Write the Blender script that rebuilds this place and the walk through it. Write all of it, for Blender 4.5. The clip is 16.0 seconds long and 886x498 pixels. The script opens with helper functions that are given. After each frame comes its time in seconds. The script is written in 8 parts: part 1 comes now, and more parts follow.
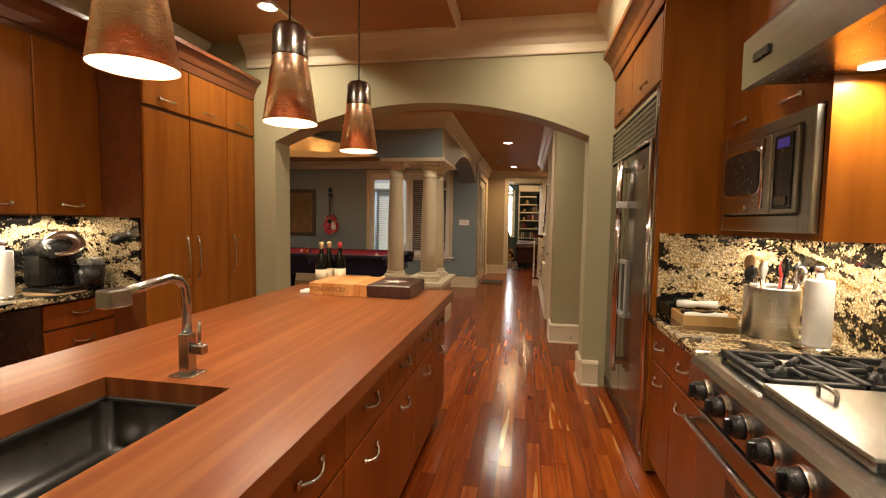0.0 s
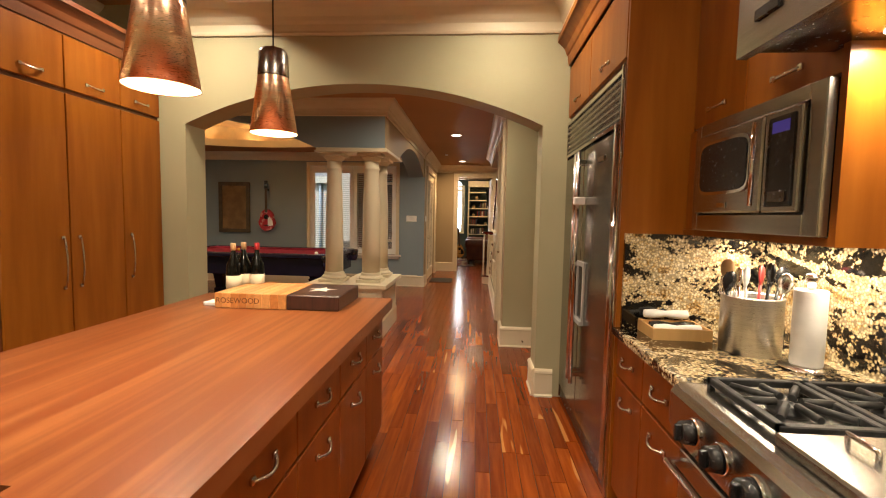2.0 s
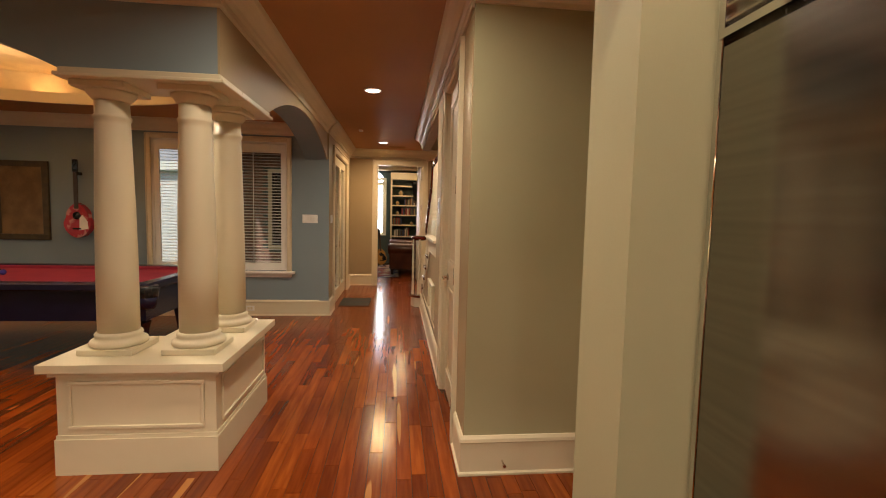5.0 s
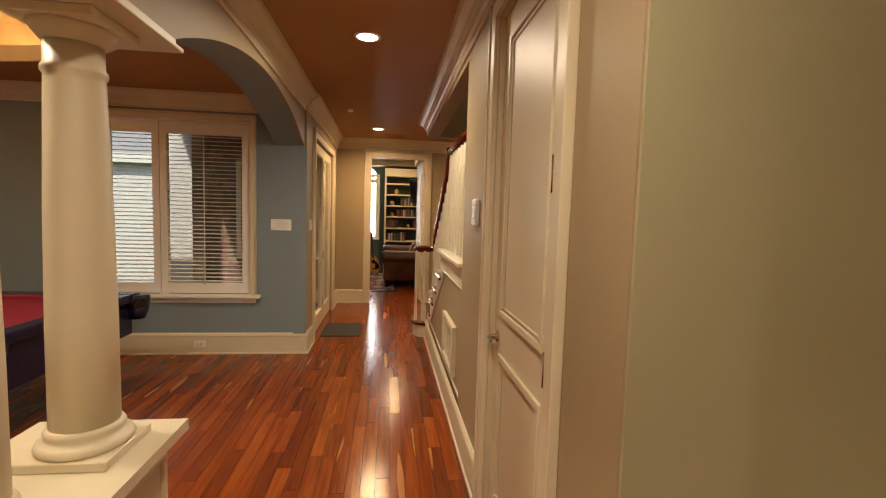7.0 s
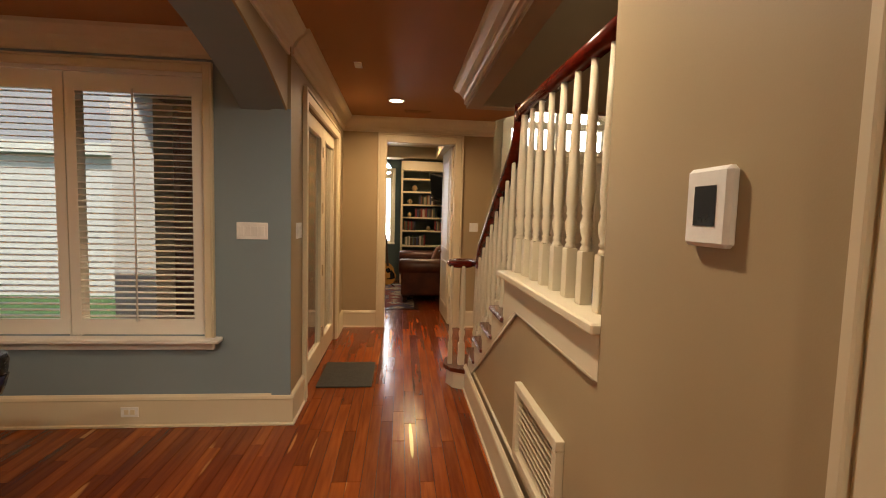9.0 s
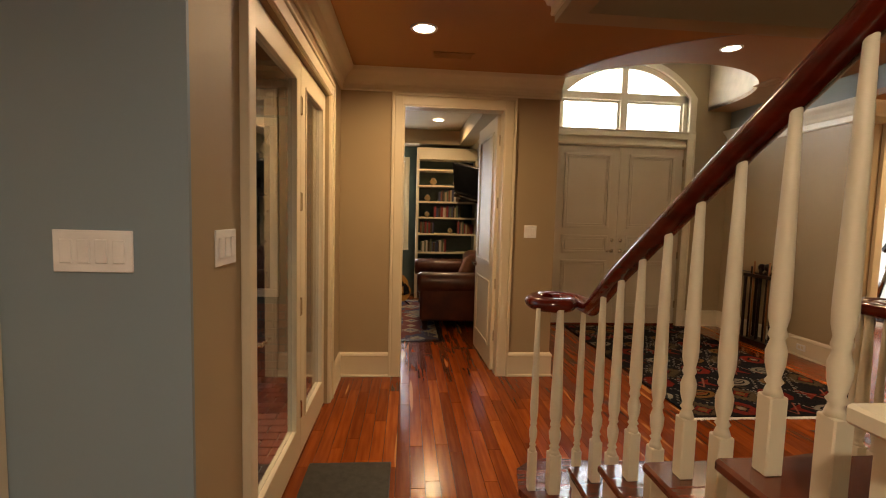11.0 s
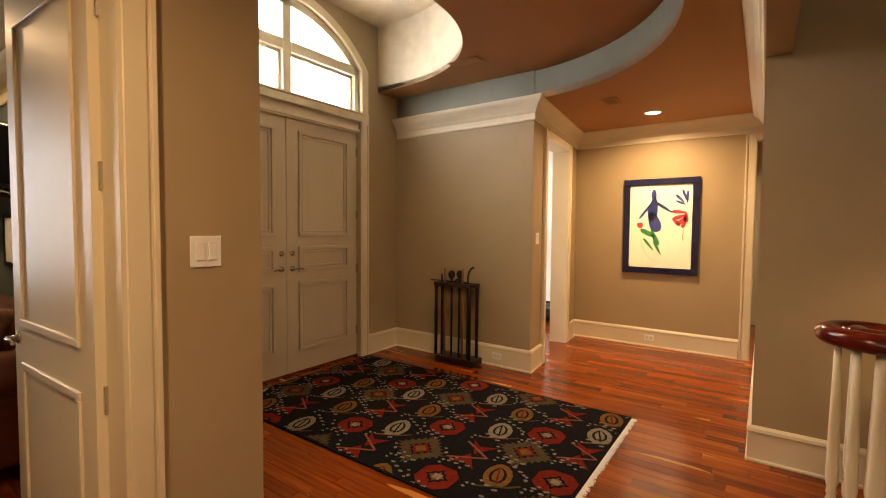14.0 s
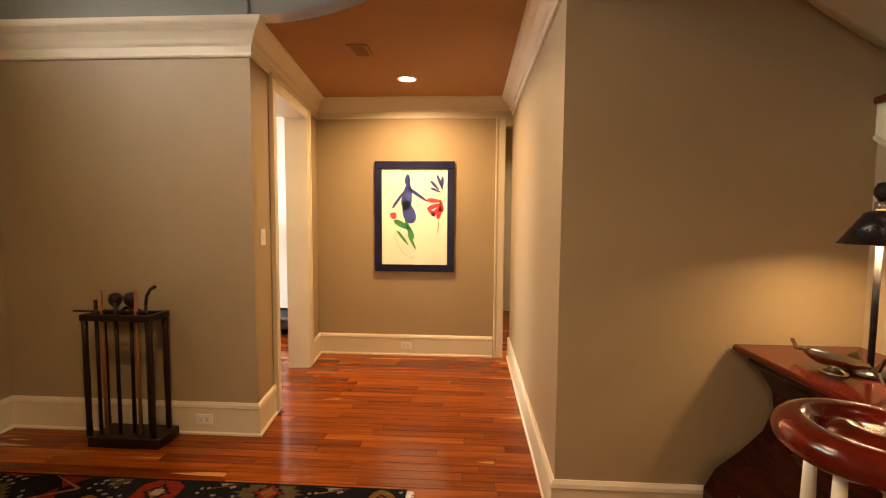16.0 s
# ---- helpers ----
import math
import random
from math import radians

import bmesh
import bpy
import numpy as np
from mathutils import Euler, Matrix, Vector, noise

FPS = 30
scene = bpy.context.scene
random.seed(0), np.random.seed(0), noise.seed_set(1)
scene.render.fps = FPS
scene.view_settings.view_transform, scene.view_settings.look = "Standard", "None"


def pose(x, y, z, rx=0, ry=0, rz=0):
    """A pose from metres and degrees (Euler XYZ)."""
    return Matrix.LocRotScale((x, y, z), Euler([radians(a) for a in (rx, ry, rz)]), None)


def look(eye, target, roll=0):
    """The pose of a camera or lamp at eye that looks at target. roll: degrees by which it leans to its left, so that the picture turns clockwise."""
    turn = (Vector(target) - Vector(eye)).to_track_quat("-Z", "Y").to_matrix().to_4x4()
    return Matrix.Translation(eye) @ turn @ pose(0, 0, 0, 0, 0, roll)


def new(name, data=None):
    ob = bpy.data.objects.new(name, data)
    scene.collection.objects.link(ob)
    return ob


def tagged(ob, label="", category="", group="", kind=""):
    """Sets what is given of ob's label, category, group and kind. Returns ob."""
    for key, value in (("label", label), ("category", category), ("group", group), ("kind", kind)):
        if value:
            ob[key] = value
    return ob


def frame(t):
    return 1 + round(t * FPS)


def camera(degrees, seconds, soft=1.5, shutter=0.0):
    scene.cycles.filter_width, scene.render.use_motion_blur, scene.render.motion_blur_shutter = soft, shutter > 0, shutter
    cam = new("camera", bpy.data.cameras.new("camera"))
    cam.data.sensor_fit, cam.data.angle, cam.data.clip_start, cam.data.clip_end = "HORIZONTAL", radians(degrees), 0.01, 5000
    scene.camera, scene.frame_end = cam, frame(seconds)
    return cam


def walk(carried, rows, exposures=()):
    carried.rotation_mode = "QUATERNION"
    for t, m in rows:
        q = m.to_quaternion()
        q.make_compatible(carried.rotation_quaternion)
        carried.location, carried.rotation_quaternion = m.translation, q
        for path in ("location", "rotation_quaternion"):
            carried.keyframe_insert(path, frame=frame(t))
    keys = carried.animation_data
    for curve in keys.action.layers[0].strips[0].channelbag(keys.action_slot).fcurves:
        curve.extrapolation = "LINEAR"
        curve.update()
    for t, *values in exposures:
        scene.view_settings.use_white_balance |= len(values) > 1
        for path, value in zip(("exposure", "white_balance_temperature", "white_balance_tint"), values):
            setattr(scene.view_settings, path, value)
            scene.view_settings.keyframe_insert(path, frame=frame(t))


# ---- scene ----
# ---- camera ----
cam = camera(89.0, 16.0, soft=1.1)
PATH = [
    (0, (0.07, 0.104, 1.425), (-0.288, 2.067, 1.295), 0.9),
    (0.5, (0.061, 0.098, 1.424), (-0.389, 2.042, 1.292), 0.9),
    (1, (0.073, 0.128, 1.423), (-0.378, 2.072, 1.29), 1.0),
    (1.5, (0.083, 0.248, 1.418), (-0.269, 2.212, 1.28), 1.0),
    (2, (0.077, 0.528, 1.436), (-0.064, 2.518, 1.29), 1.1),
    (2.5, (0.119, 0.891, 1.437), (0.115, 2.886, 1.286), 0.9),
    (3, (0.132, 1.317, 1.442), (0.185, 3.31, 1.287), 0.9),
    (3.5, (0.082, 1.775, 1.45), (0.172, 3.767, 1.296), 1.1),
    (4, (0.066, 2.217, 1.44), (0.198, 4.207, 1.291), 1.1),
    (6.5, (-0.092, 4.263, 1.52), (0.155, 6.242, 1.369), 1.7),
    (7, (-0.098, 4.646, 1.526), (0.146, 6.625, 1.375), 1.7),
    (7.5, (-0.131, 5.055, 1.527), (0.118, 7.034, 1.37), 1.9),
    (8, (-0.152, 5.475, 1.528), (0.091, 7.454, 1.378), 1.8),
    (10.5, (-0.3, 7.737, 1.497), (-0.182, 9.728, 1.343), 1.4),
    (11, (-0.353, 8.234, 1.497), (-0.192, 10.222, 1.345), 1.5),
    (11.5, (-0.427, 8.687, 1.461), (-0.253, 10.676, 1.335), 1.3),
    (12, (-0.443, 9.154, 1.428), (-0.082, 11.118, 1.309), 1.4),
    (12.5, (-0.411, 9.61, 1.434), (0.233, 11.5, 1.317), 1.6),
    (13, (-0.33, 10.017, 1.432), (0.657, 11.754, 1.332), 1.1),
    (13.5, (-0.203, 10.363, 1.46), (1.095, 11.881, 1.363), 0.7),
    (14, (-0.08, 10.611, 1.453), (1.547, 11.771, 1.363), 0.5),
    (14.5, (0.094, 10.788, 1.442), (1.96, 11.5, 1.35), 0.1),
    (15, (0.409, 10.881, 1.484), (2.364, 11.283, 1.356), -0.3),
    (15.5, (0.785, 10.961, 1.479), (2.771, 11.159, 1.348), -0.2),
    (16, (1.193, 11.067, 1.512), (3.184, 11.188, 1.368), 0.4),
]
walk(cam, [(t, look(eye, target, roll)) for t, eye, target, roll in PATH],
     exposures=[(0, 0.6, 6500, 10), (1, 0.82, 6500, 10), (2, 0.85, 6500, 10), (3, 0.62, 6500, 10), (4, 0.8, 6400, 10), (6.5, 0.85, 6600, 10), (8, 0.92, 6700, 11),
                (10.5, 0.56, 6600, 11), (11.5, 0.82, 6800, 12), (12.5, 1.0, 7000, 13), (14, 1.0, 7200, 14), (16, 1.0, 7500, 16)])

# ---- world, sun and lamps ----
world = bpy.data.worlds.new("world")
scene.world = world
world.use_nodes = True
wn = world.node_tree.nodes
sky = wn.new("ShaderNodeTexSky")
sky.sky_type, sky.sun_disc = "NISHITA", False
sky.sun_elevation, sky.sun_rotation = radians(48), radians(200)
world.node_tree.links.new(sky.outputs[0], wn["Background"].inputs[0])
wn["Background"].inputs[1].default_value = 0.15
sun = new("sun", bpy.data.lights.new("sun", "SUN"))
sun.data.energy, sun.data.angle, sun.data.color = 3.0, radians(0.5), (1, 0.95, 0.86)
sun.matrix_world = look((0, 0, 0), (0.25, 0.68, -0.8))

WARM = (1.0, 0.82, 0.60)
AMBER = (1.0, 0.67, 0.36)
POWER = 0.36
HALL_Z, KITCHEN_Z, FOYER_Z = 2.74, 3.10, 3.02


def lamp(name, x, y, z, watts, size=0.13, colour=WARM, spread=162, target=None):
    """A round lamp behind a can or under a shade, shining down unless a target is given."""
    data = bpy.data.lights.new(name, "AREA")
    data.shape, data.size, data.energy, data.color, data.spread = "DISK", size, watts * POWER, colour, radians(spread)
    ob = new(name, data)
    ob.matrix_world = look((x, y, z), target or (x, y + 0.0001, z - 1))
    return ob


def strip(name, x, y, z, sx, sy, watts, colour=WARM, target=None):
    data = bpy.data.lights.new(name, "AREA")
    data.shape, data.size, data.size_y, data.energy, data.color = "RECTANGLE", sx, sy, watts * POWER, colour
    ob = new(name, data)
    ob.matrix_world = look((x, y, z), target or (x, y + 0.0001, z - 1))
    return ob


CANS_AND_FILLS = [  # x, y, ceiling height, watts
    (-2.0, 3.5, KITCHEN_Z, 46), (0.25, 3.5, KITCHEN_Z, 34), (-2.0, 1.0, KITCHEN_Z, 50), (0.25, 1.2, KITCHEN_Z, 52),
    (-2.0, -1.4, KITCHEN_Z, 34), (0.25, -1.4, KITCHEN_Z, 34),
    # those at x -3.6, -2.05 and -5.4 are unseen, added to brighten the billiard side
    (-0.265, 5.02, HALL_Z, 38), (-0.265, 7.91, HALL_Z, 44), (-0.265, 11.36, HALL_Z, 48), (-3.6, 5.0, HALL_Z, 10), (-2.05, 6.36, 2.66, 34), (-5.4, 6.5, 2.66, 40),
    # the last, high over the stairs, is unseen and added as fill
    (2.45, 12.1, FOYER_Z, 35), (5.3, 11.65, HALL_Z, 66), (0.1, 15.3, 2.95, 42), (1.5, 9.6, 5.39, 14),
]
for cx, cy, cz, w in CANS_AND_FILLS:
    lamp("can_or_fill_lamp", cx, cy, cz - 0.012, w, colour=AMBER if cy > 10 else WARM)
for px, py in ((-1.05, 1.25), (-0.98, 2.0), (-0.98, 2.84)):
    lamp("pendant_lamp", px, py, 1.90, 13, 0.12)
strip("undercabinet_lamp", -3.03, 1.9, 1.385, 0.06, 1.7, 30)
strip("undercabinet_lamp", 1.30, 2.35, 1.355, 0.06, 0.7, 13)
lamp("hood_lamp", 1.12, 1.75, 1.912, 13, 0.08)
lamp("hood_lamp", 1.12, 1.05, 1.912, 16, 0.08)
lamp("desk_lamp_bulb", 2.96, 9.55, 1.412, 10, 0.10, (1.0, 0.66, 0.34))
strip("cove_lamp", -3.9, 7.6, 2.80, 2.4, 1.6, 42, (1, 0.58, 0.26), (-3.9, 7.6001, 4))
strip("gym_lamp", 4.9, 14.4, 2.70, 1.6, 1.6, 90, (1, 0.95, 0.88))
lamp("back_hall_lamp", 6.9, 10.2, 2.7, 60)
strip("sky_light", 2.58, 14.56, 3.15, 2.3, 1.3, 275, (0.95, 0.97, 1.0), (2.9, 11.0, 3.15))
strip("sky_light", 5.0, 17.36, 1.6, 2.2, 1.6, 340, (0.88, 0.94, 1.0), (4.7, 10.0, 1.3))
strip("sky_light", -0.65, 16.69, 1.7, 0.45, 1.5, 14, (0.9, 0.95, 1.0), (-0.4, 12.0, 0.5))

# ---- materials ----


def material(name, base, rough=0.5, metal=0.0, alt=None, scale=6.0, stretch=(1, 1, 1), bump=0.0, grain=60.0, coat=0.0,
             rand=0.0, detail=4.0, spec=0.5, ramp=(0.35, 0.65)):
    """Principled surface with two scales of variation: a broad tint between base and alt, and a fine grain in roughness and relief."""
    m = bpy.data.materials.new(name)
    m.use_nodes = True
    t, n = m.node_tree, m.node_tree.nodes
    p = n["Principled BSDF"]
    p.inputs["Roughness"].default_value, p.inputs["Metallic"].default_value = rough, metal
    p.inputs["Coat Weight"].default_value, p.inputs["Coat Roughness"].default_value = coat, 0.12
    p.inputs["Specular IOR Level"].default_value = spec
    co = n.new("ShaderNodeTexCoord")
    mp = n.new("ShaderNodeMapping")
    mp.inputs["Scale"].default_value = stretch
    t.links.new(co.outputs["Object"], mp.inputs[0])
    src = mp.outputs[0]
    if rand:
        oi, geo = n.new("ShaderNodeObjectInfo"), n.new("ShaderNodeNewGeometry")
        add = n.new("ShaderNodeMath")
        t.links.new(oi.outputs["Random"], add.inputs[0])
        t.links.new(geo.outputs["Random Per Island"], add.inputs[1])
        fr = n.new("ShaderNodeMath")
        fr.operation = "FRACT"
        t.links.new(add.outputs[0], fr.inputs[0])
        sc = n.new("ShaderNodeVectorMath")
        sc.operation = "ADD"
        mul = n.new("ShaderNodeMath")
        mul.operation = "MULTIPLY"
        mul.inputs[1].default_value = 37.0
        t.links.new(fr.outputs[0], mul.inputs[0])
        t.links.new(mp.outputs[0], sc.inputs[0])
        t.links.new(mul.outputs[0], sc.inputs[1])
        src = sc.outputs[0]
    n1 = n.new("ShaderNodeTexNoise")
    n1.inputs["Scale"].default_value, n1.inputs["Detail"].default_value = scale, detail
    t.links.new(src, n1.inputs["Vector"])
    cr = n.new("ShaderNodeValToRGB")
    alt = alt or tuple(c * 0.86 for c in base)
    cr.color_ramp.elements[0].position, cr.color_ramp.elements[1].position = ramp
    cr.color_ramp.elements[0].color, cr.color_ramp.elements[1].color = (*base, 1), (*alt, 1)
    t.links.new(n1.outputs[0], cr.inputs[0])
    out = cr.outputs[0]
    if rand:
        r2 = n.new("ShaderNodeValToRGB")
        r2.color_ramp.elements[0].color, r2.color_ramp.elements[1].color = (1 - rand, 1 - rand * 1.1, 1 - rand, 1), (1 + rand, 1 + rand * 2.6, 1 + rand * 3.4, 1)
        r2.color_ramp.elements.new(0.5).color = (1, 1, 1, 1)
        r2.color_ramp.elements.new(0.92).color = (1 + rand * 0.4, 1 + rand * 0.55, 1 + rand * 0.6, 1)
        t.links.new(fr.outputs[0], r2.inputs[0])
        mx = n.new("ShaderNodeMix")
        mx.data_type, mx.blend_type = "RGBA", "MULTIPLY"
        mx.inputs[0].default_value = 1.0
        t.links.new(out, mx.inputs[6])
        t.links.new(r2.outputs[0], mx.inputs[7])
        out = mx.outputs[2]
    t.links.new(out, p.inputs["Base Color"])
    n2 = n.new("ShaderNodeTexNoise")
    n2.inputs["Scale"].default_value, n2.inputs["Detail"].default_value = grain, 3
    t.links.new(src, n2.inputs["Vector"])
    rr = n.new("ShaderNodeMapRange")
    rr.inputs[3].default_value, rr.inputs[4].default_value = rough * 0.8, min(1, rough * 1.25)
    t.links.new(n2.outputs[0], rr.inputs[0])
    t.links.new(rr.outputs[0], p.inputs["Roughness"])
    if bump:
        b = n.new("ShaderNodeBump")
        b.inputs["Strength"].default_value, b.inputs["Distance"].default_value = bump, 0.003
        t.links.new(n2.outputs[0], b.inputs["Height"])
        t.links.new(b.outputs[0], p.inputs["Normal"])
    return m


def glow(name, colour, strength):
    m = bpy.data.materials.new(name)
    m.use_nodes = True
    p = m.node_tree.nodes["Principled BSDF"]
    p.inputs["Base Color"].default_value = (*colour, 1)
    p.inputs["Emission Color"].default_value = (*colour, 1)
    p.inputs["Emission Strength"].default_value = strength * 0.45
    return m


def glass_material(name, tint=(0.95, 0.98, 0.97)):
    m = bpy.data.materials.new(name)
    m.use_nodes = True
    p = m.node_tree.nodes["Principled BSDF"]
    p.inputs["Base Color"].default_value = (*tint, 1)
    p.inputs["Roughness"].default_value, p.inputs["Transmission Weight"].default_value = 0.0, 1.0
    p.inputs["IOR"].default_value = 1.45
    return m


def granite_material():
    """Cream and gold crystals the size of peas, crossed by broad black swirls."""
    m = bpy.data.materials.new("granite")
    m.use_nodes = True
    t, n = m.node_tree, m.node_tree.nodes
    p = n["Principled BSDF"]
    p.inputs["Roughness"].default_value, p.inputs["Coat Weight"].default_value = 0.12, 0.3
    co = n.new("ShaderNodeTexCoord")
    vo = n.new("ShaderNodeTexVoronoi")
    vo.inputs["Scale"].default_value = 95
    t.links.new(co.outputs["Object"], vo.inputs["Vector"])
    sep = n.new("ShaderNodeSeparateColor")
    t.links.new(vo.outputs["Color"], sep.inputs[0])
    streak = n.new("ShaderNodeMapping")
    streak.inputs["Scale"].default_value, streak.inputs["Rotation"].default_value = (0.7, 0.7, 1.9), (0.5, 0.0, 0.3)
    t.links.new(co.outputs["Object"], streak.inputs[0])
    swirl = n.new("ShaderNodeTexNoise")
    swirl.inputs["Scale"].default_value, swirl.inputs["Detail"].default_value, swirl.inputs["Distortion"].default_value = 3.6, 6, 1.1
    swirl.inputs["Roughness"].default_value = 0.55
    t.links.new(streak.outputs[0], swirl.inputs["Vector"])
    fine = n.new("ShaderNodeTexNoise")
    fine.inputs["Scale"].default_value, fine.inputs["Detail"].default_value, fine.inputs["Distortion"].default_value = 26, 5, 0.8
    t.links.new(co.outputs["Object"], fine.inputs["Vector"])
    mixed = n.new("ShaderNodeMath")
    mixed.operation = "MULTIPLY_ADD"
    mixed.inputs[1].default_value = 0.34
    t.links.new(fine.outputs[0], mixed.inputs[0])
    jit = n.new("ShaderNodeMath")
    jit.operation = "MULTIPLY_ADD"
    jit.inputs[1].default_value = 0.11
    t.links.new(sep.outputs[0], jit.inputs[0])
    t.links.new(swirl.outputs[0], mixed.inputs[2])
    t.links.new(mixed.outputs[0], jit.inputs[2])
    veins = n.new("ShaderNodeValToRGB")
    e = veins.color_ramp.elements
    e[0].position, e[0].color = 0.67, (0.008, 0.008, 0.009, 1)
    e[1].position, e[1].color = 0.685, (0.10, 0.07, 0.04, 1)
    for at, c in ((0.70, (0.62, 0.50, 0.30, 1)), (0.80, (0.80, 0.72, 0.52, 1)), (0.90, (0.55, 0.36, 0.14, 1)), (0.97, (0.16, 0.10, 0.05, 1))):
        e.new(at).color = c
    t.links.new(jit.outputs[0], veins.inputs[0])
    vr = n.new("ShaderNodeValToRGB")
    vr.color_ramp.elements[0].position, vr.color_ramp.elements[0].color = 0.30, (1, 0.98, 0.92, 1)
    vr.color_ramp.elements[1].position, vr.color_ramp.elements[1].color = 0.62, (0.10, 0.08, 0.06, 1)
    t.links.new(vo.outputs["Distance"], vr.inputs[0])
    tint = n.new("ShaderNodeValToRGB")
    tint.color_ramp.elements[0].color, tint.color_ramp.elements[1].color = (0.72, 0.62, 0.45, 1), (1.0, 1.0, 1.0, 1)
    t.links.new(sep.outputs[1], tint.inputs[0])
    out = veins.outputs[0]
    for fac, src in ((0.62, vr.outputs[0]), (0.8, tint.outputs[0])):
        mx = n.new("ShaderNodeMix")
        mx.data_type, mx.blend_type = "RGBA", "MULTIPLY"
        mx.inputs[0].default_value = fac
        t.links.new(out, mx.inputs[6])
        t.links.new(src, mx.inputs[7])
        out = mx.outputs[2]
    t.links.new(out, p.inputs["Base Color"])
    return m


def plank_material():
    """Varnished cherry boards: each board has its own tone, a few carry pale sapwood slivers along the grain."""
    m = bpy.data.materials.new("cherry_plank")
    m.use_nodes = True
    t, n = m.node_tree, m.node_tree.nodes
    p = n["Principled BSDF"]
    p.inputs["Specular IOR Level"].default_value = 0.42
    co, oi, geo = n.new("ShaderNodeTexCoord"), n.new("ShaderNodeObjectInfo"), n.new("ShaderNodeNewGeometry")
    seed = n.new("ShaderNodeMath")
    t.links.new(oi.outputs["Random"], seed.inputs[0])
    t.links.new(geo.outputs["Random Per Island"], seed.inputs[1])
    fr = n.new("ShaderNodeMath")
    fr.operation = "FRACT"
    t.links.new(seed.outputs[0], fr.inputs[0])
    off = n.new("ShaderNodeMath")
    off.operation = "MULTIPLY"
    off.inputs[1].default_value = 53.0
    t.links.new(fr.outputs[0], off.inputs[0])
    shift = n.new("ShaderNodeVectorMath")
    t.links.new(co.outputs["Object"], shift.inputs[0])
    t.links.new(off.outputs[0], shift.inputs[1])

    def grain(scale, stretch, detail, ramp):
        mp, nz, cr = n.new("ShaderNodeMapping"), n.new("ShaderNodeTexNoise"), n.new("ShaderNodeValToRGB")
        mp.inputs["Scale"].default_value = stretch
        nz.inputs["Scale"].default_value, nz.inputs["Detail"].default_value = scale, detail
        t.links.new(shift.outputs[0], mp.inputs[0])
        t.links.new(mp.outputs[0], nz.inputs["Vector"])
        e = cr.color_ramp.elements
        e[0].position, e[0].color = ramp[0][0], (*ramp[0][1], 1)
        e[1].position, e[1].color = ramp[1][0], (*ramp[1][1], 1)
        t.links.new(nz.outputs[0], cr.inputs[0])
        return cr.outputs[0], nz.outputs[0]

    def mix(kind, fac, a, b):
        mx = n.new("ShaderNodeMix")
        mx.data_type, mx.blend_type = "RGBA", kind
        if isinstance(fac, float):
            mx.inputs[0].default_value = fac
        else:
            t.links.new(fac, mx.inputs[0])
        t.links.new(a, mx.inputs[6])
        t.links.new(b, mx.inputs[7])
        return mx.outputs[2]

    wood, _ = grain(2.2, (16, 1.1, 1), 5, ((0.34, (0.250, 0.052, 0.007)), (0.66, (0.165, 0.028, 0.0035))))
    tone = n.new("ShaderNodeValToRGB")
    e = tone.color_ramp.elements
    e[0].color, e[1].color = (0.62, 0.56, 0.60, 1), (1.45, 1.75, 1.9, 1)
    for at, c in ((0.25, (0.80, 0.76, 0.8, 1)), (0.6, (1.05, 1.05, 1.0, 1)), (0.90, (1.25, 1.35, 1.3, 1))):
        e.new(at).color = c
    t.links.new(fr.outputs[0], tone.inputs[0])
    wood = mix("MULTIPLY", 1.0, wood, tone.outputs[0])
    pale, _ = grain(1.5, (13, 0.9, 1), 2, ((0.0, (0.50, 0.21, 0.055)), (1.0, (0.42, 0.16, 0.04))))
    mask, _ = grain(1.5, (8, 0.6, 1), 1.5, ((0.69, (0, 0, 0)), (0.71, (1, 1, 1))))
    wood = mix("MIX", mask, wood, pale)
    t.links.new(wood, p.inputs["Base Color"])
    _, fine = grain(45, (10, 1, 1), 3, ((0, (0, 0, 0)), (1, (1, 1, 1))))
    rr = n.new("ShaderNodeMapRange")
    rr.inputs[3].default_value, rr.inputs[4].default_value = 0.13, 0.23
    t.links.new(fine, rr.inputs[0])
    t.links.new(rr.outputs[0], p.inputs["Roughness"])
    b = n.new("ShaderNodeBump")
    b.inputs["Strength"].default_value, b.inputs["Distance"].default_value = 0.05, 0.002
    t.links.new(fine, b.inputs["Height"])
    t.links.new(b.outputs[0], p.inputs["Normal"])
    return m


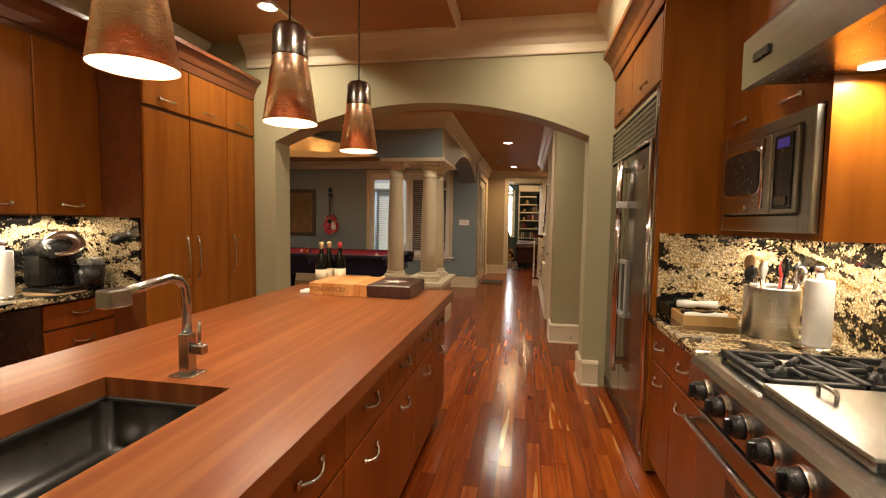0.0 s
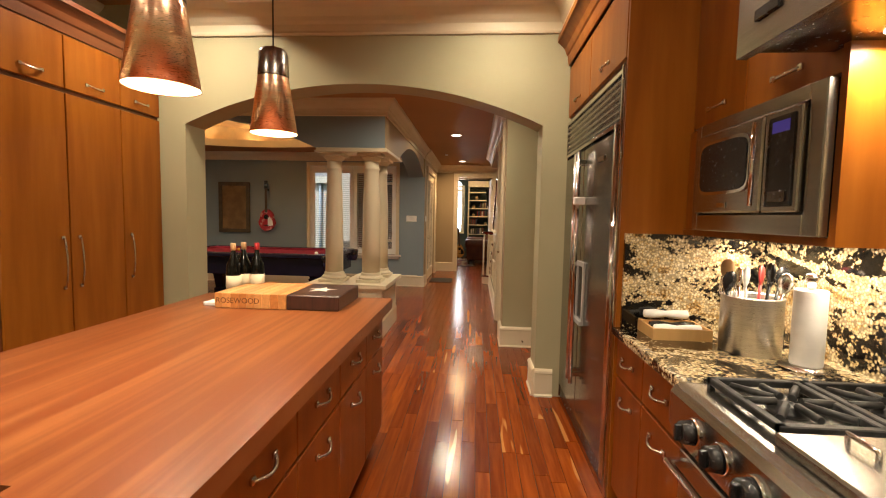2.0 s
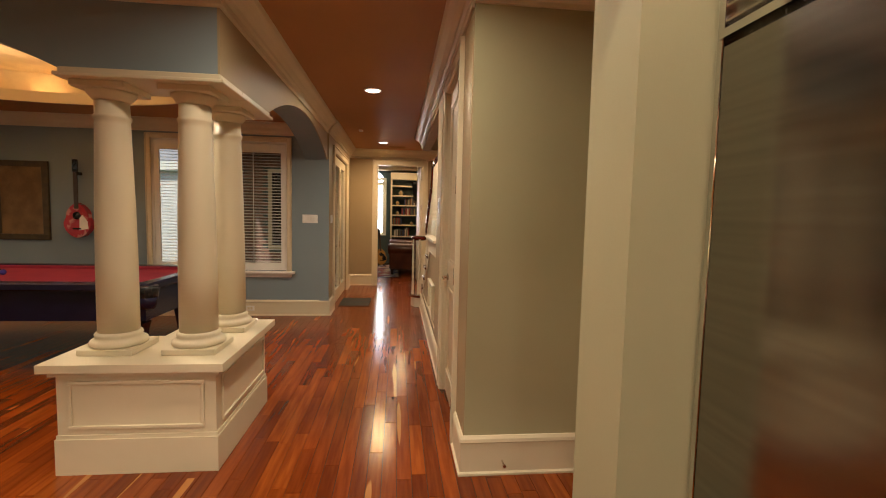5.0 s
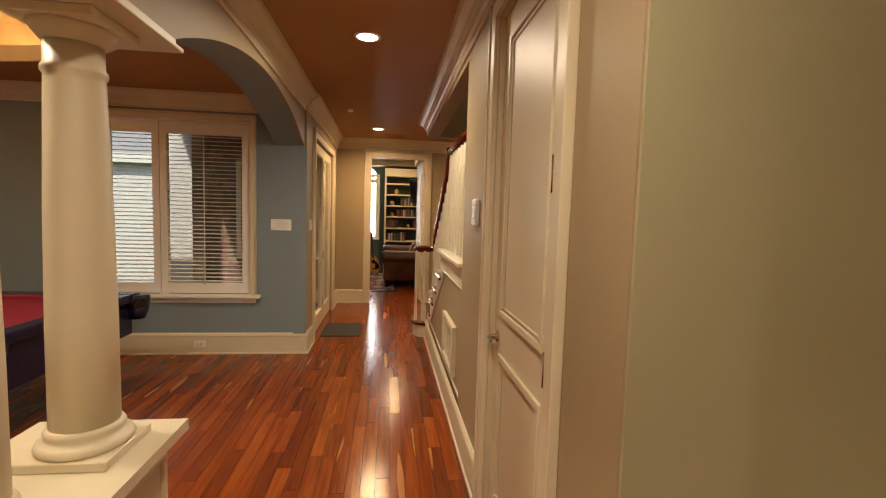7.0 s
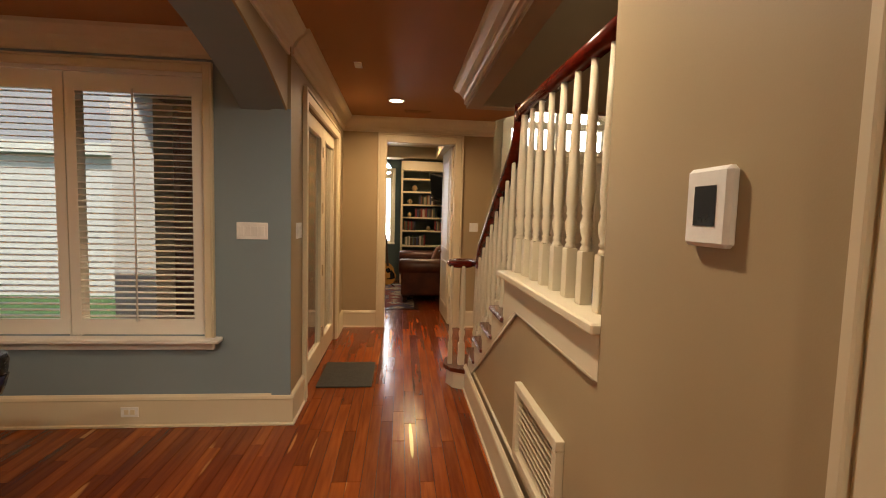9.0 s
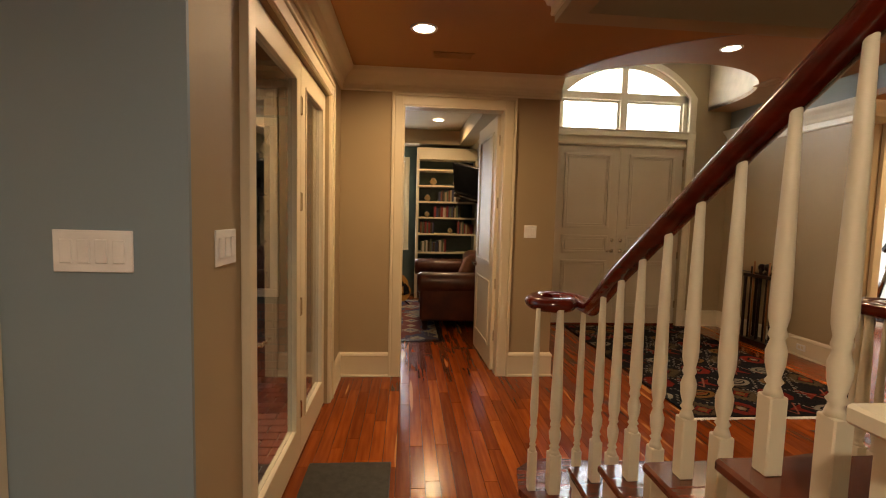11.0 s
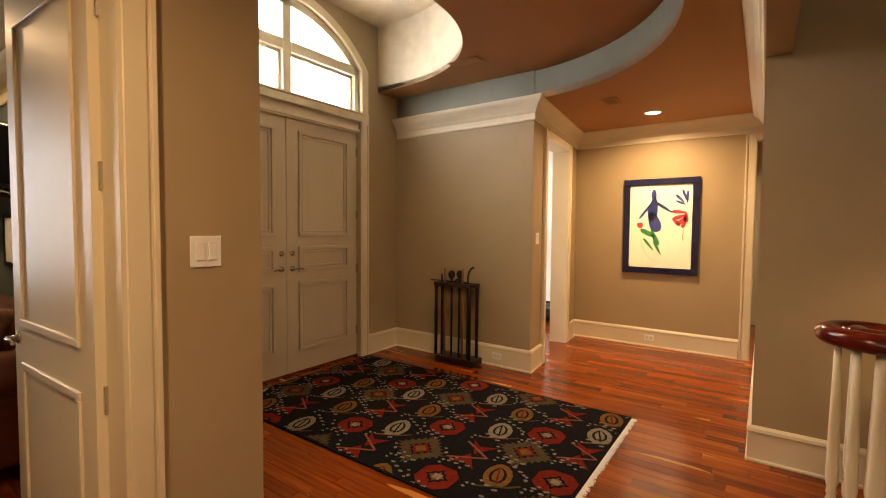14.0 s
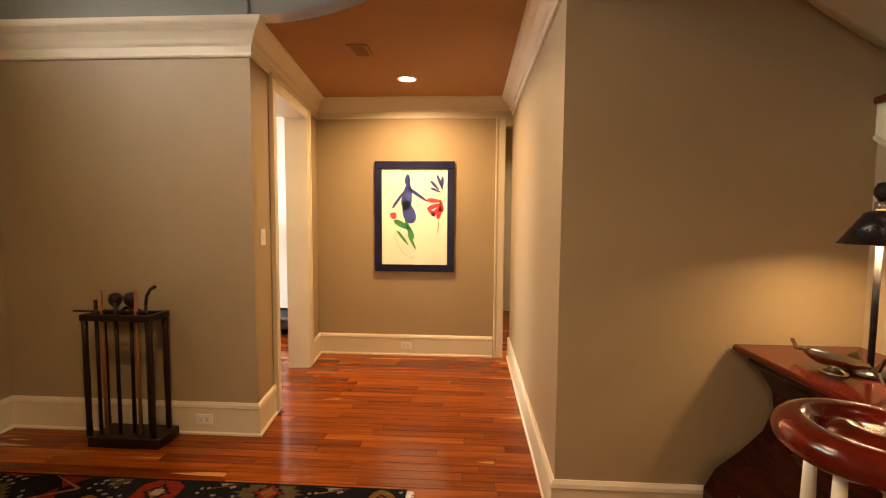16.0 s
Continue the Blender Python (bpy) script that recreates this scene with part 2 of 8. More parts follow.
def rug_material(name, size, ramp_a, ramp_b, fleck):
    """Woven rug: rows of stepped medallions in two colourings on a dark ground, with small pale flecks."""
    m = bpy.data.materials.new(name)
    m.use_nodes = True
    t, n = m.node_tree, m.node_tree.nodes
    p = n["Principled BSDF"]
    p.inputs["Roughness"].default_value = 0.95
    p.inputs["Specular IOR Level"].default_value = 0.08
    co = n.new("ShaderNodeTexCoord")
    v = n.new("ShaderNodeTexVoronoi")
    v.distance = "MANHATTAN"
    v.inputs["Scale"].default_value, v.inputs["Randomness"].default_value = size, 0.42
    t.links.new(co.outputs["Object"], v.inputs["Vector"])
    jag = n.new("ShaderNodeTexVoronoi")
    jag.distance = "CHEBYCHEV"
    jag.inputs["Scale"].default_value, jag.inputs["Randomness"].default_value = size * 9, 0.2
    t.links.new(co.outputs["Object"], jag.inputs["Vector"])
    step = n.new("ShaderNodeMath")
    step.operation = "MULTIPLY_ADD"
    step.inputs[1].default_value = 0.22
    t.links.new(jag.outputs["Distance"], step.inputs[0])
    t.links.new(v.outputs["Distance"], step.inputs[2])
    outs = []
    for rows in (ramp_a, ramp_b):
        r = n.new("ShaderNodeValToRGB")
        r.color_ramp.interpolation = "CONSTANT"
        e = r.color_ramp.elements
        e[0].position, e[0].color = rows[0][0], (*rows[0][1], 1)
        e[1].position, e[1].color = rows[1][0], (*rows[1][1], 1)
        for at, c in rows[2:]:
            e.new(at).color = (*c, 1)
        t.links.new(step.outputs[0], r.inputs[0])
        outs.append(r.outputs[0])
    sep = n.new("ShaderNodeSeparateColor")
    t.links.new(v.outputs["Color"], sep.inputs[0])
    pick = n.new("ShaderNodeMath")
    pick.operation = "GREATER_THAN"
    pick.inputs[1].default_value = 0.5
    t.links.new(sep.outputs[0], pick.inputs[0])
    mx = n.new("ShaderNodeMix")
    mx.data_type = "RGBA"
    t.links.new(pick.outputs[0], mx.inputs[0])
    t.links.new(outs[0], mx.inputs[6])
    t.links.new(outs[1], mx.inputs[7])
    f = n.new("ShaderNodeTexVoronoi")
    f.distance = "CHEBYCHEV"
    f.inputs["Scale"].default_value, f.inputs["Randomness"].default_value = size * 8, 0.5
    t.links.new(co.outputs["Object"], f.inputs["Vector"])
    fs = n.new("ShaderNodeMath")
    fs.operation = "LESS_THAN"
    fs.inputs[1].default_value = 0.24
    t.links.new(f.outputs["Distance"], fs.inputs[0])
    nz = n.new("ShaderNodeTexNoise")
    nz.inputs["Scale"].default_value = size * 1.6
    t.links.new(co.outputs["Object"], nz.inputs["Vector"])
    ns = n.new("ShaderNodeMath")
    ns.operation = "GREATER_THAN"
    ns.inputs[1].default_value = 0.58
    t.links.new(nz.outputs[0], ns.inputs[0])
    both = n.new("ShaderNodeMath")
    both.operation = "MULTIPLY"
    t.links.new(fs.outputs[0], both.inputs[0])
    t.links.new(ns.outputs[0], both.inputs[1])
    m2 = n.new("ShaderNodeMix")
    m2.data_type = "RGBA"
    t.links.new(both.outputs[0], m2.inputs[0])
    t.links.new(mx.outputs[2], m2.inputs[6])
    m2.inputs[7].default_value = (*fleck, 1)
    t.links.new(m2.outputs[2], p.inputs["Base Color"])
    w = n.new("ShaderNodeTexNoise")
    w.inputs["Scale"].default_value = 320
    t.links.new(co.outputs["Object"], w.inputs["Vector"])
    b = n.new("ShaderNodeBump")
    b.inputs["Strength"].default_value, b.inputs["Distance"].default_value = 0.5, 0.003
    t.links.new(w.outputs[0], b.inputs["Height"])
    t.links.new(b.outputs[0], p.inputs["Normal"])
    return m


PLANK = plank_material()
GAP = material("floor_gap", (0.05, 0.02, 0.01), 0.8)
OLIVE = material("olive_paint", (0.42, 0.395, 0.255), 0.55, scale=1.2, alt=(0.39, 0.37, 0.235), grain=220, bump=0.06, spec=0.25)
TAUPE = material("taupe_paint", (0.39, 0.305, 0.185), 0.5, scale=1.2, alt=(0.365, 0.283, 0.17), grain=220, bump=0.06, spec=0.25)
BLUE = material("slate_blue_paint", (0.235, 0.30, 0.335), 0.5, scale=1.2, alt=(0.22, 0.28, 0.315), grain=220, bump=0.06, spec=0.25)
SAGE = material("grey_sage_paint", (0.215, 0.22, 0.18), 0.5, scale=1.2, alt=(0.20, 0.205, 0.165), grain=220, bump=0.05, spec=0.25)
TAN = material("tan_ceiling_paint", (0.42, 0.225, 0.102), 0.6, scale=1.0, alt=(0.395, 0.21, 0.094), grain=220, bump=0.05, spec=0.1)
TEAL = material("teal_paint", (0.09, 0.13, 0.125), 0.5, scale=1.2, grain=220, bump=0.05, spec=0.25)
WHITE = material("white_paint", (0.78, 0.78, 0.74), 0.5, scale=1.2, alt=(0.74, 0.74, 0.70), grain=200, bump=0.04)
SHUTTER = material("white_shutter_paint", (0.80, 0.79, 0.75), 0.35, scale=2.0, alt=(0.77, 0.76, 0.72), grain=120, bump=0.03)
CREAM = material("cream_trim_paint", (0.70, 0.625, 0.46), 0.42, scale=2.0, alt=(0.66, 0.585, 0.42), grain=120, bump=0.03)
DOORPAINT = material("beige_door_paint", (0.50, 0.43, 0.32), 0.38, scale=1.5, alt=(0.47, 0.40, 0.29), grain=120, bump=0.03)
CABINET = material("cherry_cabinet", (0.285, 0.092, 0.009), 0.34, alt=(0.215, 0.060, 0.005), scale=2.0, stretch=(6, 6, 0.6), grain=50, coat=0.0, bump=0.03, spec=0.22)
REDCAB = material("red_cherry_cabinet", (0.215, 0.050, 0.006), 0.34, alt=(0.155, 0.032, 0.004), scale=2.0, stretch=(6, 6, 0.6), grain=50, coat=0.0, bump=0.03, spec=0.22)
CABDARK = material("dark_cherry", (0.16, 0.045, 0.012), 0.35, alt=(0.11, 0.03, 0.008), scale=3, stretch=(6, 1, 6), grain=50, coat=0.2)
ISLANDTOP = material("island_hardwood", (0.175, 0.046, 0.013), 0.30, alt=(0.285, 0.100, 0.030), scale=1.8, stretch=(13, 0.5, 1), grain=70, coat=0.08, bump=0.03, spec=0.35, detail=8, ramp=(0.42, 0.70))
MAHOGANY = material("red_mahogany", (0.12, 0.010, 0.004), 0.16, alt=(0.065, 0.006, 0.003), scale=3, stretch=(3, 3, 8), coat=0.3, spec=0.4)
TREAD = material("tread_wood", (0.13, 0.028, 0.012), 0.2, alt=(0.08, 0.018, 0.008), scale=4, stretch=(1, 8, 1), coat=0.4)
STEEL = material("brushed_steel", (0.29, 0.28, 0.255), 0.17, 1.0, alt=(0.25, 0.24, 0.22), scale=1.5, stretch=(1, 1, 30), grain=9)
STEELH = material("brushed_steel_level", (0.47, 0.455, 0.42), 0.24, 1.0, alt=(0.40, 0.385, 0.355), scale=2.0, stretch=(90, 1, 90), grain=40)
CHROME = material("polished_steel", (0.70, 0.69, 0.67), 0.10, 1.0, scale=4)
BRONZE = material("aged_bronze", (0.16, 0.10, 0.055), 0.35, 1.0, scale=10, alt=(0.10, 0.06, 0.03))
NICKEL = material("satin_nickel", (0.70, 0.66, 0.59), 0.23, 1.0, scale=6)
COPPER = material("brushed_copper", (1.0, 0.72, 0.52), 0.28, 1.0, alt=(0.95, 0.58, 0.36), scale=3, stretch=(1, 1, 14))
COLLAR = material("satin_steel_collar", (0.42, 0.40, 0.38), 0.22, 1.0, scale=4)
GUNMETAL = material("gunmetal", (0.18, 0.16, 0.15), 0.25, 1.0, scale=4)
BLACK = material("black_plastic", (0.012, 0.012, 0.013), 0.25, scale=8, alt=(0.02, 0.02, 0.02))
IRON = material("cast_iron", (0.007, 0.007, 0.007), 0.5, scale=20, alt=(0.03, 0.03, 0.03), bump=0.2, spec=0.25)
SINKMAT = material("dark_composite", (0.030, 0.030, 0.030), 0.30, scale=20, alt=(0.045, 0.044, 0.042))
PAPER = material("white_paper", (0.85, 0.85, 0.83), 0.8, scale=10, grain=200, bump=0.1)
LEATHER = material("brown_leather", (0.085, 0.021, 0.008), 0.32, alt=(0.045, 0.010, 0.005), scale=5, grain=90, bump=0.25, spec=0.35)
NAVY = material("dark_table_wood", (0.010, 0.010, 0.030), 0.22, alt=(0.014, 0.012, 0.036), scale=4, coat=0.1, spec=0.3)
CLOTH = material("burgundy_cloth", (0.27, 0.010, 0.036), 0.9, alt=(0.23, 0.008, 0.030), scale=4, grain=300, bump=0.1)
BRICK = material("pale_brick", (0.30, 0.17, 0.13), 0.85, alt=(0.17, 0.085, 0.06), scale=3, rand=0.22, grain=60, bump=0.4)
PATIO = material("red_paver", (0.26, 0.11, 0.08), 0.85, alt=(0.18, 0.075, 0.06), scale=4, rand=0.3, grain=60, bump=0.4)
MORTAR = material("mortar", (0.50, 0.47, 0.42), 0.9, scale=20, bump=0.3)
GRASS = material("grass_blades", (0.06, 0.13, 0.025), 0.8, alt=(0.035, 0.08, 0.015), scale=8, grain=80, bump=0.5)
GLASS = glass_material("window_glass")
GRANITE = granite_material()
LIGHT = glow("lit_lens", (1.0, 0.88, 0.70), 14.0)
BULB = glow("lit_bulb", (1.0, 0.58, 0.20), 40.0)
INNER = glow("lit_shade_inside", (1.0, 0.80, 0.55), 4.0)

# ---- mesh helpers ----


def box(bm, x0, x1, y0, y1, z0, z1, bevel=0.0, seg=1):
    r = bmesh.ops.create_cube(bm, size=1.0)
    bmesh.ops.scale(bm, vec=(x1 - x0, y1 - y0, z1 - z0), verts=r["verts"])
    bmesh.ops.translate(bm, vec=((x0 + x1) / 2, (y0 + y1) / 2, (z0 + z1) / 2), verts=r["verts"])
    if bevel:
        es = list({e for v in r["verts"] for e in v.link_edges})
        bmesh.ops.bevel(bm, geom=es, offset=bevel, segments=seg, affect="EDGES", profile=0.5)
    return bm


def boxes(*items, bevel=0.0):
    bm = bmesh.new()
    for it in items:
        box(bm, *it, bevel=bevel)
    return bm


def lathe(bm, prof, centre=(0, 0, 0), seg=24, axis="z", capped=True):
    """Turn a profile of (radius, height) about an upright axis (or along x or y)."""
    rings = []
    for r, h in prof:
        ring = []
        for i in range(seg):
            a = 2 * math.pi * i / seg
            u, v = r * math.cos(a), r * math.sin(a)
            q = {"z": (u, v, h), "y": (u, h, v), "x": (h, u, v)}[axis]
            ring.append(bm.verts.new((centre[0] + q[0], centre[1] + q[1], centre[2] + q[2])))
        rings.append(ring)
    for a, b in zip(rings, rings[1:]):
        for i in range(seg):
            f = bm.faces.new((a[i], a[(i + 1) % seg], b[(i + 1) % seg], b[i]))
            f.smooth = True
    for ring, r in ((rings[0], prof[0][0]), (rings[-1], prof[-1][0])):
        if r > 1e-4 and capped:
            bm.faces.new(ring)
    return bm


def prism(bm, pts, lo, hi, axis="z"):
    """Extrude a closed outline of 2D points along an axis: z (x, y), y (x, z) or x (y, z)."""
    def put(p, h):
        return {"z": (p[0], p[1], h), "y": (p[0], h, p[1]), "x": (h, p[0], p[1])}[axis]
    a = [bm.verts.new(put(p, lo)) for p in pts]
    b = [bm.verts.new(put(p, hi)) for p in pts]
    n = len(pts)
    for i in range(n):
        bm.faces.new((a[i], a[(i + 1) % n], b[(i + 1) % n], b[i]))
    bm.faces.new(a)
    bm.faces.new(b)
    return bm


def tube(bm, pts, r, seg=10, flat=1.0):
    """A round bar along a polyline."""
    rings, pts = [], [Vector(p) for p in pts]
    side = None
    for i, p in enumerate(pts):
        d = (pts[min(i + 1, len(pts) - 1)] - pts[max(i - 1, 0)]).normalized()
        ref = Vector((0, 0, 1)) if abs(d.z) < 0.95 else Vector((0, 1, 0))
        u = d.cross(ref).normalized()
        if side is not None and u.dot(side) < 0:
            u = -u
        side = u
        v = u.cross(d).normalized()
        rings.append([bm.verts.new(p + u * r * math.cos(2 * math.pi * k / seg) + v * r * flat * math.sin(2 * math.pi * k / seg)) for k in range(seg)])
    for a, b in zip(rings, rings[1:]):
        for k in range(seg):
            f = bm.faces.new((a[k], a[(k + 1) % seg], b[(k + 1) % seg], b[k]))
            f.smooth = True
    bm.faces.new(rings[0])
    bm.faces.new(rings[-1])
    return bm


def sweep(bm, path, prof, closed=False):
    """Sweep a profile of (out, up) along a plan path [(x, y, z)]; out points to the left of the way walked, corners mitred."""
    P = [Vector(p) for p in path]
    n = len(P)
    rings = []
    for i in range(n):
        a = P[i] - P[i - 1] if (i > 0 or closed) else P[1] - P[0]
        b = P[(i + 1) % n] - P[i] if (i < n - 1 or closed) else P[-1] - P[-2]
        a2, b2 = Vector((a.x, a.y, 0)).normalized(), Vector((b.x, b.y, 0)).normalized()
        na, nb = Vector((-a2.y, a2.x, 0)), Vector((-b2.y, b2.x, 0))
        m = (na + nb).normalized()
        m = m / max(0.2, m.dot(na))
        rings.append([bm.verts.new(P[i] + m * o + Vector((0, 0, u))) for o, u in prof])
    k = len(prof)
    pairs = list(zip(rings, rings[1:])) + ([(rings[-1], rings[0])] if closed else [])
    for a, b in pairs:
        for j in range(k):
            bm.faces.new((a[j], a[(j + 1) % k], b[(j + 1) % k], b[j]))
    if not closed:
        bm.faces.new(rings[0])
        bm.faces.new(rings[-1])
    return bm


def obj(name, bm, mat, parent=None, label="", smooth=False):
    bmesh.ops.recalc_face_normals(bm, faces=bm.faces)
    me = bpy.data.meshes.new(name)
    bm.to_mesh(me)
    bm.free()
    for m in (mat if isinstance(mat, (list, tuple)) else (mat,)):
        me.materials.append(m)
    if smooth:
        for f in me.polygons:
            f.use_smooth = True
    ob = new(name, me)
    if parent is not None:
        ob.parent = parent
        ob.matrix_parent_inverse = parent.matrix_world.inverted()
    if label:
        tagged(ob, label)
    return ob


def part(name, bm, mat, parent, label="", smooth=False):
    return obj(name, bm, mat, parent, label, smooth)


def thing(name, label, category, at=(0, 0, 0), group=""):
    e = new(name)
    e.location = at
    e.empty_display_size = 0.1
    bpy.context.view_layer.update()
    return tagged(e, label, category, group)


def structure(name, bm, mat, label="", smooth=False):
    return tagged(obj(name, bm, mat, None, label, smooth), kind="structure")


def arch_pts(u0, u1, spring, apex, n=24):
    """Points of a segmental arch from u0 to u1."""
    w, h = (u1 - u0) / 2, apex - spring
    r = (w * w + h * h) / (2 * h)
    a = math.asin(min(1, w / r)) if h <= w else math.pi - math.asin(w / r)
    c = (u0 + u1) / 2
    return [(c + r * math.sin(-a + 2 * a * i / n), apex - r + r * math.cos(-a + 2 * a * i / n)) for i in range(n + 1)]


def arched_header(bm, u0, u1, spring, apex, top, lo, hi, axis):
    """The wall above an arched opening."""
    prism(bm, arch_pts(u0, u1, spring, apex) + [(u1, top), (u0, top)], lo, hi, axis)
    return bm


CROWN = [(0, 0), (0.018, 0), (0.022, 0.02), (0.03, 0.03), (0.045, 0.05), (0.06, 0.085), (0.09, 0.12), (0.11, 0.135), (0.115, 0.16), (0, 0.16)]
CROWN_BIG = [(0, -0.10), (0.015, -0.10), (0.02, -0.085), (0.016, -0.07), (0.016, -0.02), (0.03, 0.0), (0.04, 0.03), (0.07, 0.08), (0.11, 0.115), (0.12, 0.13), (0.13, 0.16), (0, 0.16)]
CROWN_HALL = [(0, -0.02), (0.014, -0.02), (0.02, -0.008), (0.016, 0.005), (0.018, 0.03), (0.034, 0.04), (0.04, 0.06), (0.065, 0.095), (0.10, 0.12), (0.11, 0.132), (0.12, 0.16), (0, 0.16)]
BASE = [(0, 0), (0.028, 0), (0.028, 0.012), (0.018, 0.02), (0.018, 0.185), (0.024, 0.192), (0.02, 0.21), (0.008, 0.225), (0, 0.225)]


def crown(path, top, prof=CROWN_BIG, mat=None, name="crown_trim"):
    return structure(name, sweep(bmesh.new(), [(x, y, top - 0.16) for x, y in path], prof), mat or CREAM)


def baseboard(path):
    return structure("baseboard", sweep(bmesh.new(), [(x, y, 0) for x, y in path], BASE), CREAM)


def casing(name, axis, plane, u0, u1, top, out, w=0.1, bottom=0.0):
    """Moulded door casing on a wall plane; out is +1 or -1, the way it faces."""
    bm = bmesh.new()
    for lay, (a, d) in enumerate(((w, 0.018), (w * 0.72, 0.026), (w * 0.2, 0.034))):
        o = (0.0, 0.004, w - a + 0.003)[lay]
        lo, hi = sorted((plane, plane + out * d))
        for it in ((u0 - o - a, u0 - o, bottom, top + o + a), (u1 + o, u1 + o + a, bottom, top + o + a), (u0 - o, u1 + o, top + o, top + o + a)):
            if axis == "x":
                box(bm, lo, hi, it[0], it[1], it[2], it[3], bevel=0.003)
            else:
                box(bm, it[0], it[1], lo, hi, it[2], it[3], bevel=0.003)
    return structure(name, bm, CREAM)
# ---- walls ----
W = 0.13
# kitchen shell
structure("wall_kitchen_west", boxes((-3.29, -3.14, -2.6, 4.13, 0, 3.3)), OLIVE)
structure("wall_kitchen_east", boxes((1.45, 1.60, -2.6, 4.13, 0, 3.3)), OLIVE)
structure("wall_kitchen_south", boxes((-3.55, 1.60, -2.75, -2.6, 0, 3.3)), OLIVE)
bm = boxes((-6.3, -2.32, 4.13, 4.40, 0, 3.3), (0.58, 1.60, 4.13, 4.40, 0, 3.3))
arched_header(bm, -2.32, 0.58, 2.15, 2.47, 3.3, 4.13, 4.40, "y")
structure("wall_arch", bm, OLIVE)
# recess beside the arch and closet block along the hall
structure("wall_recess", boxes((1.36, 1.49, 4.40, 5.50, 0, 2.9), (0.401, 1.50, 5.502, 5.63, 0, 2.9)), OLIVE)
structure("wall_hall_east", boxes((0.396, 0.53, 5.512, 5.822, 0, 2.9), (0.40, 0.53, 5.822, 5.94, 0, 2.9), (0.40, 0.53, 5.94, 6.75, 2.44, 2.9), (0.40, 0.53, 6.75, 7.60, 0, 2.9),
                                  (0.40, 0.53, 7.60, 10.51, 2.52, 2.9)), TAUPE)
structure("wall_closet_back", boxes((1.1, 1.2, 5.63, 7.6, 0, 2.9)), TAUPE)
structure("wall_stair_south", boxes((0.53, 4.4, 7.47, 7.60, 0, 5.4)), TAUPE)
structure("wall_stairwell_west", boxes((0.40, 0.53, 7.47, 10.51, 2.9, 5.4)), TAUPE)
# header over the stair opening, with the passage wall
structure("wall_stair_header", boxes((0.40, 3.36, 10.51, 10.64, 2.52, 5.4)), TAUPE)
structure("wall_passage_south", boxes((3.36, 6.0, 10.51, 10.64, 0, 5.4)), TAUPE)
structure("wall_alcove", boxes((3.36, 3.49, 7.60, 10.51, 0, 5.4)), TAUPE)
structure("ceiling_stairwell", boxes((0.40, 3.49, 7.47, 10.75, 5.4, 5.5)), WHITE)
# passage end, gym side and rooms beyond
structure("wall_passage_end", boxes((6.0, 6.13, 10.71, 12.85, 0, 2.9), (6.0, 6.13, 10.0, 10.71, 2.45, 2.9), (6.0, 6.13, 9.0, 10.0, 0, 2.9)), TAUPE)
SKEW = radians(6.5)  # the gym wall runs a little askew to the passage


def askew(bm):
    bmesh.ops.rotate(bm, cent=(4.12, 12.51, 0), matrix=Matrix.Rotation(SKEW, 3, "Z"), verts=bm.verts)
    return bm


structure("wall_gym_front", askew(boxes((4.145, 4.57, 12.51, 12.69, 0, 3.2), (5.52, 6.13, 12.51, 12.69, 0, 3.2), (4.57, 5.52, 12.51, 12.69, 2.45, 3.2))), TAUPE)
structure("wall_foyer_east", boxes((4.12, 4.26, 12.69, 14.30, 0, 4.2), (4.12, 4.16, 12.511, 12.69, 0, 4.2)), TAUPE)
structure("wall_foyer_frieze", boxes((4.114, 4.119, 12.515, 14.30, 2.70, 3.02)), SAGE)
structure("wall_gym", boxes((4.26, 7.4, 17.4, 17.5, 0, 3.0), (7.3, 7.4, 12.60, 17.4, 0, 3.0), (4.26, 4.34, 14.30, 17.4, 0, 3.0)), WHITE)
structure("ceiling_gym", boxes((4.26, 7.4, 12.66, 17.5, 2.85, 2.95)), WHITE)
structure("wall_back_hall", boxes((8.4, 8.5, 9.0, 12.4, 0, 2.9), (6.0, 8.5, 8.9, 9.0, 0, 2.9), (6.13, 8.5, 12.42, 12.5, 0, 2.9)), TAUPE)
structure("ceiling_back_hall", boxes((6.13, 8.5, 8.9, 12.5, 2.9, 3.0)), WHITE)
# front door wall
bm = boxes((1.0, 1.66, 14.30, 14.48, 0, 4.2), (3.50, 4.26, 14.30, 14.48, 0, 4.2))
arched_header(bm, 1.66, 3.50, 3.18, 3.62, 4.2, 14.30, 14.48, "y")
structure("wall_front", bm, TAUPE)
# office wall and office
structure("wall_office_front", boxes((-1.10, -0.40, 12.32, 12.45, 0, 2.9), (-0.40, 0.51, 12.32, 12.45, 2.45, 2.9), (0.51, 1.01, 12.32, 12.45, 0, 2.9)), TAUPE)
structure("wall_foyer_west", boxes((0.955, 1.01, 12.45, 14.30, 0, 4.2), (0.955, 1.01, 10.75, 12.32, FOYER_Z + 0.02, 4.2)), TAUPE)
structure("wall_office_east", boxes((0.90, 0.955, 12.45, 16.6, 0, 3.1)), TEAL)
bm = boxes((-3.0, -0.92, 16.6, 16.75, 0, 3.1), (-0.40, 0.96, 16.6, 16.75, 0, 3.1), (-0.92, -0.40, 16.6, 16.75, 0, 0.86))
arched_header(bm, -0.92, -0.40, 2.45, 2.71, 3.1, 16.6, 16.75, "y")
structure("wall_office_back", bm, TEAL)
structure("wall_office_west", boxes((-3.1, -3.0, 12.45, 16.6, 0, 3.1), (-3.0, -1.10, 12.40, 12.45, 0, 3.1)), TEAL)
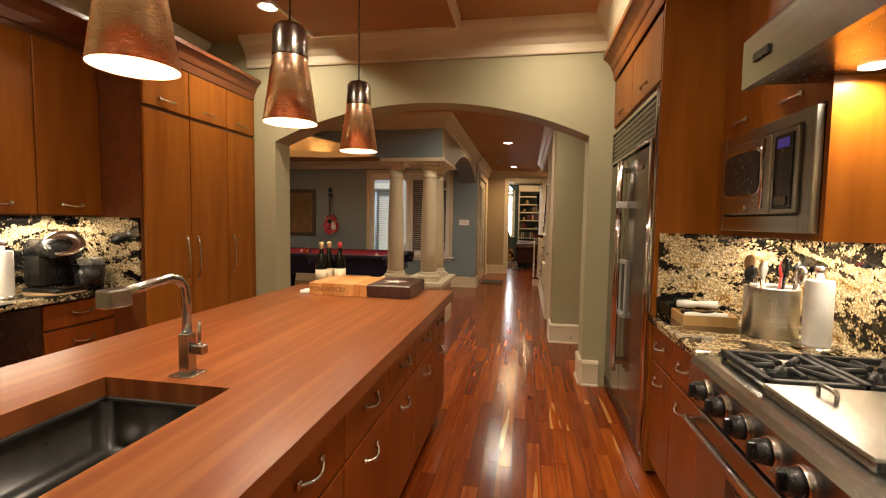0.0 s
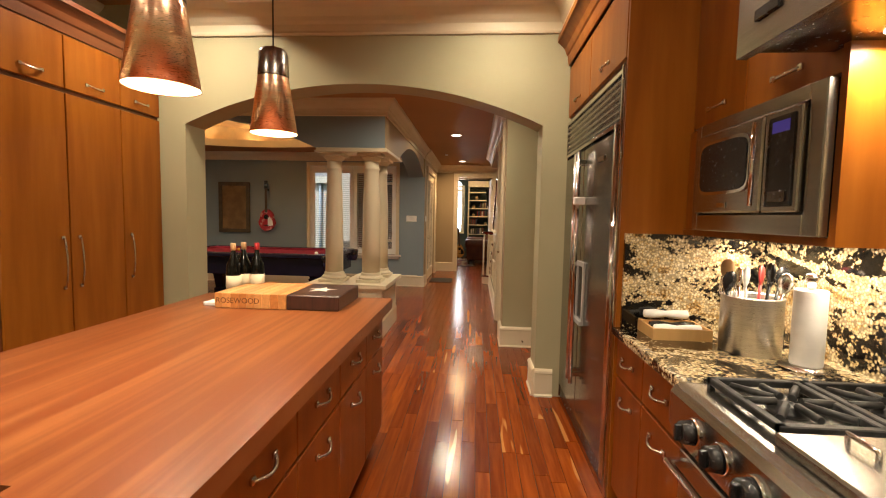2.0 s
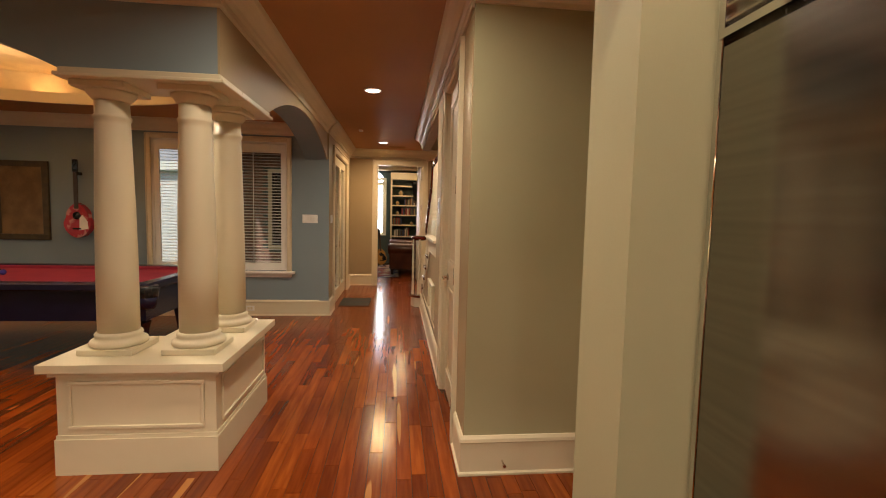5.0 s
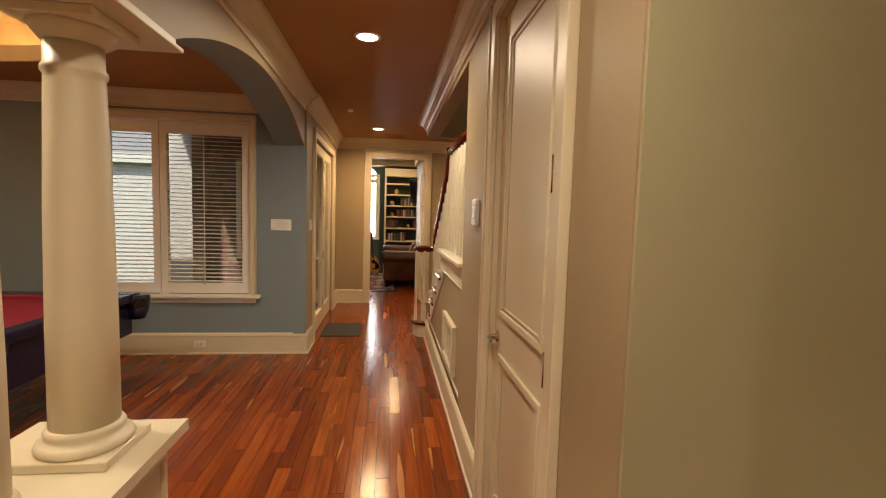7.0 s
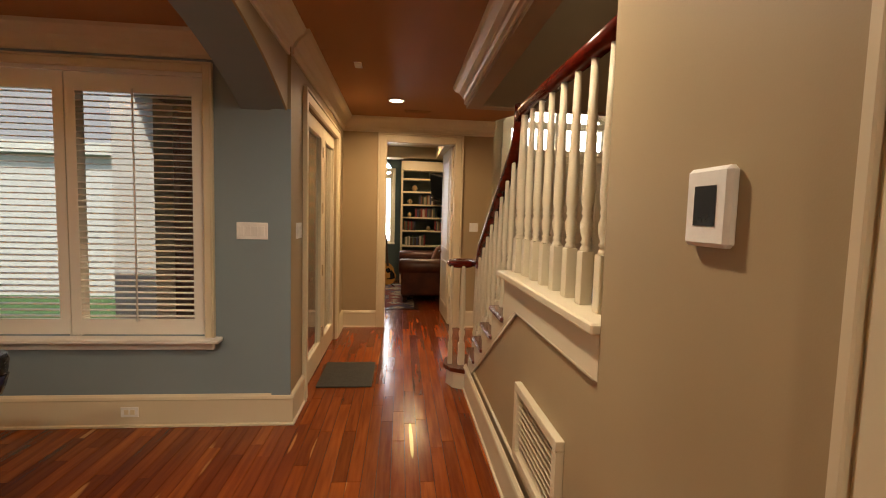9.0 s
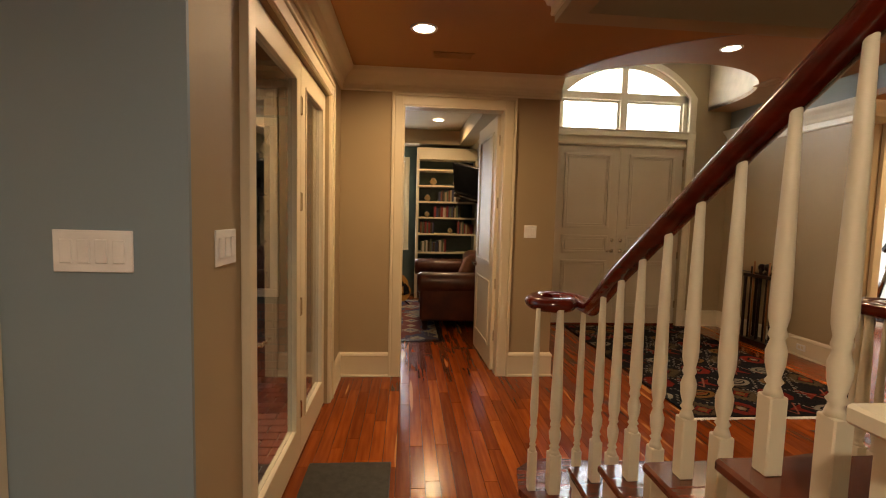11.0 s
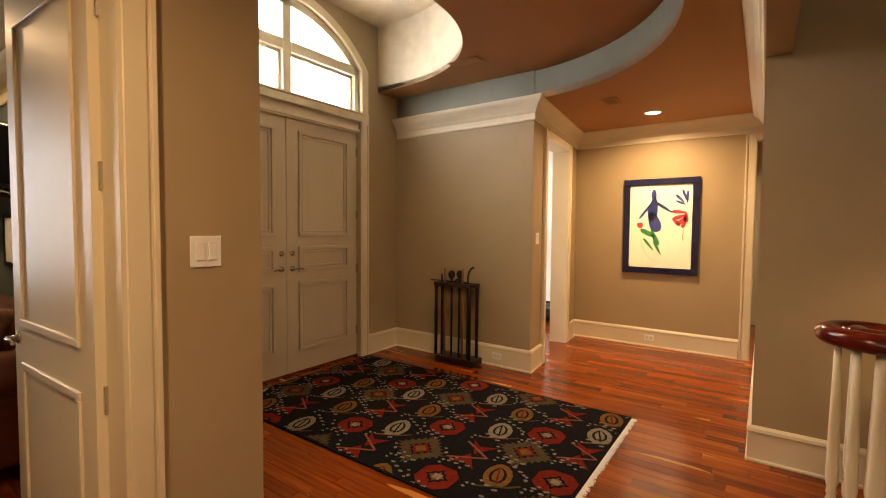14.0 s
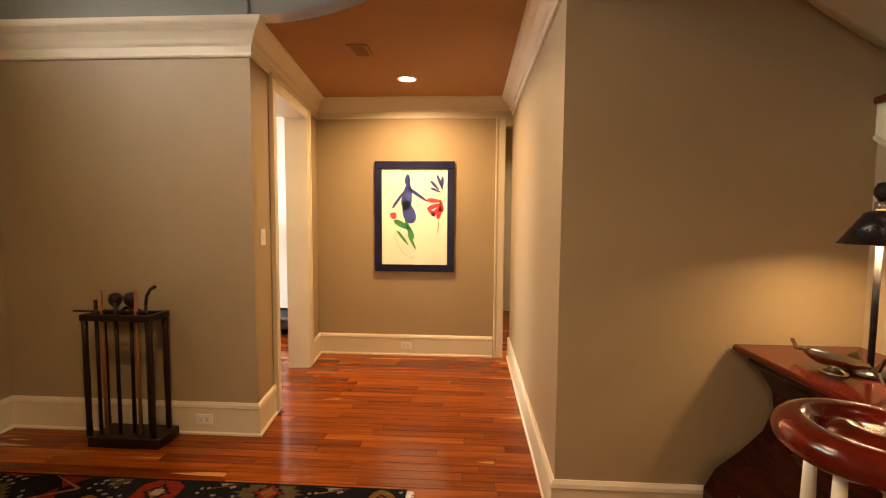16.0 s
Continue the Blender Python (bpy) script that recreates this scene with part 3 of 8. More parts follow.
bm = boxes((-3.0, -0.75, 12.45, 16.6, 2.72, 2.85), (0.55, 0.955, 12.45, 16.6, 2.72, 2.85), (-0.75, 0.55, 12.45, 13.4, 2.72, 2.85), (-0.75, 0.55, 16.2, 16.6, 2.72, 2.85),
           (-0.80, -0.735, 13.38, 16.22, 2.715, 3.0), (0.535, 0.60, 13.38, 16.22, 2.715, 3.0), (-0.75, 0.55, 13.35, 13.4, 2.72, 3.0), (-0.75, 0.55, 16.2, 16.25, 2.72, 3.0), (-0.85, 0.65, 13.3, 16.3, 2.96, 3.05))
structure("ceiling_office", bm, material("cream_office_ceiling", (0.60, 0.48, 0.31), 0.6, scale=1.2, alt=(0.57, 0.455, 0.29), grain=200, bump=0.04, spec=0.2))
# garden door wall and billiard room
structure("wall_hall_west", boxes((-1.08, -0.95, 9.53, 10.01, 0, 2.9), (-1.08, -0.95, 10.01, 11.72, 2.36, 2.9), (-1.08, -0.95, 11.72, 12.32, 0, 2.9)), TAUPE)
structure("wall_billiard_north", boxes((-6.3, -3.30, 9.54, 9.72, 0, 3.2), (-1.51, -1.08, 9.54, 9.72, 0, 3.2), (-3.30, -1.51, 9.54, 9.72, 0, 0.62), (-3.30, -1.51, 9.54, 9.72, 2.42, 3.2)), BLUE)
structure("wall_hall_end", boxes((-1.08, -0.949, 9.525, 9.54, 0, 2.2)), BLUE)
structure("wall_billiard_west", boxes((-6.3, -6.1, 4.40, 9.72, 0, 3.2)), BLUE)
bm = bmesh.new()
arched_header(bm, -5.6, -1.78, 2.19, 2.62, 2.9, 5.72, 6.02, "y")
for it in ((-1.78, -1.28, 5.72, 6.02, 2.19, 2.9), (-6.1, -5.6, 5.72, 6.02, 0, 2.9)):
    box(bm, *it)
structure("wall_billiard_header", bm, BLUE)
bm = bmesh.new()
arched_header(bm, 6.62, 9.54, 2.19, 2.50, 2.9, -1.28, -0.985, "x")
box(bm, -1.28, -0.985, 5.72, 6.62, 2.19, 2.9)
structure("wall_hall_header", bm, BLUE)
bm = bmesh.new()
arched_header(bm, 6.62, 9.53, 2.19, 2.50, 2.9, -0.985, -0.972, "x")
box(bm, -0.985, -0.972, 5.72, 6.62, 2.19, 2.9)
structure("wall_hall_header_face", bm, TAUPE)

# ---- ceilings ----
structure("ceiling_kitchen", boxes((-3.55, 1.60, -2.75, 4.2, KITCHEN_Z, KITCHEN_Z + 0.1)), TAN)
structure("ceiling_panel", boxes((-1.78, -0.53, -0.6, 3.84, KITCHEN_Z - 0.10, KITCHEN_Z - 0.002), bevel=0.004), TAN)
structure("panel_trim", sweep(bmesh.new(), [(-0.53, -0.6, KITCHEN_Z - 0.115), (-0.53, 3.84, KITCHEN_Z - 0.115), (-1.78, 3.84, KITCHEN_Z - 0.115), (-1.78, -0.6, KITCHEN_Z - 0.115)],
                              [(-0.001, 0), (-0.03, 0), (-0.03, 0.113), (-0.001, 0.113)]), CREAM)


def ellipse(cx, cy, rx, ry, n=64, a0=0.0, a1=2 * math.pi):
    return [(cx + rx * math.cos(a0 + (a1 - a0) * i / n), cy + ry * math.sin(a0 + (a1 - a0) * i / n)) for i in range(n + 1)]


def ring_ceiling(bm, outer, inner, z0, z1):
    """A slab with a round hole: inner is a full loop of points, outer an axis-aligned rectangle."""
    x0, x1, y0, y1 = outer
    loop = inner[:-1]
    cx, cy = sum(p[0] for p in loop) / len(loop), sum(p[1] for p in loop) / len(loop)
    out = []
    for x, y in loop:
        dx, dy = x - cx, y - cy
        s = min(((x1 if dx > 0 else x0) - cx) / dx if abs(dx) > 1e-6 else 1e9, ((y1 if dy > 0 else y0) - cy) / dy if abs(dy) > 1e-6 else 1e9)
        out.append((cx + dx * s, cy + dy * s))
    n = len(loop)
    for z in (z0, z1):
        a, b = [bm.verts.new((*p, z)) for p in loop], [bm.verts.new((*p, z)) for p in out]
        for i in range(n):
            bm.faces.new((a[i], a[(i + 1) % n], b[(i + 1) % n], b[i]))
    a, b = [bm.verts.new((*p, z0)) for p in loop], [bm.verts.new((*p, z1)) for p in loop]
    for i in range(n):
        bm.faces.new((a[i], a[(i + 1) % n], b[(i + 1) % n], b[i]))
    # corner fillers
    for px, py in ((x0, y0), (x1, y0), (x1, y1), (x0, y1)):
        near = sorted(range(n), key=lambda i: (out[i][0] - px) ** 2 + (out[i][1] - py) ** 2)[:2]
        for z in (z0, z1):
            v = [bm.verts.new((*out[i], z)) for i in near] + [bm.verts.new((px, py, z))]
            bm.faces.new(v)
    return bm


# strip along the arch, the hall, and round the stair opening
structure("ceiling_hall", boxes((-6.1, 1.6, 4.40, 5.72, HALL_Z, HALL_Z + 0.1), (-0.985, 0.53, 5.72, 10.75, HALL_Z, HALL_Z + 0.1)), TAN)
# low ceiling that rings the foyer: a circle opens it to the higher foyer ceiling
bm = bmesh.new()
cx, cy, rx, ry = 2.53, 12.6, 1.60, 1.60
arc = [(cx + rx * math.cos(a), cy + ry * math.sin(a)) for a in [math.pi + math.pi * i / 48 for i in range(49)]]
arc = [p for p in arc if p[1] <= 12.6]
left, right = arc[0], arc[-1]
outline = [(0.53, 10.64), (0.53, 10.75), (-0.985, 10.75), (-0.985, 12.32), (left[0], 12.32)] + [p for p in arc if p[1] < 12.32] + [(right[0], 12.53), (6.0, 12.75), (6.0, 10.64)]
prism(bm, outline, HALL_Z, HALL_Z + 0.06, "z")
structure("ceiling_foyer_low", bm, TAN)
bm = bmesh.new()
lo = [bm.verts.new((x, y, HALL_Z - 0.002)) for x, y in arc]
hi = [bm.verts.new((x, y, FOYER_Z + 0.02)) for x, y in arc]
for i in range(len(arc) - 1):
    bm.faces.new((lo[i], lo[i + 1], hi[i + 1], hi[i]))
structure("wall_foyer_curve", bm, SAGE)
# high foyer ceiling with the rounded bay in front of the transom
bm = bmesh.new()
bay = [(3.77, 14.30)] + [(2.45 + 1.32 * math.cos(a), 13.90 - 1.38 * math.sin(a)) for a in [math.pi * i / 40 for i in range(41)]] + [(1.13, 14.30)]
for (xa, ya), (xb, yb) in zip(bay[1:-1], bay[2:-1]):
    prism(bm, [(xb, 10.75), (xa, 10.75), (xa, ya), (xb, yb)], FOYER_Z, FOYER_Z + 0.05, "z")
for xa, xb in ((-0.4, 1.13), (3.77, 4.2)):
    box(bm, xa, xb, 10.75, 14.32, FOYER_Z, FOYER_Z + 0.05)
structure("ceiling_foyer", bm, TAN)
bm = bmesh.new()
lo, hi = [bm.verts.new((*p, FOYER_Z - 0.001)) for p in bay], [bm.verts.new((*p, 3.75)) for p in bay]
for i in range(len(bay) - 1):
    bm.faces.new((lo[i], lo[i + 1], hi[i + 1], hi[i])).smooth = True
bm.faces.new(hi)
structure("ceiling_bay", bm, material("cream_ceiling_paint", (0.70, 0.60, 0.44), 0.55, grain=200, bump=0.04))
# billiard room ceiling with its lit oval
oval = ellipse(-3.73, 7.6, 1.98, 1.25, 64)
structure("ceiling_billiard", ring_ceiling(bmesh.new(), (-6.1, -1.28, 6.02, 9.54), oval, 2.66, 2.72), TAN)
bm = bmesh.new()
big = ellipse(-3.73, 7.6, 2.2, 1.5, 64)[:-1]
lo, hi = [bm.verts.new((*p, 2.72)) for p in big], [bm.verts.new((*p, 3.05)) for p in big]
for i in range(len(big)):
    bm.faces.new((lo[i], lo[(i + 1) % 64], hi[(i + 1) % 64], hi[i])).smooth = True
bm.faces.new(hi)
structure("ceiling_cove", bm, material("cove_paint", (0.74, 0.62, 0.42), 0.6, grain=200))
structure("cove_lip_trim", sweep(bmesh.new(), [(*p, 2.655) for p in ellipse(-3.73, 7.6, 1.98, 1.25, 64)[:-1]], [(0, 0), (0.03, 0), (0.03, 0.12), (0, 0.12)], closed=True), CREAM)

# ---- mouldings ----
crown([(0.70, 4.13), (-2.6, 4.13)], KITCHEN_Z, [(o * 1.2, u) for o, u in CROWN_BIG])
crown([(-3.14, 4.13), (-3.14, -2.6)], KITCHEN_Z, [(o * 1.2, u) for o, u in CROWN_BIG])
crown([(0.72, -2.6), (0.72, 4.13)], KITCHEN_Z, [(o * 1.1, u * 1.1 - 0.016) for o, u in CROWN_BIG])
crown([(-6.1, 4.40), (1.36, 4.40)], HALL_Z, CROWN)
crown([(1.36, 5.502), (0.396, 5.502)], HALL_Z, CROWN)
crown([(0.396, 5.502), (0.40, 5.94), (0.40, 10.64), (3.36, 10.64)], HALL_Z, CROWN_HALL)
crown([(-0.95, 12.32), (-0.95, 9.54)], HALL_Z, CROWN_HALL)
crown([(-0.972, 9.54), (-0.972, 5.72), (-6.1, 5.72)], HALL_Z, CROWN_HALL)
crown([(1.01, 12.32), (-0.95, 12.32)], HALL_Z, CROWN_HALL)
crown([(6.0, 10.64), (6.0, 12.72), (4.12, 12.51), (4.12, 14.30)], HALL_Z + 0.04, [(o * 0.85, u * 0.85) for o, u in CROWN_BIG])
crown([(3.36, 10.64), (6.0, 10.64)], HALL_Z, CROWN_HALL)
crown([(-1.28, 9.54), (-6.1, 9.54), (-6.1, 6.02)], 2.66, CROWN)
crown([(0.90, 12.45), (0.90, 16.6)], 2.72, CROWN_BIG)
baseboard([(0.58, 4.13), (0.58, 4.40), (1.36, 4.40), (1.36, 4.60)])
baseboard([(0.72, 4.13), (0.58, 4.13)])
baseboard([(1.36, 5.502), (0.396, 5.502), (0.396, 5.818)])
baseboard([(0.40, 6.85), (0.40, 10.15)])
baseboard([(-0.95, 9.91), (-0.95, 9.54), (-6.1, 9.54), (-6.1, 6.0)])
baseboard([(-0.50, 12.32), (-0.95, 12.32), (-0.95, 11.82)])
baseboard([(1.01, 14.30), (1.01, 12.32), (0.61, 12.32)])
baseboard([(4.465, 12.549), (4.12, 12.51), (4.12, 14.30), (3.60, 14.30)])
baseboard([(6.0, 10.82), (6.0, 12.72), (5.63, 12.68)])
baseboard([(3.36, 9.25), (3.36, 10.64), (6.0, 10.64)])
baseboard([(7.3, 12.7), (7.3, 17.4), (4.2, 17.4)])
baseboard([(-2.32, 4.40), (-2.32, 4.13)])
casing("door_casing", "y", 12.32, -0.40, 0.51, 2.45, -1)
casing("door_casing", "x", 0.40, 5.94, 6.75, 2.44, -1)
casing("door_casing", "x", -0.95, 10.01, 11.72, 2.36, 1)
askew_casing = casing("door_casing", "y", 12.51, 4.57, 5.52, 2.45, -1)
askew_casing.data.transform(Matrix.Translation((4.12, 12.51, 0)) @ Matrix.Rotation(SKEW, 4, "Z") @ Matrix.Translation((-4.12, -12.51, 0)))
casing("door_casing", "x", 6.0, 10.0, 10.71, 2.45, -1)
casing("door_casing", "y", 14.30, 1.66, 3.50, 2.62, -1)
casing("door_casing", "x", 1.36, 4.62, 5.38, 2.44, -1)
structure("door_jamb", boxes((-0.405, -0.39, 12.30, 12.46, 0, 2.45), (0.50, 0.515, 12.30, 12.46, 0, 2.45), (-0.39, 0.50, 12.30, 12.46, 2.44, 2.455)), CREAM)
structure("door_jamb", askew(boxes((4.565, 4.58, 12.49, 12.70, 0, 2.45), (5.51, 5.525, 12.49, 12.70, 0, 2.45), (4.58, 5.51, 12.49, 12.70, 2.44, 2.455))), CREAM)
# ---- kitchen ----


def handle(parent, axis, x, y, z, length=0.13, vertical=False, out=1):
    """A bowed bar pull with two posts; axis is the wall normal."""
    pts = []
    for i in range(9):
        s = i / 8 - 0.5
        bow = 0.030 - 0.022 * (2 * s) ** 2 * (1 if not vertical else 0.7)
        dx, dy, dz = out * bow, (0 if vertical else s * length), (s * length if vertical else -0.012 * (1 - (2 * s) ** 2))
        pts.append((x + dx, y + dy, z + dz))
    bm = tube(bmesh.new(), pts, 0.006, 8)
    for s in (-0.5, 0.5):
        yy, zz = (y, z + s * length) if vertical else (y + s * length, z)
        box(bm, min(x, x + out * 0.012), max(x, x + out * 0.012), yy - 0.011, yy + 0.011, zz - 0.011, zz + 0.011, bevel=0.003)
    return part("handle", bm, NICKEL, parent, "satin nickel bow handle")


def fronts(parent, plane, out, items, mat=None):
    """Slab doors and drawer fronts on a plane x = plane: (name, y0, y1, z0, z1, pull) with pull 'h', 'v0', 'v1' or ''."""
    for name, y0, y1, z0, z1, pull in items:
        lo, hi = sorted((plane, plane + out * 0.02))
        d = part(name, boxes((lo, hi, y0 + 0.004, y1 - 0.004, z0 + 0.004, z1 - 0.004), bevel=0.003), mat or CABINET, parent)
        x = plane + out * 0.02
        if pull == "h":
            handle(d, "x", x, (y0 + y1) / 2, z0 + (z1 - z0) * 0.55, 0.13, out=out)
        elif pull == "hb":
            handle(d, "x", x, (y0 + y1) / 2, z0 + 0.07, 0.13, out=out)
        elif pull == "ht":
            handle(d, "x", x, (y0 + y1) / 2, z1 - 0.08, 0.13, out=out)
        elif pull in ("v0", "v1"):
            handle(d, "x", x, y0 + 0.06 if pull == "v0" else y1 - 0.06, z0 + (z1 - z0) * 0.477, 0.32, True, out=out)


# island: hardwood top with a sink cut-out over separate cabinet units
ISL = (-1.62, -0.43, -0.55, 3.29)
SINK = (-1.22, -0.78, 0.46, 1.28)
top = thing("island_countertop", "thick reddish hardwood island countertop with a sink cut-out", "countertop", (-1.0, 1.4, 0.855))
z0, z1 = 0.855, 0.915
bm = boxes((ISL[0], SINK[0], ISL[2], ISL[3], z0, z1), (SINK[1], ISL[1], ISL[2], ISL[3], z0, z1), (SINK[0], SINK[1], ISL[2], SINK[2], z0, z1), (SINK[0], SINK[1], SINK[3], ISL[3], z0, z1))
bmesh.ops.remove_doubles(bm, verts=bm.verts, dist=1e-5)
part("worktop", bm, ISLANDTOP, top)
for k, (a, b) in enumerate(((-0.50, -0.02), (-0.02, 0.46), (0.46, 0.94), (0.94, 1.42), (1.42, 1.90), (1.90, 2.36), (2.36, 2.82), (2.82, 3.24))):
    unit = thing("island_cabinet", "cherry island cabinet with slab drawers under the hardwood top", "cabinet", (-1.0, (a + b) / 2, 0), "island cabinets")
    part("carcass", boxes((-1.52, -0.50, a, b, 0.10, 0.60), (-1.52, -1.28, a, b, 0.60, 0.854), (-0.72, -0.50, a, b, 0.60, 0.854)), CABDARK, unit)
    part("toe_kick", boxes((-1.46, -0.57, a, b, 0, 0.10)), CABDARK, unit)
    fronts(unit, -0.50, 1, [("drawer", a, b, 0.64, 0.845, "h"), ("door", a, b, 0.11, 0.635, "ht")], REDCAB)
sink = thing("sink", "dark grey undermount sink let into the island", "sink", (-1.0, 0.87, 0.65))
bm = bmesh.new()
box(bm, SINK[0] - 0.02, SINK[1] + 0.02, SINK[2] - 0.02, SINK[3] + 0.02, 0.64, 0.852)
bmesh.ops.delete(bm, geom=[f for f in bm.faces if f.normal.z > 0.9], context="FACES")
bmesh.ops.bevel(bm, geom=[e for e in bm.edges if not e.is_boundary], offset=0.06, segments=4, affect="EDGES")
part("bowl", bm, SINKMAT, sink, smooth=True)
part("rim", boxes((SINK[0] - 0.03, SINK[0] + 0.012, SINK[2], SINK[3], 0.846, 0.8535), (SINK[1] - 0.012, SINK[1] + 0.03, SINK[2], SINK[3], 0.846, 0.8535), (SINK[0], SINK[1], SINK[3] - 0.012, SINK[3] + 0.03, 0.846, 0.8535)), SINKMAT, sink)
part("drain", lathe(bmesh.new(), [(0.045, 0.642), (0.045, 0.650), (0.03, 0.648)], (-1.0, 0.87, 0)), CHROME, sink)
tap = thing("faucet", "brushed steel pull-out faucet with a square body and side lever", "faucet", (-0.99, 1.36, 0.915))
part("escutcheon", boxes((-1.03, -0.95, 1.32, 1.40, 0.915, 0.919), bevel=0.001), STEELH, tap)
part("body", boxes((-1.009, -0.971, 1.341, 1.379, 0.919, 1.05), bevel=0.003), STEELH, tap)
neck = [(-0.99, 1.36, 1.05), (-0.99, 1.36, 1.16), (-0.99, 1.352, 1.20), (-0.99, 1.33, 1.225), (-0.991, 1.295, 1.235), (-0.995, 1.22, 1.225), (-0.999, 1.14, 1.213)]
part("spout", tube(bmesh.new(), neck, 0.0145, 14), STEELH, tap)
bm = boxes((-0.024, 0.024, -0.036, 0.036, -0.025, 0.025), bevel=0.005)
bmesh.ops.transform(bm, matrix=pose(-1.0, 1.115, 1.203, 0, 0, -3), verts=bm.verts)
part("spray_head", bm, STEELH, tap)
part("lever_block", boxes((-0.968, -0.925, 1.345, 1.375, 0.985, 1.015), bevel=0.003), STEELH, tap)
part("lever", tube(bmesh.new(), [(-0.945, 1.36, 1.01), (-0.945, 1.36, 1.09)], 0.005, 8), STEELH, tap)

# chopping board with its half-and-half woods and a pale star
board = thing("chopping_board", "thick end-grain chopping board, pale maple and dark walnut with a star", "chopping board", (-0.95, 3.0, 0.915))
MAPLES = [material("maple_strip", c, 0.38, alt=tuple(v * 0.82 for v in c), scale=5, stretch=(12, 1.5, 12), coat=0.08) for c in ((0.62, 0.28, 0.085), (0.55, 0.22, 0.06), (0.68, 0.33, 0.11))]
for k in range(9):
    xa = -1.33 + k * 0.4 / 9
    part("maple_strip", boxes((xa, xa + 0.4 / 9 - 0.0004, 2.86, 3.27, 0.915, 0.997), bevel=0.003), MAPLES[(k * 2 + k // 3) % 3], board, "pale maple strip")
part("walnut_half", boxes((-0.929, -0.64, 2.86, 3.27, 0.915, 0.997), bevel=0.006), material("walnut", (0.060, 0.022, 0.014), 0.35, alt=(0.035, 0.014, 0.010), scale=6, stretch=(9, 1, 1), coat=0.1), board, "dark walnut")
star = [(-0.80 + (0.085 if i % 2 == 0 else 0.034) * math.sin(math.pi * i / 5), 3.06 + (0.085 if i % 2 == 0 else 0.034) * math.cos(math.pi * i / 5)) for i in range(10)]
part("star", prism(bmesh.new(), star, 0.9965, 0.9985, "z"), material("pale_inlay", (0.72, 0.68, 0.60), 0.4), board, "pale star inlay")


BOTTLE = material("dark_bottle_glass", (0.003, 0.0035, 0.003), 0.10, scale=8, alt=(0.004, 0.004, 0.003), spec=0.3)
CORK = material("cork_stopper", (0.42, 0.27, 0.13), 0.7, scale=40, bump=0.2)


def wine_bottle(x, y, cap):
    b = thing("wine_bottle", "dark wine bottle with a pale label standing on the island", "bottle", (x, y, 0.915), "wine bottles")
    part("glass_body", lathe(bmesh.new(), [(0.038, 0.915), (0.042, 0.92), (0.042, 1.09), (0.038, 1.12), (0.020, 1.16), (0.014, 1.19), (0.014, 1.235)], (x, y, 0), 24), BOTTLE, b)
    part("label", lathe(bmesh.new(), [(0.0426, 0.975), (0.0426, 1.055)], (x, y, 0), 20), CREAM, b, "cream paper label")
    part("capsule", lathe(bmesh.new(), [(0.0155, 1.205), (0.0155, 1.248), (0.005, 1.249)], (x, y, 0), 14), cap, b)


RED = material("red_foil", (0.35, 0.015, 0.02), 0.3, scale=10)
wine_bottle(-1.375, 3.14, CORK)
wine_bottle(-1.36, 3.235, CORK)
wine_bottle(-1.275, 3.235, RED)


def pendant(y, x=-0.98):
    p = thing("pendant_lamp_shade", "tapered copper and steel pendant lamp over the island", "pendant lamp", (x, y, 2.28), "island pendants")
    part("shade", lathe(bmesh.new(), [(0.0755, 2.13), (0.118, 1.845), (0.1165, 1.845), (0.074, 2.13)], (x, y, 0), 40, capped=False), COPPER, p, "brushed copper shade")
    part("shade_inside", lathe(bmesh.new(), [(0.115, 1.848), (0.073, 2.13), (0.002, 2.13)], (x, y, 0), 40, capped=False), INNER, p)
    part("collar", lathe(bmesh.new(), [(0.077, 2.128), (0.0775, 2.135), (0.072, 2.25), (0.060, 2.268), (0.02, 2.272), (0.016, 2.285), (0.004, 2.29)], (x, y, 0), 40), COLLAR, p, "satin steel collar")
    part("cord", tube(bmesh.new(), [(x, y, 2.28), (x, y, KITCHEN_Z - 0.12)], 0.004, 8), BLACK, p)
    part("canopy", lathe(bmesh.new(), [(0.06, KITCHEN_Z - 0.10), (0.06, KITCHEN_Z - 0.115), (0.01, KITCHEN_Z - 0.13)], (x, y, 0), 24), GUNMETAL, p)


pendant(1.25, -1.05)
pendant(2.0)
pendant(2.84)

# tall pantry and left run
pantry = thing("pantry_cabinet", "tall cherry pantry cabinet with three long doors and small doors above", "cabinet", (-2.9, 3.47, 0))
# carcass coloured darker than the doors to paint shade into their gaps
part("carcass", boxes((-3.137, -2.551, 2.82, 4.12, 0.10, 2.56)), CABDARK, pantry)
part("toe_kick", boxes((-3.1, -2.62, 2.84, 4.12, 0, 0.10)), CABDARK, pantry)
cols = [(2.82, 3.26), (3.26, 3.71), (3.71, 4.12)]
fronts(pantry, -2.55, 1, [("tall_door", a, b, 0.11, 2.17, "v1" if i == 0 else "v0") for i, (a, b) in enumerate(cols)] + [("small_door", a, b, 2.19, 2.53, "hb") for a, b in cols])
part("cornice", sweep(bmesh.new(), [(-2.55, 4.128, 2.54), (-2.55, 2.82, 2.54), (-3.0, 2.82, 2.54)][::-1], [(0, 0), (-0.012, 0), (-0.015, 0.02), (-0.02, 0.06), (-0.03, 0.07), (-0.045, 0.11), (-0.075, 0.15), (-0.09, 0.155), (-0.09, 0.185), (0, 0.185)]), CABDARK, pantry, "dark moulded cornice")
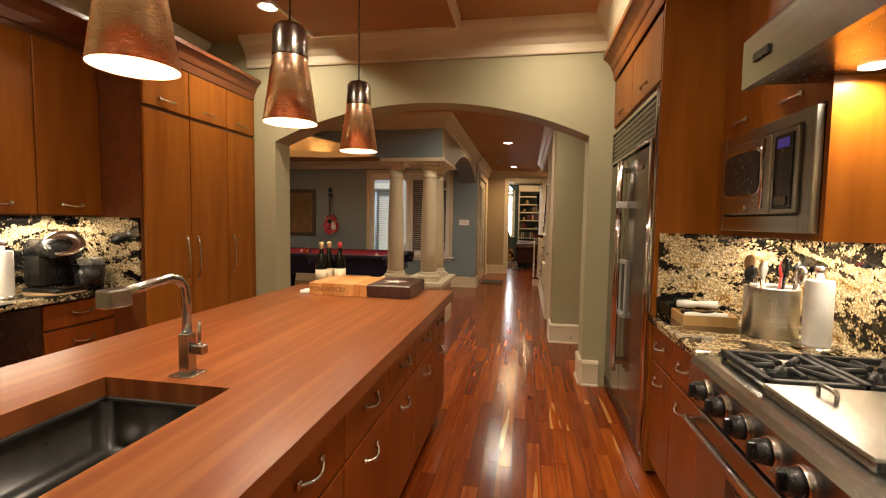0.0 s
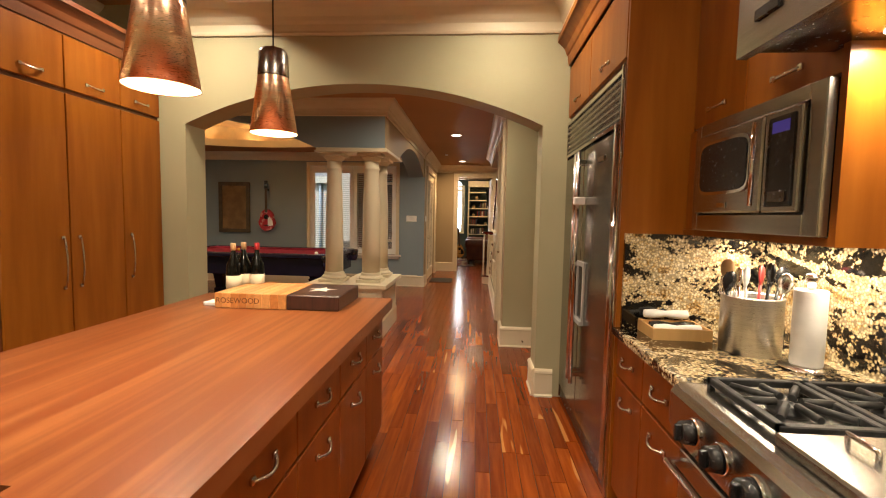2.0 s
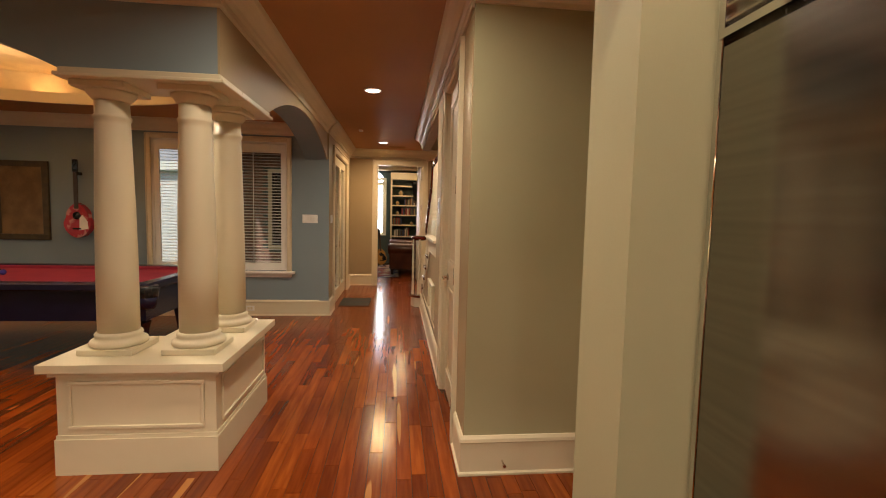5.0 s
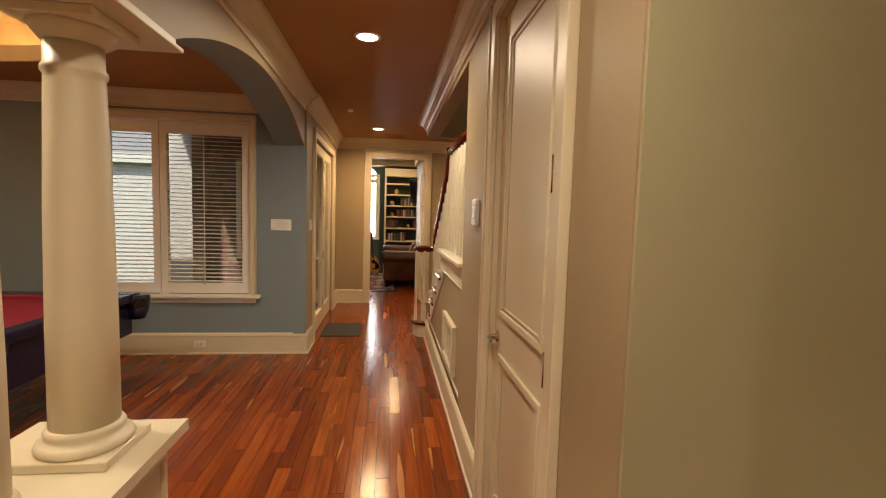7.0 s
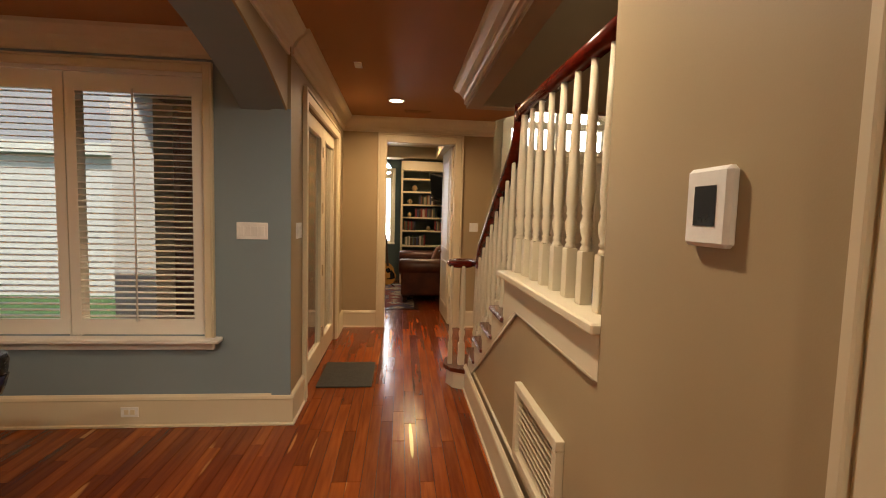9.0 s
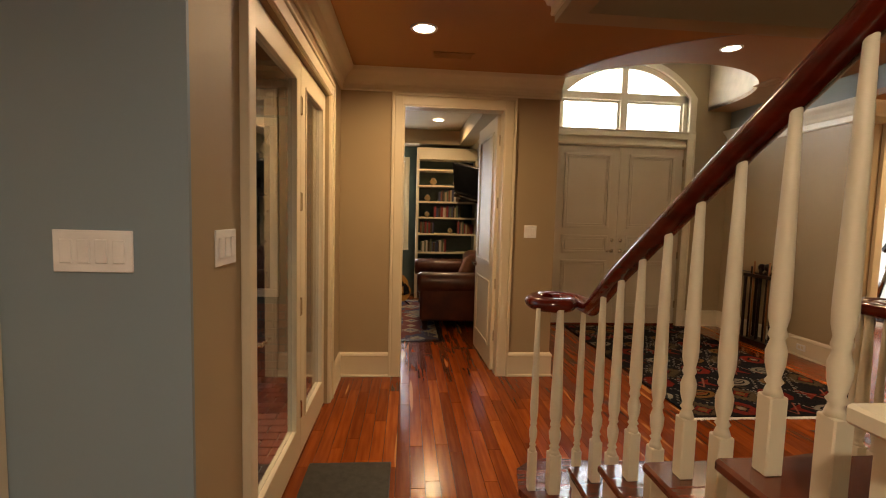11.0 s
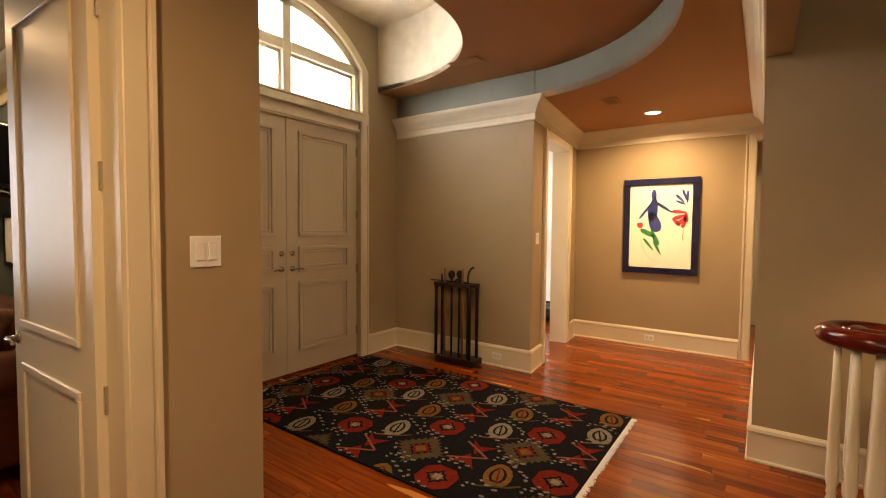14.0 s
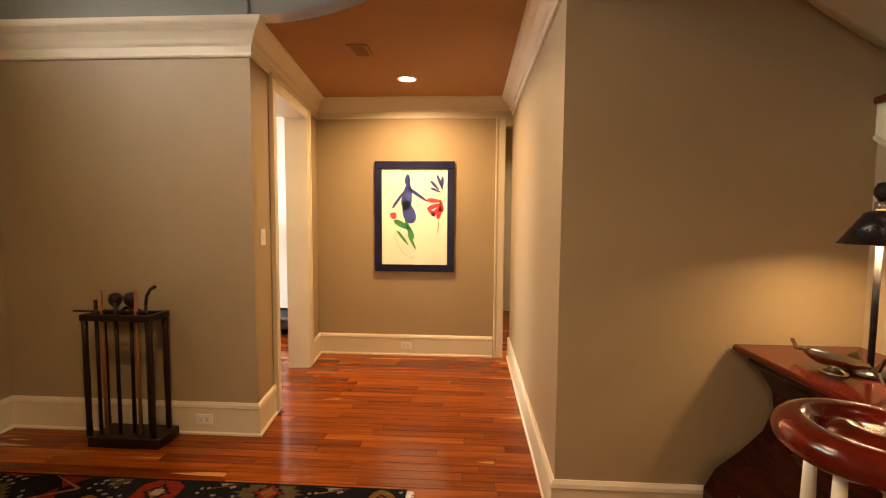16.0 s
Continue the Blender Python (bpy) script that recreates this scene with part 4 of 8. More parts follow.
for a, b in ((2.39, 2.82), (1.96, 2.39), (1.53, 1.96), (1.10, 1.53)):
    u = thing("wall_cabinet", "cherry wall cabinet with a slab door over the granite counter", "cabinet", (-3.1, (a + b) / 2, 1.41), "west wall cabinets")
    part("carcass", boxes((-3.137, -2.90, a, b, 1.41, 2.56)), CABDARK, u)
    fronts(u, -2.90, 1, [("door", a, b, 1.415, 2.50, "hb")])
    part("cornice", sweep(bmesh.new(), [(-2.90, b, 2.54), (-2.90, a, 2.54)][::-1], [(0, 0), (-0.012, 0), (-0.02, 0.06), (-0.045, 0.11), (-0.09, 0.155), (-0.09, 0.185), (0, 0.185)]), CABDARK, u)
bc = thing("base_cabinet", "cherry base cabinet with drawers beside the pantry", "cabinet", (-3.1, 2.6, 0))
part("carcass", boxes((-3.137, -2.82, 2.33, 2.82, 0.1, 0.875)), CABDARK, bc)
fronts(bc, -2.82, 1, [("drawer", 2.33, 2.82, 0.70, 0.865, "h"), ("drawer", 2.33, 2.82, 0.49, 0.695, "h"), ("drawer", 2.33, 2.82, 0.11, 0.485, "h")], REDCAB)
fr = thing("undercounter_fridge", "dark steel under-counter fridge with a vertical bar handle", "fridge", (-3.1, 2.0, 0))
part("body", boxes((-3.137, -2.83, 1.72, 2.325, 0.1, 0.872)), BLACK, fr)
part("door", boxes((-2.829, -2.80, 1.73, 2.32, 0.12, 0.865), bevel=0.004), GUNMETAL, fr, "dark brushed steel door")
part("handle", tube(bmesh.new(), [(-2.77, 1.80, 0.25), (-2.77, 1.80, 0.83)], 0.012, 10), CHROME, fr)
bc = thing("base_cabinet", "cherry base cabinet under the granite counter", "cabinet", (-3.1, 1.2, 0))
part("carcass", boxes((-3.137, -2.82, 0.6, 1.715, 0.1, 0.875)), CABDARK, bc)
fronts(bc, -2.82, 1, [("drawer", 0.6, 1.15, 0.66, 0.865, "h"), ("drawer", 1.15, 1.71, 0.66, 0.865, "h"), ("door", 0.6, 1.15, 0.11, 0.655, "ht"), ("door", 1.15, 1.71, 0.11, 0.655, "ht")], REDCAB)
ct = thing("granite_counter", "polished black and gold granite counter with a matching splashback", "countertop", (-3.1, 1.7, 0.875))
part("slab", boxes((-3.13, -2.76, 0.6, 2.815, 0.876, 0.915), bevel=0.004), GRANITE, ct)
part("splashback", boxes((-3.139, -3.12, 0.6, 2.80, 0.916, 1.41)), GRANITE, ct)
part("side_splash", boxes((-3.12, -2.57, 2.80, 2.819, 0.916, 1.405)), GRANITE, ct)

# right run: fridge with cabinets over it
fr = thing("refrigerator", "built-in stainless steel refrigerator with louvred grille and ice dispenser", "refrigerator", (1.1, 3.46, 0))
part("body", boxes((0.80, 1.44, 2.775, 4.11, 0.02, 2.16)), GUNMETAL, fr)
part("freezer_door", boxes((0.77, 0.80, 3.54, 4.10, 0.12, 1.88), bevel=0.006), STEEL, fr)
part("fridge_door", boxes((0.77, 0.80, 2.80, 3.53, 0.12, 1.88), bevel=0.006), STEEL, fr)
part("kick_grille", boxes((0.78, 0.80, 2.80, 4.10, 0.02, 0.11)), BLACK, fr)
g = part("top_grille", boxes((0.765, 0.80, 2.79, 4.11, 1.895, 1.915), (0.765, 0.80, 2.79, 4.11, 2.14, 2.16), (0.765, 0.80, 4.09, 4.11, 1.915, 2.14), (0.765, 0.80, 2.79, 2.81, 1.915, 2.14)), CHROME, fr)
for i in range(6):
    bm = boxes((-0.012, 0.012, 2.81, 4.09, -0.016, 0.016), bevel=0.002)
    bmesh.ops.transform(bm, matrix=pose(0.782, 0, 1.937 + i * 0.036, 0, 30, 0), verts=bm.verts)
    part("louvre", bm, STEELH, g)
for y in (3.49, 3.58):
    h = part("handle", tube(bmesh.new(), [(0.725, y, 0.35), (0.725, y, 1.86)], 0.013, 12), CHROME, fr, "long polished bar handle")
    for zb in (0.40, 1.78):
        part("bracket", boxes((0.725, 0.77, y - 0.012, y + 0.012, zb, zb + 0.03), bevel=0.003), CHROME, h)
part("corner_bar", tube(bmesh.new(), [(0.748, 2.79, 0.12), (0.748, 2.79, 1.89)], 0.016, 12), CHROME, fr, "polished corner bar")
part("corner_arm", tube(bmesh.new(), [(0.765, 2.875, 1.885), (0.755, 2.825, 1.888), (0.748, 2.79, 1.885)], 0.012, 10), CHROME, fr)
part("side_trim", boxes((0.755, 0.80, 2.768, 2.786, 0.02, 2.17), bevel=0.003), CHROME, fr)
part("side_trim", boxes((0.772, 0.80, 4.102, 4.122, 0.02, 2.17), bevel=0.002), CHROME, fr)
d = part("dispenser", boxes((0.755, 0.7695, 3.385, 3.41, 0.78, 1.16), (0.755, 0.7695, 3.545, 3.57, 0.78, 1.16), (0.755, 0.7695, 3.41, 3.545, 1.13, 1.16), (0.740, 0.7695, 3.385, 3.57, 0.76, 0.79), bevel=0.003), material("grey_plastic", (0.42, 0.42, 0.40), 0.4), fr, "recessed ice dispenser")
part("recess", boxes((0.7655, 0.7695, 3.41, 3.545, 0.79, 1.13)), BLACK, d)
part("clip", boxes((0.70, 0.768, 3.455, 3.497, 1.525, 1.572), bevel=0.004), PAPER, fr, "white plastic clip")
bm = boxes((0.762, 0.7695, 3.06, 3.18, 1.755, 1.785), bevel=0.002)
part("badge", bm, CHROME, fr)
oc = thing("overfridge_cabinet", "cherry cabinet with two doors above the refrigerator", "cabinet", (1.1, 3.46, 2.18))
# darker carcass colour again stands in for shade between the doors
part("carcass", boxes((0.79, 1.44, 2.77, 4.12, 2.18, 2.62)), CABDARK, oc)
fronts(oc, 0.79, -1, [("door", 2.775, 3.47, 2.20, 2.58, "hb"), ("door", 3.47, 4.115, 2.20, 2.58, "hb")])
part("cornice", sweep(bmesh.new(), [(0.77, 2.75, 2.60), (0.77, 4.128, 2.60)], [(0, 0), (0.01, 0), (0.015, 0.02), (0.02, 0.07), (0.03, 0.08), (0.045, 0.12), (0.085, 0.165), (0.10, 0.17), (0.10, 0.21), (0, 0.21)]), CABINET, oc, "moulded cornice")
fp = thing("fridge_side_panel", "plain cherry panel closing the side of the refrigerator", "panel", (1.1, 2.81, 0))
part("panel", boxes((0.77, 1.44, 2.746, 2.766, 0.02, 2.62), bevel=0.002), CABINET, fp)
sp = thing("granite_counter", "polished black and gold granite counter and splashback beside the range", "countertop", (1.1, 2.5, 0.875))
part("slab", boxes((0.755, 1.445, 2.04, 2.744, 0.876, 0.915), bevel=0.004), GRANITE, sp)
part("splashback", boxes((1.43, 1.449, 0.2, 2.744, 0.916, 1.95)), GRANITE, sp)
part("side_splash", boxes((0.79, 1.43, 2.726, 2.744, 0.916, 1.37)), GRANITE, sp)
bc = thing("base_cabinet", "cherry base cabinet with drawers over doors beside the range", "cabinet", (1.1, 2.47, 0))
part("carcass", boxes((0.80, 1.44, 2.04, 2.744, 0.10, 0.875)), CABDARK, bc)
part("toe_kick", boxes((0.85, 1.44, 2.04, 2.744, 0, 0.10)), CABDARK, bc)
fronts(bc, 0.80, -1, [("drawer", 2.40, 2.744, 0.68, 0.868, "h"), ("drawer", 2.04, 2.40, 0.68, 0.868, "h"), ("door", 2.40, 2.744, 0.11, 0.675, "ht"), ("door", 2.04, 2.40, 0.11, 0.675, "ht")], REDCAB)
wc = thing("wall_cabinet", "tall cherry wall cabinet with slab doors above the microwave", "cabinet", (1.25, 2.3, 1.37))
part("carcass", boxes((1.10, 1.44, 1.86, 2.744, 1.84, 2.62)), CABDARK, wc)
fronts(wc, 1.10, -1, [("door", 2.34, 2.744, 1.85, 2.60, "hb"), ("door", 1.88, 2.34, 1.85, 2.60, "hb")])
part("side", boxes((1.06, 1.44, 1.835, 1.86, 1.37, 2.62)), CABINET, wc, "warm cherry end panel")
part("shelf", boxes((1.06, 1.44, 1.86, 2.744, 1.37, 1.395)), CABINET, wc)
part("upright", boxes((1.07, 1.44, 2.603, 2.744, 1.395, 1.84)), CABINET, wc)
part("cornice", sweep(bmesh.new(), [(1.10, 1.86, 2.60), (1.10, 2.744, 2.60)], [(0, 0), (0.015, 0.02), (0.02, 0.07), (0.045, 0.12), (0.10, 0.17), (0.10, 0.21), (0, 0.21)]), CABDARK, wc)
mw = thing("microwave", "stainless steel built-in microwave with a dark window and a blue display", "microwave", (1.2, 2.25, 1.40))
part("trim_frame", boxes((1.03, 1.06, 1.862, 1.925, 1.396, 1.838), (1.03, 1.06, 2.555, 2.60, 1.396, 1.838), (1.03, 1.06, 1.925, 2.555, 1.396, 1.462), (1.03, 1.06, 1.925, 2.555, 1.79, 1.838), bevel=0.003), STEELH, mw)
part("body", boxes((1.061, 1.42, 1.864, 2.598, 1.398, 1.836)), BLACK, mw)
dr = part("door", boxes((1.012, 1.055, 2.105, 2.55, 1.468, 1.785), bevel=0.006), STEELH, mw)
rim = prism(bmesh.new(), [(2.335 + 0.172 * math.copysign(abs(math.cos(a)) ** 0.35, math.cos(a)), 1.645 + 0.106 * math.copysign(abs(math.sin(a)) ** 0.35, math.sin(a))) for a in [2 * math.pi * i / 32 for i in range(32)]], 1.006, 1.0118, "x")
part("window_rim", rim, CHROME, dr, "polished rounded window rim")
pane = prism(bmesh.new(), [(2.335 + 0.160 * math.copysign(abs(math.cos(a)) ** 0.35, math.cos(a)), 1.645 + 0.094 * math.copysign(abs(math.sin(a)) ** 0.35, math.sin(a))) for a in [2 * math.pi * i / 32 for i in range(32)]], 1.003, 1.0058, "x")
part("window", pane, BLACK, dr)
part("badge", boxes((1.008, 1.0118, 2.30, 2.36, 1.488, 1.508), bevel=0.001), CHROME, dr)
cp = part("control_panel", boxes((1.016, 1.055, 1.932, 2.10, 1.468, 1.785), bevel=0.004), STEELH, mw)
part("key_field", boxes((1.012, 1.0158, 1.955, 2.075, 1.485, 1.765)), BLACK, cp)
part("display", boxes((1.0105, 1.0118, 1.975, 2.055, 1.715, 1.75)), glow("blue_display", (0.06, 0.05, 0.5), 0.2), cp, "blue lit display")
part("eject_key", boxes((1.006, 1.0118, 1.975, 2.055, 1.50, 1.535), bevel=0.002), GUNMETAL, cp)
part("handle", tube(bmesh.new(), [(0.99, 2.115, 1.49), (0.99, 2.115, 1.765)], 0.008, 8), CHROME, mw)
hood = thing("range_hood", "stainless steel range hood with a sloped canopy and lights below", "range hood", (1.2, 1.35, 1.9))
Y0, Y1 = 0.72, 1.95
bm = prism(bmesh.new(), [(0.83, 1.91), (0.83, 2.08), (1.10, 2.35), (1.44, 2.35), (1.44, 1.91), (1.41, 1.91), (1.41, 1.93), (0.86, 1.93), (0.86, 1.91)], Y0, Y1, "y")
part("canopy", bm, STEELH, hood)
part("chimney", boxes((1.10, 1.44, 1.02, 1.65, 2.35, 3.09), bevel=0.003), STEELH, hood)
part("filter", boxes((0.87, 1.40, Y0 + 0.03, Y1 - 0.03, 1.921, 1.929)), GUNMETAL, hood)
part("badge", boxes((0.822, 0.8295, 1.76, 1.86, 1.98, 2.01), bevel=0.002), BLACK, hood)
for y in (1.05, 1.75):
    part("lamp_lens", lathe(bmesh.new(), [(0.04, 1.920), (0.0405, 1.9185), (0.03, 1.917)], (1.12, y, 0), 20), LIGHT, hood)

rg = thing("gas_range", "stainless steel gas range with black knobs and iron grates", "range", (1.1, 1.5, 0))
RY0, RY1 = 0.82, 2.035
part("body", boxes((0.80, 1.43, RY0, RY1, 0.10, 0.88)), GUNMETAL, rg)
part("top_deck", boxes((0.77, 1.43, RY0, RY1, 0.88, 0.905), bevel=0.004), STEELH, rg)
part("front_rail", prism(bmesh.new(), [(0.735, 0.775), (0.735, 0.875), (0.75, 0.897), (0.775, 0.907), (0.80, 0.907), (0.80, 0.70), (0.755, 0.72)], RY0, RY1, "y"), STEELH, rg, "sloped steel control rail")
od = part("oven_door", boxes((0.765, 0.80, RY0 + 0.02, RY1 - 0.02, 0.16, 0.69), bevel=0.004), STEELH, rg)
part("oven_window", boxes((0.763, 0.7648, 1.14, 1.74, 0.30, 0.56)), BLACK, od)
part("oven_handle", tube(bmesh.new(), [(0.715, RY0 + 0.05, 0.66), (0.715, RY1 - 0.05, 0.66)], 0.013, 12), CHROME, od)
for y in (RY0 + 0.06, RY1 - 0.06):
    part("bracket", boxes((0.715, 0.768, y - 0.012, y + 0.012, 0.648, 0.672), bevel=0.003), CHROME, od)
for i in range(7):
    y = 1.86 - i * 0.147
    k = part("knob", lathe(bmesh.new(), [(0.020, -0.03), (0.032, -0.028), (0.034, -0.008), (0.036, 0.0)][::-1], (0.722, y, 0.815), 20, "x"), BLACK, rg, "black control knob")
    part("bezel", lathe(bmesh.new(), [(0.040, 0.0), (0.042, 0.006), (0.042, 0.02)], (0.724, y, 0.815), 20, "x"), CHROME, k)
    part("grip", boxes((0.675, 0.70, y - 0.006, y + 0.006, 0.79, 0.84), bevel=0.003), BLACK, k)


def grate(y0, y1):
    bm = bmesh.new()
    xc = 1.10
    zt = 0.93
    for (xa, xb) in ((0.83, 1.10), (1.11, 1.38)):
        for it in ((xa, xb, y0, y0 + 0.024), (xa, xb, y1 - 0.024, y1), (xa, xa + 0.024, y0, y1), (xb - 0.024, xb, y0, y1)):
            box(bm, it[0], it[1], it[2], it[3], zt - 0.012, zt + 0.010, bevel=0.003)
        mx, my = (xa + xb) / 2, (y0 + y1) / 2
        for a in range(8):
            ang = math.pi * a / 4
            r1 = 0.12 if a % 2 == 0 else 0.16
            p0 = (mx + 0.035 * math.cos(ang), my + 0.035 * math.sin(ang), zt + 0.006)
            p1 = (mx + min(r1, (xb - xa) / 2) * math.cos(ang), my + min(r1, (y1 - y0) / 2 + 0.02) * math.sin(ang), zt + 0.004)
            tube(bm, [p0, p1], 0.011, 6)
        for px in (xa + 0.01, xb - 0.01):
            for py in (y0 + 0.01, y1 - 0.01):
                box(bm, px - 0.008, px + 0.008, py - 0.008, py + 0.008, 0.905, zt - 0.01)
    return part("grate", bm, IRON, rg, "black cast iron grate")


grate(1.65, 2.00)
grate(0.84, 1.14)
for xx in (0.965, 1.245):
    for yy in (1.825, 0.99):
        part("burner", lathe(bmesh.new(), [(0.05, 0.905), (0.05, 0.915), (0.035, 0.918), (0.035, 0.925), (0.01, 0.926)], (xx, yy, 0), 20), IRON, rg)
gd = part("griddle_cover", boxes((0.80, 1.38, 1.165, 1.625, 0.906, 0.938), bevel=0.006), STEELH, rg, "flat brushed steel griddle cover")
for xx in (0.93, 1.2):
    part("cover_handle", tube(bmesh.new(), [(xx, 1.50, 0.936), (xx, 1.50, 0.962), (xx, 1.58, 0.962), (xx, 1.58, 0.936)], 0.007, 8), CHROME, gd)
# ---- columns ----
PEDX0, PEDX1, PEDY0, PEDY1 = -1.81, -0.985, 5.63, 6.56
L = [(PEDX0, PEDY0), (PEDX1, PEDY0), (PEDX1, PEDY1), (-1.44, PEDY1), (-1.44, 6.09), (PEDX0, 6.09)]
ped = thing("column_pedestal", "cream panelled pedestal carrying three round columns", "pedestal", (-1.3, 6.0, 0))


def grow(pts, d):
    out, n = [], len(pts)
    for i in range(n):
        a, b, c = Vector(pts[i - 1]), Vector(pts[i]), Vector(pts[(i + 1) % n])
        u, v = (b - a).normalized(), (c - b).normalized()
        nu, nv = Vector((u.y, -u.x)), Vector((v.y, -v.x))
        m = (nu + nv)
        m = m / m.dot(nu)
        out.append((b.x + m.x * d, b.y + m.y * d))
    return out


part("plinth", prism(bmesh.new(), grow(L, 0.012), 0, 0.20, "z"), CREAM, ped)
part("plinth_cap", prism(bmesh.new(), grow(L, 0.006), 0.20, 0.222, "z"), CREAM, ped)
part("dado", prism(bmesh.new(), L, 0.222, 0.56, "z"), CREAM, ped)
part("bed_mould", prism(bmesh.new(), grow(L, 0.025), 0.555, 0.585, "z"), CREAM, ped)
part("cap", prism(bmesh.new(), grow(L, 0.06), 0.585, 0.63, "z"), CREAM, ped)
for fx in ((PEDX0 + 0.06, PEDX1 - 0.06),):
    part("panel_mould", boxes((fx[0], fx[1], PEDY0 - 0.012, PEDY0, 0.255, 0.275), (fx[0], fx[1], PEDY0 - 0.012, PEDY0, 0.505, 0.525), (fx[0], fx[0] + 0.02, PEDY0 - 0.012, PEDY0, 0.275, 0.505), (fx[1] - 0.02, fx[1], PEDY0 - 0.012, PEDY0, 0.275, 0.505), bevel=0.003), CREAM, ped)
part("panel_mould", boxes((PEDX1, PEDX1 + 0.012, 5.71, 6.52, 0.255, 0.275), (PEDX1, PEDX1 + 0.012, 5.71, 6.52, 0.505, 0.525), (PEDX1, PEDX1 + 0.012, 5.71, 5.73, 0.275, 0.505), (PEDX1, PEDX1 + 0.012, 6.50, 6.52, 0.275, 0.505), bevel=0.003), CREAM, ped)


def column(x, y):
    c = thing("column", "cream painted round column with a moulded base and capital", "column", (x, y, 0.63), "pedestal columns")
    part("base_block", boxes((x - 0.148, x + 0.148, y - 0.148, y + 0.148, 0.63, 0.665), bevel=0.004), CREAM, c)
    part("base", lathe(bmesh.new(), [(0.140, 0.665), (0.146, 0.672), (0.148, 0.682), (0.144, 0.694), (0.136, 0.700), (0.122, 0.706), (0.118, 0.718), (0.122, 0.730), (0.116, 0.740), (0.106, 0.745)], (x, y, 0), 32), CREAM, c)
    part("shaft", lathe(bmesh.new(), [(0.106, 0.745), (0.105, 1.10), (0.099, 1.50), (0.087, 1.93), (0.086, 1.955), (0.094, 1.965), (0.094, 1.98), (0.086, 1.99), (0.085, 2.06)], (x, y, 0), 32), CREAM, c)
    part("capital", lathe(bmesh.new(), [(0.085, 2.06), (0.10, 2.075), (0.118, 2.10), (0.125, 2.115)], (x, y, 0), 32), CREAM, c)
    part("abacus", boxes((x - 0.14, x + 0.14, y - 0.14, y + 0.14, 2.115, 2.15), bevel=0.004), CREAM, c)


column(-1.62, 5.87)
column(-1.17, 5.87)
column(-1.17, 6.37)
structure("architrave_trim", boxes((-1.80, -0.94, 5.67, 6.06, 2.15, 2.17), (-1.34, -0.94, 6.0605, 6.66, 2.15, 2.17), (-1.785, -0.96, 5.69, 6.04, 2.17, 2.20), (-1.32, -0.96, 6.04, 6.64, 2.17, 2.20), bevel=0.004), CREAM)

# ---- staircase ----
RISE, GO, Y_FIRST = 0.187, 0.31, 10.12
SX0, SX1 = 0.42, 2.02
LAND = 6 * RISE
stair = thing("staircase", "staircase with dark treads, turned cream balusters and mahogany rails", "staircase", (1.2, 9.5, 0))
for k in range(1, 6):
    yf = Y_FIRST - (k - 2) * GO if k > 1 else Y_FIRST + GO
    yb = yf - GO
    if k == 1:
        pts = [(0.24, 10.30), (0.27, 10.42), (0.36, 10.50), (0.48, 10.52), (0.70, 10.48), (1.22, 10.46), (1.74, 10.48), (1.96, 10.52), (2.08, 10.50), (2.17, 10.42), (2.20, 10.30), (2.15, 10.18), (2.04, 10.12), (2.02, yb), (0.42, yb), (0.40, 10.12), (0.29, 10.18)]
        part("first_step", prism(bmesh.new(), grow(pts, 0.0), 0, RISE - 0.035, "z"), CREAM, stair)
        c = Vector((1.22, 10.3))
        part("first_tread", prism(bmesh.new(), [(c.x + (p[0] - c.x) * 1.03, p[1] + (0.03 if p[1] > 10.3 else (-0.02 if p[1] > 10.0 else 0))) for p in pts], RISE - 0.035, RISE, "z"), TREAD, stair)
        continue
    part("riser", boxes((SX0, SX1, yf - 0.02, yf, (k - 1) * RISE, k * RISE - 0.033)), CREAM, stair)
    part("tread", boxes((SX0 - 0.03, SX1 + 0.03, yb - 0.02, yf + 0.03, k * RISE - 0.033, k * RISE), bevel=0.008), TREAD, stair)
yl = Y_FIRST - 4 * GO
part("riser", boxes((SX0, SX1, yl - 0.02, yl, 5 * RISE, LAND - 0.033)), CREAM, stair)
part("landing", boxes((SX0 + 0.03, 3.36, 7.60, yl + 0.03, LAND - 0.035, LAND)), TREAD, stair)
# closed side under the flight, with panel moulding
prof = [(7.60, 0.0), (7.60, LAND + 0.05), (yl, LAND + 0.05)]
for k in range(5, 0, -1):
    yf = Y_FIRST - (k - 2) * GO
    prof += [(yf - GO, k * RISE - 0.034), (yf, k * RISE - 0.034)] if k > 1 else []
prof += [(Y_FIRST, 0.0)]
part("stringer", prism(bmesh.new(), prof, SX0, SX0 + 0.04, "x"), TAUPE, stair)
part("stringer", prism(bmesh.new(), [(8.9, 0)] + [p for p in prof if p[0] >= 8.87] + [], SX1 - 0.04, SX1, "x"), CREAM, stair)
part("skirt", prism(bmesh.new(), [(7.62, LAND - 0.10), (7.62, LAND + 0.05), (yl, LAND + 0.05), (yl, LAND - 0.04)] + sum([[(Y_FIRST - (k - 1) * GO, k * RISE - 0.034), (Y_FIRST - (k - 2) * GO, k * RISE - 0.034)] for k in (5, 4, 3, 2)], []) + [(Y_FIRST, 0.10)] + [(yl - 0.30, LAND - 0.10)], SX0 - 0.012, SX0, "x"), CREAM, stair)
part("landing_cap", boxes((SX0 - 0.05, SX0 + 0.10, 7.60, yl + 0.02, LAND + 0.05, LAND + 0.085), bevel=0.006), CREAM, stair, "cream cap moulding under the balusters")


